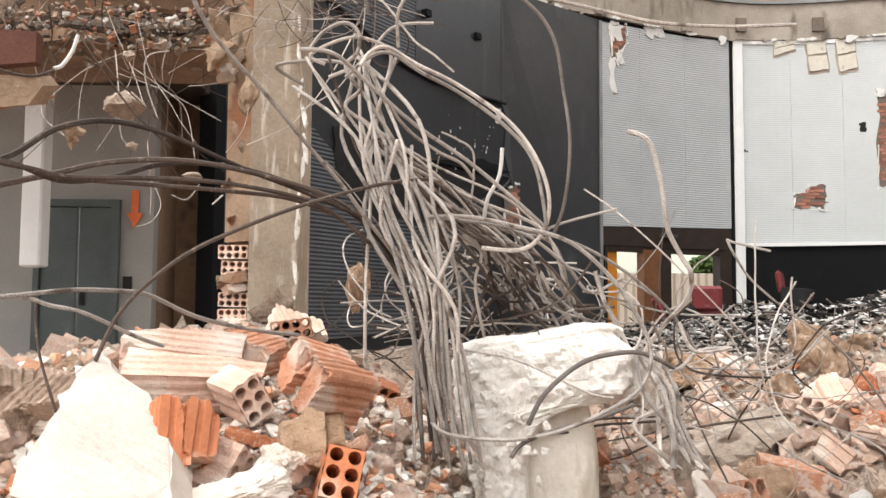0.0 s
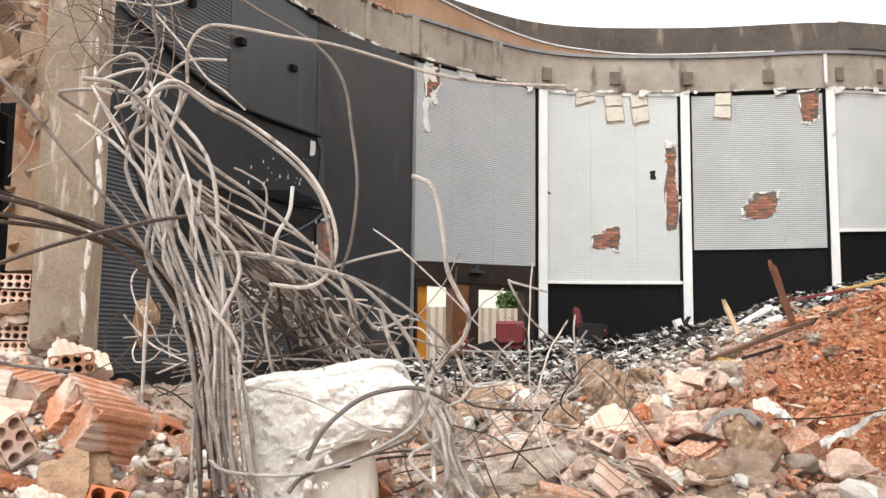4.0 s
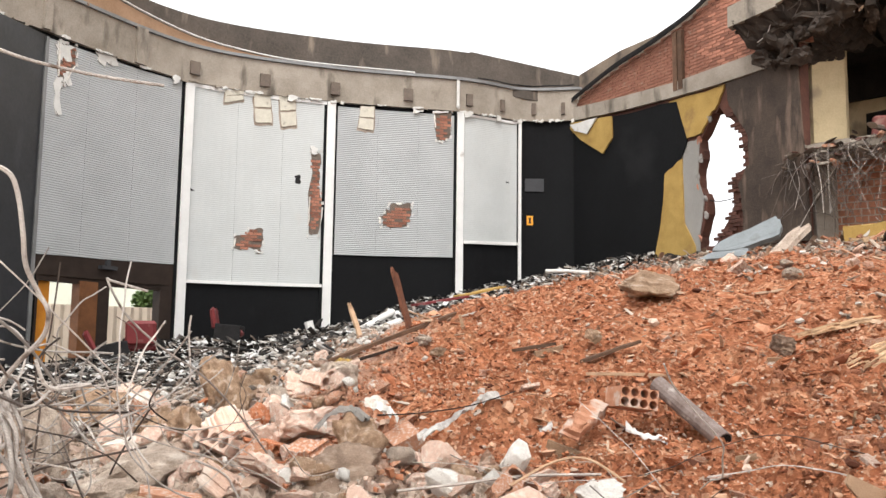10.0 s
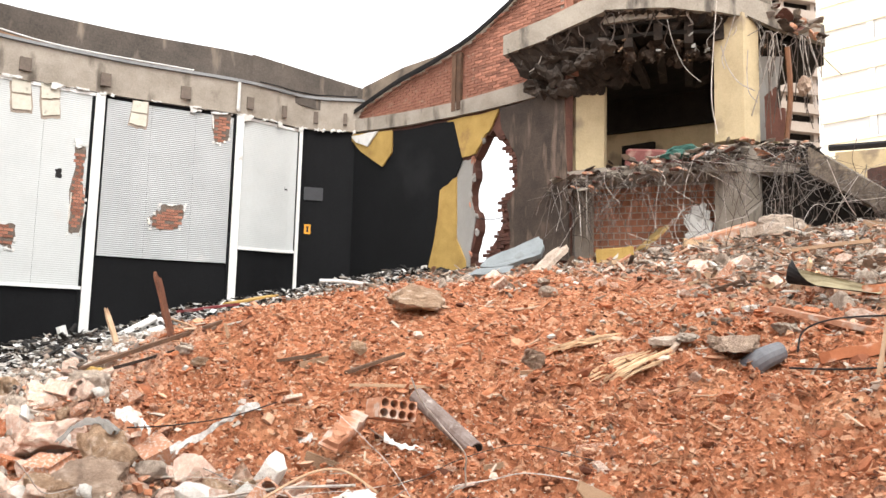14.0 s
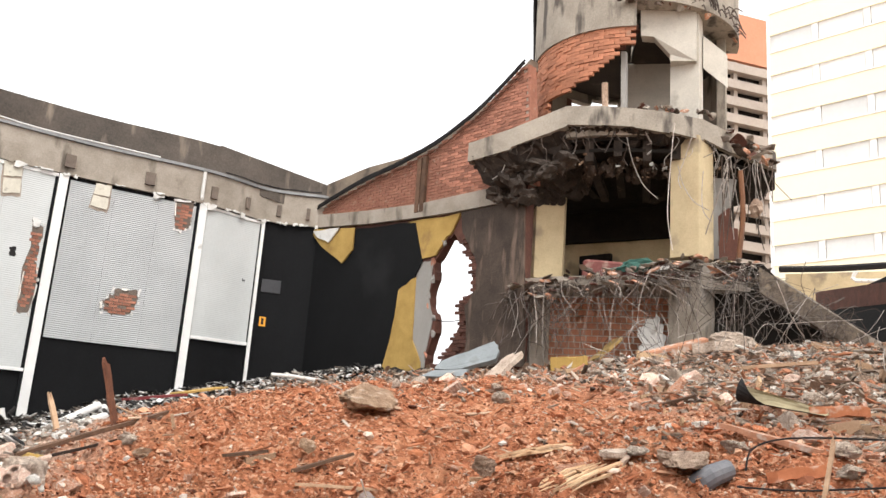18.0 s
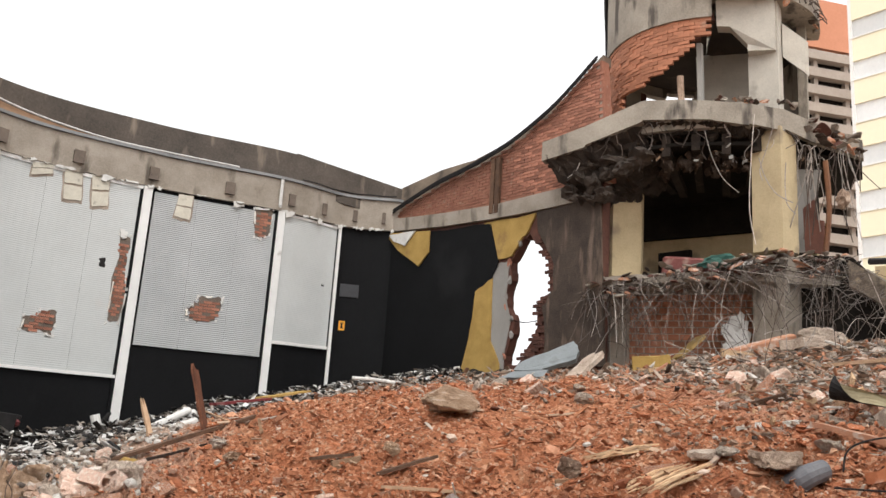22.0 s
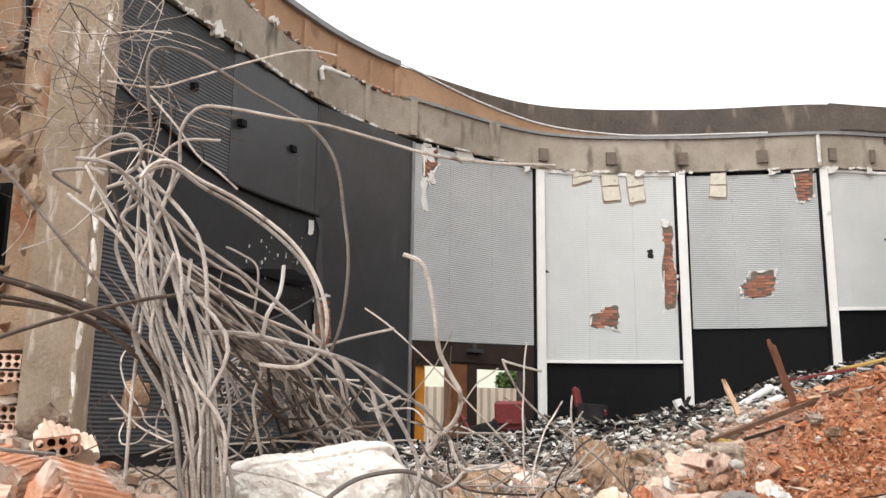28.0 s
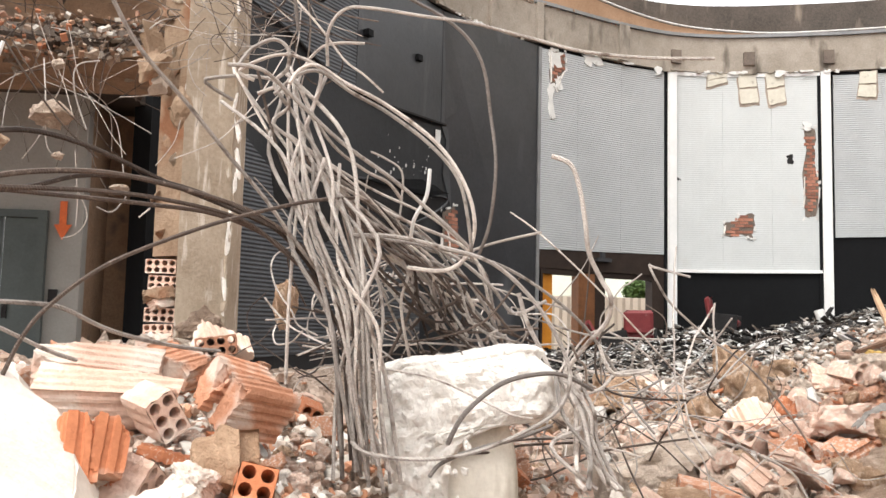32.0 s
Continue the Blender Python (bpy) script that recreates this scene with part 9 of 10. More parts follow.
def scatter(n, ar, rr, s0, s1, pick, tilt=13, ok=None):
    """Single pieces by bearing and distance, lying on the ground."""
    made = 0
    while made < n:
        a, r = radians(rnd.uniform(*ar)), rnd.uniform(*rr)
        x, y = r * math.sin(a), r * math.cos(a)
        if x > 16.4 or (ok and not ok(x, y)):
            continue
        me, name, label, cat, grp = debris[rnd.choice(pick)]
        s = s0 + (s1 - s0) * rnd.random() ** 1.8
        ob = tagged(part(name, me, None), label, cat, grp)
        ob.matrix_basis = turned(drop(x, y, -s * 0.12), rnd.gauss(0, tilt), rnd.gauss(0, tilt), rnd.uniform(0, 360), (s, s * rnd.uniform(0.75, 1.2), s * rnd.uniform(0.8, 1.2)))
        made += 1


scatter(260, (57, 86), (11.5, 17.0), 0.035, 0.13, (0, 1, 2, 3, 4, 5, 6, 7, 8, 9, 10, 0, 1, 3), ok=lambda x, y: redness(x, y) < 0.5)
scatter(150, (66, 87), (7.6, 12), 0.03, 0.10, (0, 1, 2, 3, 4, 6, 7, 8, 9, 10, 11, 12), ok=lambda x, y: redness(x, y) < 0.9)
scatter(90, (38, 75), (4.6, 9.5), 0.02, 0.06, (12, 13, 12, 13, 11, 10, 9, 6), 14, lambda x, y: redness(x, y) > 0.3 and track(x, y) < 0.2)

# ---- objects on the mound ----
def tube_thing(name, pts, r, mat, label, cat, sides=14, hollow=True, group=""):
    t = empty(name, pts[0], label, cat, group)
    part("shell", tube(pts, r, 4, sides), mat, t, smooth=False)
    if hollow:
        a, b = Vector(pts[-1]), Vector(pts[-2])
        d = (a - b).normalized()
        # disc on the closed end, coloured as the shade inside the pipe
        part("mouth", tube([a - d * 0.01, a + d * 0.004], r * 0.84, 2, sides), M_DARKVOID, t, "dark disc for the shade in the open end")
    return t


tube_thing("drain_pipe", [(5.79, 4.56, 1.28), (5.75, 4.22, 1.09), (5.70, 3.87, 0.90)], 0.072, M_PIPE, "mottled old drain pipe on the red earth", "pipe")
for k, (pts, r) in enumerate((([(5.88, 9.60, 1.72), (6.64, 9.71, 2.00)], 0.055), ([(5.62, 8.82, 1.70), (6.28, 9.11, 1.88)], 0.048), ([(5.90, 9.35, 1.79), (6.42, 9.50, 2.02)], 0.045))):
    tube_thing("plastic_pipe", pts, r, M_PVC, "white plastic pipe in the charred litter", "pipe", 10, True, "white pipes in the litter")
tube_thing("plastic_pipe", [(12.85, 13.69, 3.23), (13.24, 13.46, 3.24), (13.64, 13.21, 3.21)], 0.04, M_PVC, "long white plastic pipe below the black wall", "pipe", 10)
tube_thing("plastic_pipe", [(6.35, 11.51, 1.61), (6.26, 11.56, 1.93)], 0.065, M_PVC, "short white pipe standing in litter", "pipe", 10)


def plank(a, b, w, th, mat, label, lift=0.0, name="plank", cat="plank"):
    a, b = Vector(a), Vector(b)
    d = (b - a).normalized()
    side = d.cross(Vector((0, 0, 1))).normalized() * w / 2
    up = side.cross(d).normalized() * th
    rn = random.Random(int(abs(a.x) * 997))
    o = [a + side * (k / 2 - 1) - d * rn.uniform(0, 0.09) * (k % 2 + 0.3) for k in range(5)]
    o += [a.lerp(b, k / 5) + side * rn.uniform(0.75, 1.05) + up * rn.uniform(-0.15, 0.15) for k in range(1, 5)]
    o += [b + side * (1 - k / 2) * 0.9 + d * rn.uniform(0, 0.12) * (k % 2 + 0.3) for k in range(5)]
    o += [a.lerp(b, 1 - k / 5) - side * rn.uniform(0.75, 1.05) + up * rn.uniform(-0.15, 0.15) for k in range(1, 5)]
    return tagged(part(name, extrude([p + Vector((0, 0, lift)) for p in o], up), mat), label, cat)


plank((5.86, 8.26, 1.74), (5.75, 8.45, 2.41), 0.14, 0.03, M_REDWOOD, "splintered red-brown timber standing upright")
plank((4.61, 7.73, 1.41), (6.33, 8.05, 1.93), 0.06, 0.035, M_WOOD, "dark old beam lying along the mound's edge")
plank((5.34, 8.35, 1.48), (5.35, 8.69, 1.93), 0.06, 0.03, M_TIMBERPALE, "pale broken lath sticking out")
plank((4.49, 7.50, 1.33), (5.30, 7.52, 1.56), 0.035, 0.025, M_DARKWOOD, "dark board on the mound's edge")
plank((8.35, 11.88, 2.25), (9.23, 11.75, 2.41), 0.25, 0.04, M_SEAT, "dark red board on the litter")
plank((9.31, 11.94, 2.45), (10.06, 11.87, 2.62), 0.4, 0.03, M_FOAM, "piece of mustard foam on the litter")
plank((6.00, 7.42, 1.72), (5.97, 7.45, 1.87), 0.05, 0.03, M_TIMBERPALE, "short pale lath on the mound")
lump = tagged(part("clay_slab", broken_block(0.42, 0.16, 0.09, 0.12, 88, 5, 16), M_CLAY), "orange-brown clay slab half buried in earth", "clay slab")
lump.matrix_basis = turned((5.08, 4.66, 1.02), 20, -22, 14)
plank((6.18, 5.68, 1.46), (6.55, 5.58, 1.58), 0.09, 0.03, M_WOOD, "short dark board on the mound")
plank((5.87, 5.28, 1.33), (6.20, 4.92, 1.33), 0.05, 0.025, M_TIMBERPALE, "thin brown lath on the mound")
plank((9.63, 3.02, 2.18), (9.22, 1.98, 1.94), 0.16, 0.05, M_CLAY, "orange timber plank on the rubble")
plank((11.40, 3.99, 2.29), (11.65, 3.29, 2.47), 0.1, 0.04, M_WOOD, "brown plank on the rubble")
plank((8.18, 1.99, 1.65), (8.27, 1.67, 1.72), 0.13, 0.09, M_CLAYRED, "red brick length on the rubble")
plank((10.37, 2.33, 2.38), (10.48, 1.90, 2.40), 0.16, 0.1, M_CLAYRED, "red hollow brick on the rubble")
boulder((8.39, 3.41, 1.86), (0.22, 0.11, 0.05), 20, M_BOULDERGREY, "flat grey concrete piece in the earth", 641, "concrete_piece")
boulder((8.29, 2.88, 1.79), (0.62, 0.2, 0.13), 15, M_BOULDER, "long rough grey concrete strip in the earth", 642, "concrete_piece")
boulder((8.33, 3.06, 1.81), (0.2, 0.12, 0.08), 50, M_BOULDER, "rough brown concrete lump in the earth", 643, "concrete_piece")
boulder((9.19, 1.72, 1.95), (0.24, 0.16, 0.1), 10, M_BOULDERGREY, "grey crumbling lump on the rubble", 644, "concrete_piece")
boulder((8.22, 1.46, 1.63), (0.2, 0.14, 0.08), 40, M_BOULDERGREY, "grey crumbling lump on the rubble", 645, "concrete_piece")


def splintered_board(a, b, w, mat, label, seed, n=22):
    """A board smashed into long slivers that still lie side by side."""
    rn = random.Random(seed)
    a, b = Vector(a), Vector(b)
    d = b - a
    side = Vector((-d.y, d.x, 0)).normalized()
    t = empty("splintered_board", a, label, "board", "splintered boards on the mound")
    for k in range(n):
        s_ = (k + 0.5) / n - 0.5
        f0, f1 = rn.uniform(0, 0.45), rn.uniform(0.55, 1.0)
        if abs(s_) > 0.3:
            f0, f1 = f0 + 0.12, f1 - 0.1
        p, q = a + d * f0 + side * w * s_, a + d * f1 + side * w * (s_ + rn.gauss(0, 0.07))
        e = side * w / n * rn.uniform(0.6, 1.5)
        up = Vector((0, 0, rn.uniform(0.0, 0.05)))
        mid = p.lerp(q, rn.uniform(0.35, 0.65)) + Vector((0, 0, rn.uniform(0.0, 0.03)))
        part("sliver", extrude([p + up, mid + up - e, q + up, mid + up + e], Vector((0, 0, rn.uniform(0.008, 0.018)))), mat, t)
    return t


plank((7.59, 1.50, 1.54), (7.80, 1.48, 1.93), 0.04, 0.02, M_TIMBERPALE, "bleached stick standing in the rubble")
splintered_board((7.05, 3.75, top(7.05, 3.75) + 0.02), (8.1, 3.55, top(8.1, 3.55) + 0.05), 0.46, M_SPLINTER, "pale board smashed to splinters on the mound", 3, 30)
splintered_board((7.75, 4.6, top(7.75, 4.6) + 0.02), (8.2, 4.0, top(8.2, 4.0) + 0.04), 0.42, M_SPLINTER, "yellowish smashed board lying in the earth", 4, 26)
plank((5.75, 6.21, 1.53), (5.97, 6.02, 1.58), 0.08, 0.03, M_WOOD, "brown lath on the mound")
z_ = top(12.75, 7.88)
plank((12.53, 7.94, z_ - 0.04), (13.0, 7.82, z_ + 0.36), 0.36, 0.08, M_BOULDERGREY, "pale stone slab by the wall", 0, "stone_slab", "slab")
z_ = top(13.3, 6.97)
plank((13.22, 7.22, z_ + 0.0), (13.42, 6.74, z_ + 0.04), 0.25, 0.24, M_FOAM, "block of mustard foam on the rubble", 0, "foam_block", "foam")
plank((15.11, 5.50, 3.80), (15.38, 4.76, 3.89), 0.5, 0.16, M_BOULDERGREY, "grey concrete slab piece by the stair", 0, "stone_slab", "slab")
plank((16.71, 8.24, 3.97), (17.09, 7.93, 4.43), 0.5, 0.06, M_FOAMDULL, "buff board leaning on the brick wall", 0, "wall_board", "board")

boulder((16.0, 5.2, top(16.0, 5.2) + 0.12), (0.55, 0.3, 0.22), 60, M_BOULDERGREY, "grey torn concrete mass by the stair", 651, "concrete_mass")
boulder((15.2, 7.0, top(15.2, 7.0) + 0.08), (0.4, 0.26, 0.15), -30, M_BOULDERGREY, "grey concrete mass at the tower's foot", 652, "concrete_mass")
boulder((8.95, 2.65, top(8.95, 2.65) + 0.03), (0.34, 0.16, 0.1), 20, M_BOULDERGREY, "grey crumbling lump on the rubble", 653, "concrete_piece")
z_ = top(8.4, 3.58) + 0.05
slab_piece([(8.25, 3.75, z_), (8.62, 3.62, z_ + 0.03), (8.55, 3.42, z_ + 0.02), (8.18, 3.56, z_ - 0.02)], (0, 0, 0.05), M_BOULDERGREY, "flat grey tile piece in the earth", 63)
plank((10.9, 2.75, top(10.9, 2.75) + 0.03), (11.3, 1.75, top(11.3, 1.75) + 0.05), 0.12, 0.04, M_TIMBERPALE, "weathered plank on the rubble")
plank((12.6, 3.5, top(12.6, 3.5) + 0.05), (13.2, 2.5, top(13.2, 2.5) + 0.08), 0.14, 0.04, M_WOOD, "brown plank on the rubble")
plank((13.4, 4.4, top(13.4, 4.4) + 0.05), (13.5, 3.2, top(13.5, 3.2) + 0.1), 0.1, 0.05, M_TIMBERPALE, "weathered plank on the rubble")


def curled_sheet(pts, width, mat, label, seed, name="sheet_metal", cat="sheet", fold=0.05):
    """A bent strip: a line of points given a width, crumpled."""
    rn = random.Random(seed)
    line = spline(pts, 10)
    v, f = [], []
    m = 9
    for i, p in enumerate(line):
        d = (line[min(i + 1, len(line) - 1)] - line[max(i - 1, 0)]).normalized()
        side = d.cross(Vector((0, 0, 1))).normalized()
        for j in range(m):
            t = j / (m - 1) - 0.5
            v.append(p + side * width * t * (0.7 + 0.5 * noise.noise(p * 3 + Vector((seed, 0, 0)))) + Vector((0, 0, fold * (noise.noise(p * 6 + Vector((t * 5, seed, 0))) + 0.8 * noise.noise(p * 19 + Vector((t * 9, seed, 3))) + 0.3 * math.sin(t * 9)))) + d * 0.25 * width * noise.noise(p * 15 + Vector((t * 7, 0, seed))))
        if i:
            k = i * m
            f += [(k - m + j, k - m + j + 1, k + j + 1, k + j) for j in range(m - 1)]
    n = len(v)
    v += [p - Vector((0, 0, 0.004)) for p in v]
    f += [tuple(n + q for q in reversed(face)) for face in f[:]]
    return tagged(part(name, (v, f), mat), label, cat)


for k, (pts, w) in enumerate((([(3.92, 5.14, 0.90), (4.04, 5.17, 0.95), (4.20, 5.22, 0.98)], 0.11), ([(4.18, 5.22, 0.98), (4.40, 5.30, 1.06), (4.60, 5.36, 1.12)], 0.04), ([(4.62, 5.36, 1.13), (4.75, 5.42, 1.17), (4.86, 5.40, 1.17)], 0.06))):
    curled_sheet([(x, y, max(z, top(x, y) + 0.015)) for x, y, z in pts], w, M_FOIL, "crumpled strip of grey foil on the red earth", 1 + 10 * k, fold=0.03)
curled_sheet([(5.09, 5.33, 1.10), (5.18, 5.26, 1.01), (5.06, 5.09, 0.92), (5.10, 5.05, 0.96)], 0.10, M_FOIL, "crumpled scrap of silvery foil", 2, fold=0.03)
curled_sheet([(3.44, 5.85, 0.93), (3.60, 5.84, 1.06), (3.72, 5.80, 1.08), (3.78, 5.66, 1.0)], 0.13, M_SHEETGREY, "bent grey metal sheet on a concrete lump", 3, fold=0.03)
curled_sheet([(5.29, 4.44, 0.98), (5.37, 4.35, 0.93), (5.41, 4.15, 0.90)], 0.08, M_PVC, "white plastic scrap in the earth", 4)
curled_sheet([(7.99, 8.91, 2.10), (8.27, 8.66, 2.18), (8.46, 8.49, 2.23), (8.52, 8.42, 2.35)], 0.3, M_FOAMDULL, "dirty yellow rubber strip across the mound", 6, fold=0.08)
curled_sheet([(3.99, 5.89, 1.09), (3.98, 5.67, 1.06), (3.96, 5.56, 1.02)], 0.12, M_PVC, "white plaster scrap by the sheet", 7)


def curled_lining(a, b, r, label):
    """A sheet half rolled about its length, black inside, flattening towards one end."""
    a, b = Vector(a), Vector(b)
    d = (b - a).normalized()
    side = d.cross(Vector((0, 0, 1))).normalized()
    up = side.cross(d)
    t = empty("curled_lining", a, label, "lining")
    for name, inset, m in (("outer_face", 0.0, M_BLACKBIT), ("inner_face", 0.006, M_KHAKI)):
        v, f = [], []
        for i in range(13):
            s_ = i / 12
            c = a.lerp(b, s_)
            rr = r * (1 - 0.35 * s_) * (1 + 0.12 * noise.noise(Vector((s_ * 4, 3, 1)))) - inset
            span = radians(max(125, 265 - 420 * s_))
            for j in range(13):
                ang = radians(-200) + span * j / 12
                wob_ = 1 + 0.15 * noise.noise(Vector((s_ * 5, j * 0.5, 2)))
                v.append(c + side * rr * wob_ * math.cos(ang) * (1 + 0.5 * s_) + up * rr * math.sin(ang) * (1 - 0.4 * s_))
        f = [(i * 13 + j, i * 13 + j + 1, (i + 1) * 13 + j + 1, (i + 1) * 13 + j) for i in range(12) for j in range(12)]
        n = len(v)
        v += [p_ - up * 0.002 for p_ in v]
        f += [tuple(n + q for q in reversed(face)) for face in f[:]]
        part(name, (v, f), m, t, "khaki inner face" if inset else "")


curled_lining((10.26, 3.04, 2.66), (10.22, 2.14, 2.43), 0.14, "khaki lining sheet curled up on the rubble")
slab_piece([(13.65, 10.06, 3.42), (13.89, 10.08, 3.60), (14.97, 9.61, 4.14), (14.87, 9.41, 3.93), (14.67, 9.35, 3.74), (13.98, 9.63, 3.47), (13.95, 9.67, 3.40)], (0.1, 0.05, -0.06), M_BLUEBOARD, "pale blue-grey board leaning below the hole", 61, 0.01)
slab_piece([(13.15, 10.05, 3.19), (13.50, 9.93, 3.37), (13.88, 9.42, 3.43), (13.66, 9.39, 3.28)], (0.1, 0.05, -0.06), M_BLUEBOARD, "pale blue-grey board lying on the rubble", 62, 0.01)
bk = empty("grey_bucket", (8.09, 2.59, 1.63), "crushed grey plastic bucket in the rubble", "bucket")
part("shell", tube([(8.05, 2.69, 1.56), (8.09, 2.57, 1.66), (8.24, 2.47, 1.73)], 0.11, 3, 14, 0.8), M_BUCKET, bk)
tagged(part("black_cable", tube([(7.62, 2.11, 1.71), (7.73, 2.10, 1.88), (7.89, 1.94, 1.98), (8.08, 1.63, 2.02), (8.11, 1.01, 2.02)], 0.008, 6, 6), M_BLACKBIT), "black cable looping over the rubble", "cable")
tagged(part("black_cable", tube([(7.41, 2.11, 1.58), (7.53, 1.71, 1.58), (7.73, 1.35, 1.62), (7.82, 0.90, 1.67)], 0.008, 6, 6), M_BLACKBIT), "black cable lying over the rubble", "cable")
tagged(part("thin_cable", tube([(3.61, 5.24, 1.06), (3.92, 5.17, 1.07), (4.48, 5.26, 1.11), (5.06, 5.44, 1.20)], 0.005, 5, 5), M_BLACKBIT), "thin dark cable across the earth", "cable")
tagged(part("thin_cable", tube([(3.14, 4.24, 0.70), (3.51, 4.11, 0.73), (3.86, 3.96, 0.77), (4.29, 3.71, 0.78)], 0.010, 5, 5), M_STEEL), "grey cable lying on the earth", "cable")
tagged(part("thin_cable", tube([(3.68, 3.85, 0.74), (4.01, 3.83, 0.86), (4.16, 3.69, 0.88), (4.17, 3.40, 0.78)], 0.008, 5, 5), M_TIMBERPALE), "pale bent wire on the earth", "wire")
tagged(part("thin_cable", tube([(5.06, 7.93, 1.39), (4.96, 7.65, 1.23), (5.21, 7.49, 1.20), (5.33, 7.17, 1.27)], 0.010, 5, 5), M_TIMBERPALE), "pale bent rod on the mound's edge", "rod")
tagged(part("thin_cable", tube([(5.74, 8.10, 1.96), (6.00, 7.92, 1.84), (5.98, 7.69, 1.68), (5.92, 7.49, 1.40)], 0.010, 5, 5), M_TIMBERPALE), "pale bent rod on the mound's edge", "rod")
ob = boulder((4.59, 7.51, 1.29), (0.12, 0.1, 0.09), 0, M_FOAM, "lump of yellow foam at the mound's edge", 631, "foam_lump")
ob = boulder((6.74, 2.33, 1.37), (0.12, 0.1, 0.07), 0, M_CLAYRED, "broken red roof tile on the rubble", 632, "tile_piece")

# ---- joined litter, too fine to count ----
def strewn_mesh(name, label, spots, mat, seed, flat=1.0, shape="ico", kind_cat="rubble"):
    """Many small pieces in one mesh: spots are (x, y, size)."""
    rs = np.random.RandomState(seed)
    bm = bmesh.new()
    if shape == "ico":
        bmesh.ops.create_icosphere(bm, subdivisions=1, radius=1.0)
    else:
        bmesh.ops.create_cube(bm, size=2.0)
    base = np.array([v.co for v in bm.verts])
    bm.verts.index_update()
    faces = [tuple(v.index for v in f.verts) for f in bm.faces]
    bm.free()
    n, k = len(spots), len(base)
    verts = np.zeros((n, k, 3))
    for i, (x, y, s, dz) in enumerate(spots):
        shp = base * (1 + rs.uniform(-0.4, 0.4, (k, 3))) * (1.0 if shape == 'ico' else 0.75)
        shp = shp * np.array([1.0, rs.uniform(0.4, 1.0) * (0.25 if shape == "strip" else 1.0), flat * rs.uniform(0.5, 1.0)]) * s
        e = Euler((rs.normal(0, 0.35), rs.normal(0, 0.35), rs.uniform(0, 6.28))).to_matrix()
        verts[i] = shp @ np.array(e).T + np.array([x, y, top(x, y) + s * flat * 0.3 + dz])
    fs = [tuple(q + i * k for q in f) for i in range(n) for f in faces]
    ob = new(name, mesh_of(name, verts.reshape(-1, 3).tolist(), fs, mat))
    return tagged(ob, label, kind_cat, kind="stuff")


def spots_in(n, ar, rr, size, seed, ok, power=1.0, lift=0.0):
    """Places by bearing (degrees right of straight ahead) and distance."""
    rn = random.Random(seed)
    out = []
    tries = 0
    while len(out) < n and tries < n * 12:
        tries += 1
        a = radians(rn.uniform(*ar))
        r = rr[0] + (rr[1] - rr[0]) * rn.random() ** power
        x, y = r * math.sin(a), r * math.cos(a)
        if ok(x, y, rn):
            out.append((x, y, size * (0.35 + rn.random() ** 2 * 1.3) * (0.5 + r / 14), rn.uniform(0, lift)))
    return out


def in_room(x, y):
    """Inside the site's walls."""
    return x < 17.0 and y < 19.2 - max(0, 3.2 - x) * 1.35 and x - (17.24 - 0.115 * (17.3 - y)) < -0.05


strewn_mesh("earth_clods", "red earth clods and crumbs over the mound", spots_in(24000, (15, 86), (3.4, 19), 0.014, 1, lambda x, y, rn: in_room(x, y) and redness(x, y) > rn.random() and track(x, y) < 0.6 * rn.random() + 0.1 and noise.noise(Vector((x * 0.7, y * 0.7, 11))) > rn.uniform(-0.7, 0.35), 1.2), M_REDBITS, 1, 0.7, "cube")
strewn_mesh("earth_flakes", "flat broken cakes of red earth over the mound", spots_in(3200, (15, 86), (3.4, 17), 0.034, 51, lambda x, y, rn: in_room(x, y) and redness(x, y) > 0.2 + rn.random() * 0.5 and track(x, y) < 0.3 and noise.noise(Vector((x * 0.9, y * 0.9, 31))) > rn.uniform(-0.5, 0.4), 1.1), M_FLAKES, 51, 0.28)
strewn_mesh("fine_brick_rubble", "small pink and grey rubble between the larger pieces", spots_in(10000, (-42, 42), (1.4, 9), 0.036, 2, lambda x, y, rn: in_room(x, y) and redness(x, y) < rn.random() * 1.1, 1.0), M_RUBBLEBITS, 2, 0.7, "cube")
strewn_mesh("earth_crumbs", "fine red earth crumbs over the mound", spots_in(16000, (15, 86), (3.4, 11), 0.011, 31, lambda x, y, rn: in_room(x, y) and redness(x, y) > rn.random(), 1.0), M_REDBITS, 31, 0.8)
strewn_mesh("timber_splinters", "splinters and roots in the red earth", spots_in(2200, (15, 86), (3.6, 15), 0.075, 33, lambda x, y, rn: in_room(x, y) and redness(x, y) > 0.3, 1.0), M_CHIPS, 33, 0.10, "strip")
strewn_mesh("plaster_pebbles", "pale crushed plaster and pebbles between the bricks", spots_in(5200, (-24, 6), (1.9, 3.6), 0.034, 35, lambda x, y, rn: True, 1.0), M_PEBBLES, 35, 0.8)
strewn_mesh("near_brick_crumbs", "pale pink crumbs and dust between broken bricks", spots_in(15000, (-48, 30), (1.5, 4.2), 0.028, 34, lambda x, y, rn: redness(x, y) < 0.3, 1.0), M_RUBBLEBITS, 34, 0.8)
strewn_mesh("earth_lumps", "crumbly brown lumps in the red earth", spots_in(420, (15, 86), (3.6, 17), 0.055, 21, lambda x, y, rn: in_room(x, y) and redness(x, y) > 0.3 + 0.5 * noise.noise(Vector((x * 0.8, y * 0.8, 7))), 1.1), M_REDBITS, 21, 0.6)
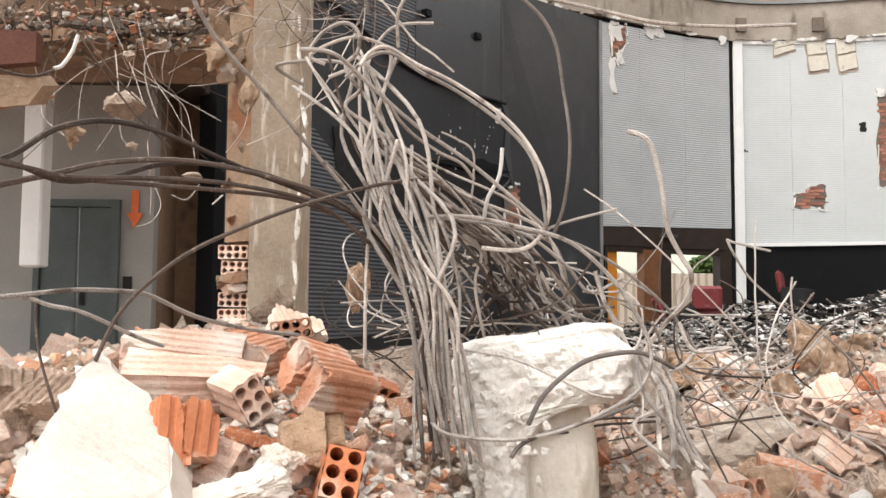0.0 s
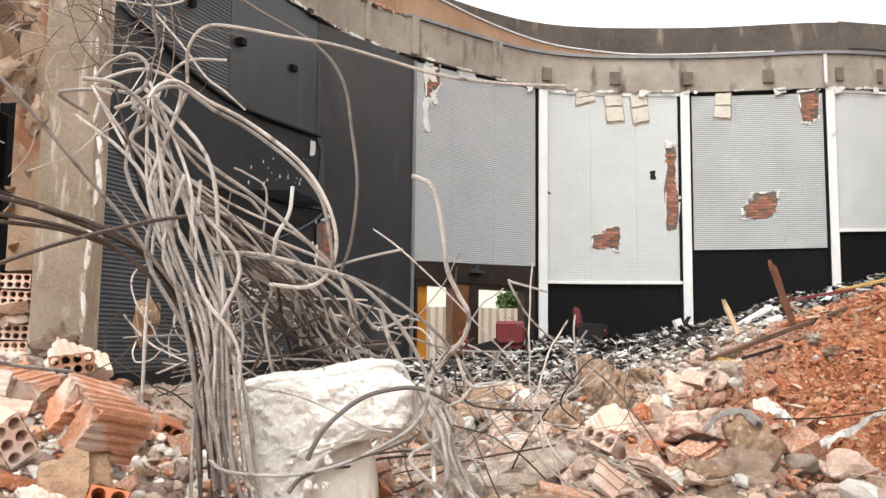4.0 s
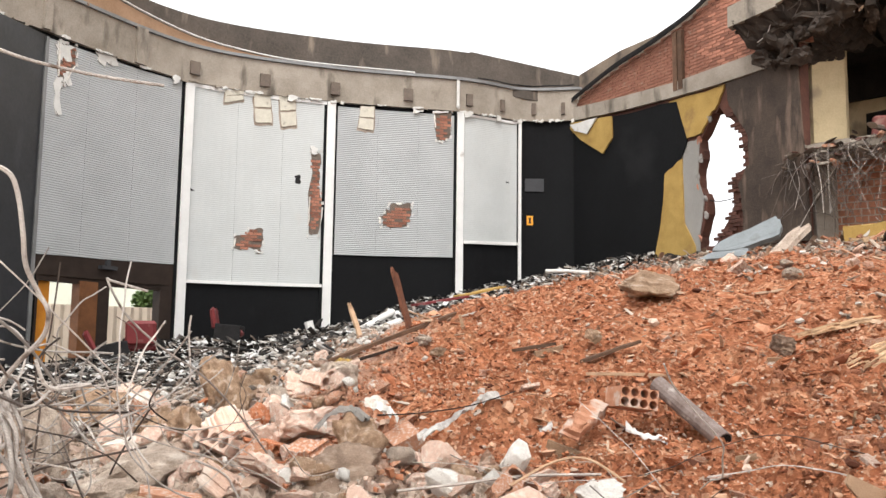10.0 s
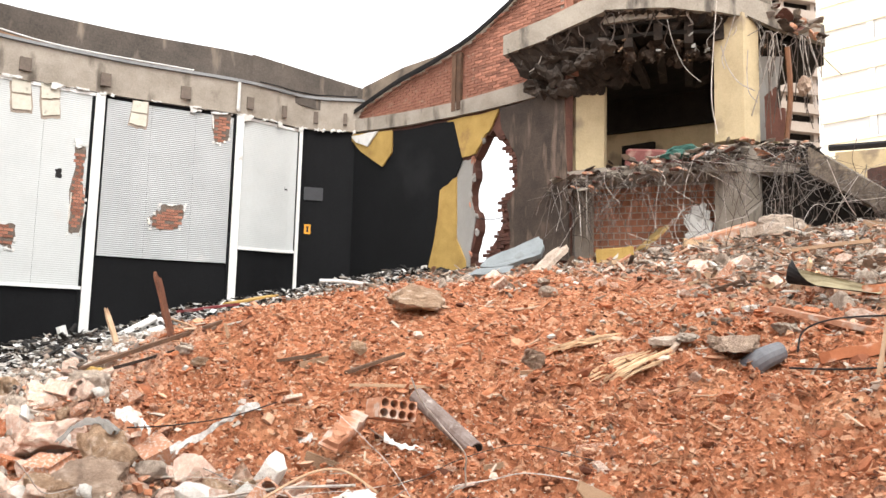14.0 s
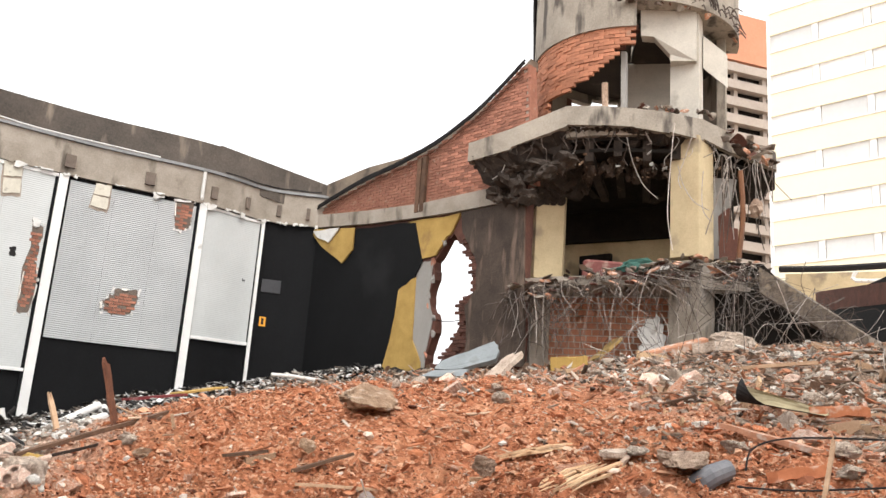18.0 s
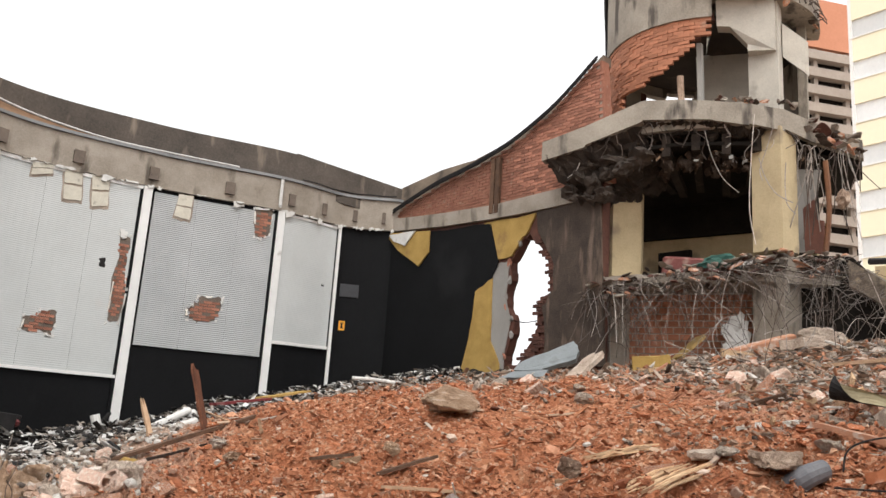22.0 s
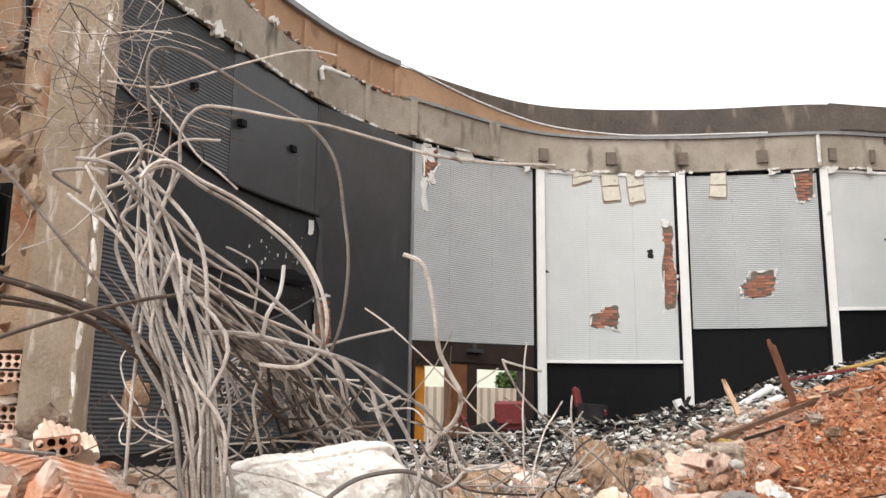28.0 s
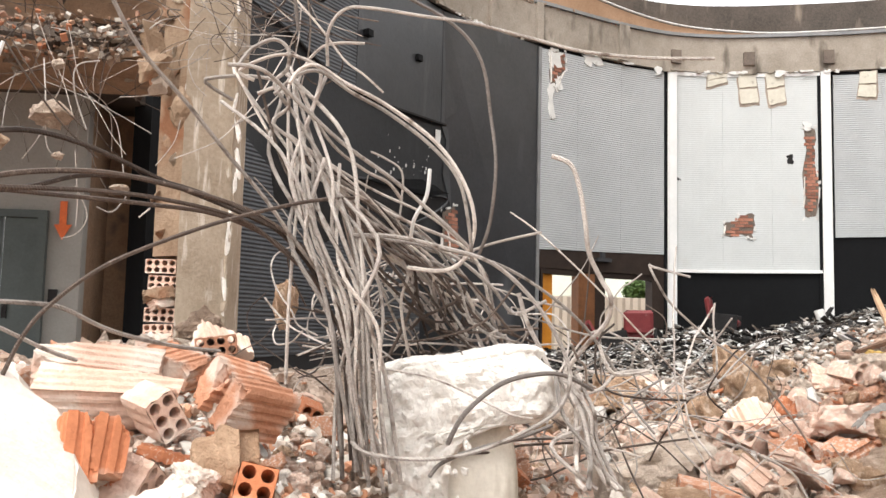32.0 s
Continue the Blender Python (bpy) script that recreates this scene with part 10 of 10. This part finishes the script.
strewn_mesh("clay_chips", "thin clay and timber chips over the mound", spots_in(4800, (15, 86), (3.6, 16), 0.024, 3, lambda x, y, rn: in_room(x, y) and redness(x, y) > 0.15 and track(x, y) < 0.5 * rn.random() + 0.05, 1.1), M_CHIPS, 3, 0.14, "cube")
strewn_mesh("charred_litter", "charred black and white flakes along the wall", spots_in(24000, (4, 50), (9.5, 24), 0.034, 4, lambda x, y, rn: in_room(x, y) and redness(x, y) < 0.3 * rn.random() and y > 8.5, 0.8, 0.10), M_CHARBITS, 4, 0.16, "cube", "litter")
strewn_mesh("litter_strips", "torn white and black strips in the charred litter", spots_in(2600, (6, 50), (9.0, 22), 0.10, 14, lambda x, y, rn: in_room(x, y) and redness(x, y) < 0.3 * rn.random() and y > 8.0, 0.8, 0.12), M_CHARBITS, 14, 0.07, "strip", "litter")
strewn_mesh("pale_shingle", "pale gravel spilled before the charred litter", spots_in(7000, (13, 34), (8.0, 12.0), 0.03, 5, lambda x, y, rn: redness(x, y) < 0.4, 1.0), M_SHINGLE, 5, 0.7)
strewn_mesh("grey_rubble", "grey and brown rubble below the tower", spots_in(17000, (44, 88), (9.6, 20.5), 0.024, 6, lambda x, y, rn: x < 17.6 and redness(x, y) < 0.8 * rn.random() + 0.1, 0.9, 0.06), M_DUSTBITS, 6, 0.6, "cube")
strewn_mesh("buff_debris", "buff and grey chips over the mound's far side", spots_in(1500, (56, 88), (6.5, 14.5), 0.03, 41, lambda x, y, rn: in_room(x, y) and noise.noise(Vector((x * 0.6, y * 0.6, 21))) > rn.uniform(0.12, 0.5), 0.9), M_DUSTBITS, 41, 0.5, "cube")
strewn_mesh("lath_splinters", "brown and buff splinters over the mound's far side", spots_in(1300, (50, 88), (7, 15), 0.085, 42, lambda x, y, rn: in_room(x, y), 0.8), M_CHIPS, 42, 0.12, "strip")
strewn_mesh("broken_laths", "broken laths and shards in the grey rubble", spots_in(3600, (40, 88), (9.8, 20.5), 0.085, 7, lambda x, y, rn: x < 17.4 and in_room(x, y) and redness(x, y) < 0.7, 0.9, 0.1), M_DUSTBITS, 7, 0.12, "strip")
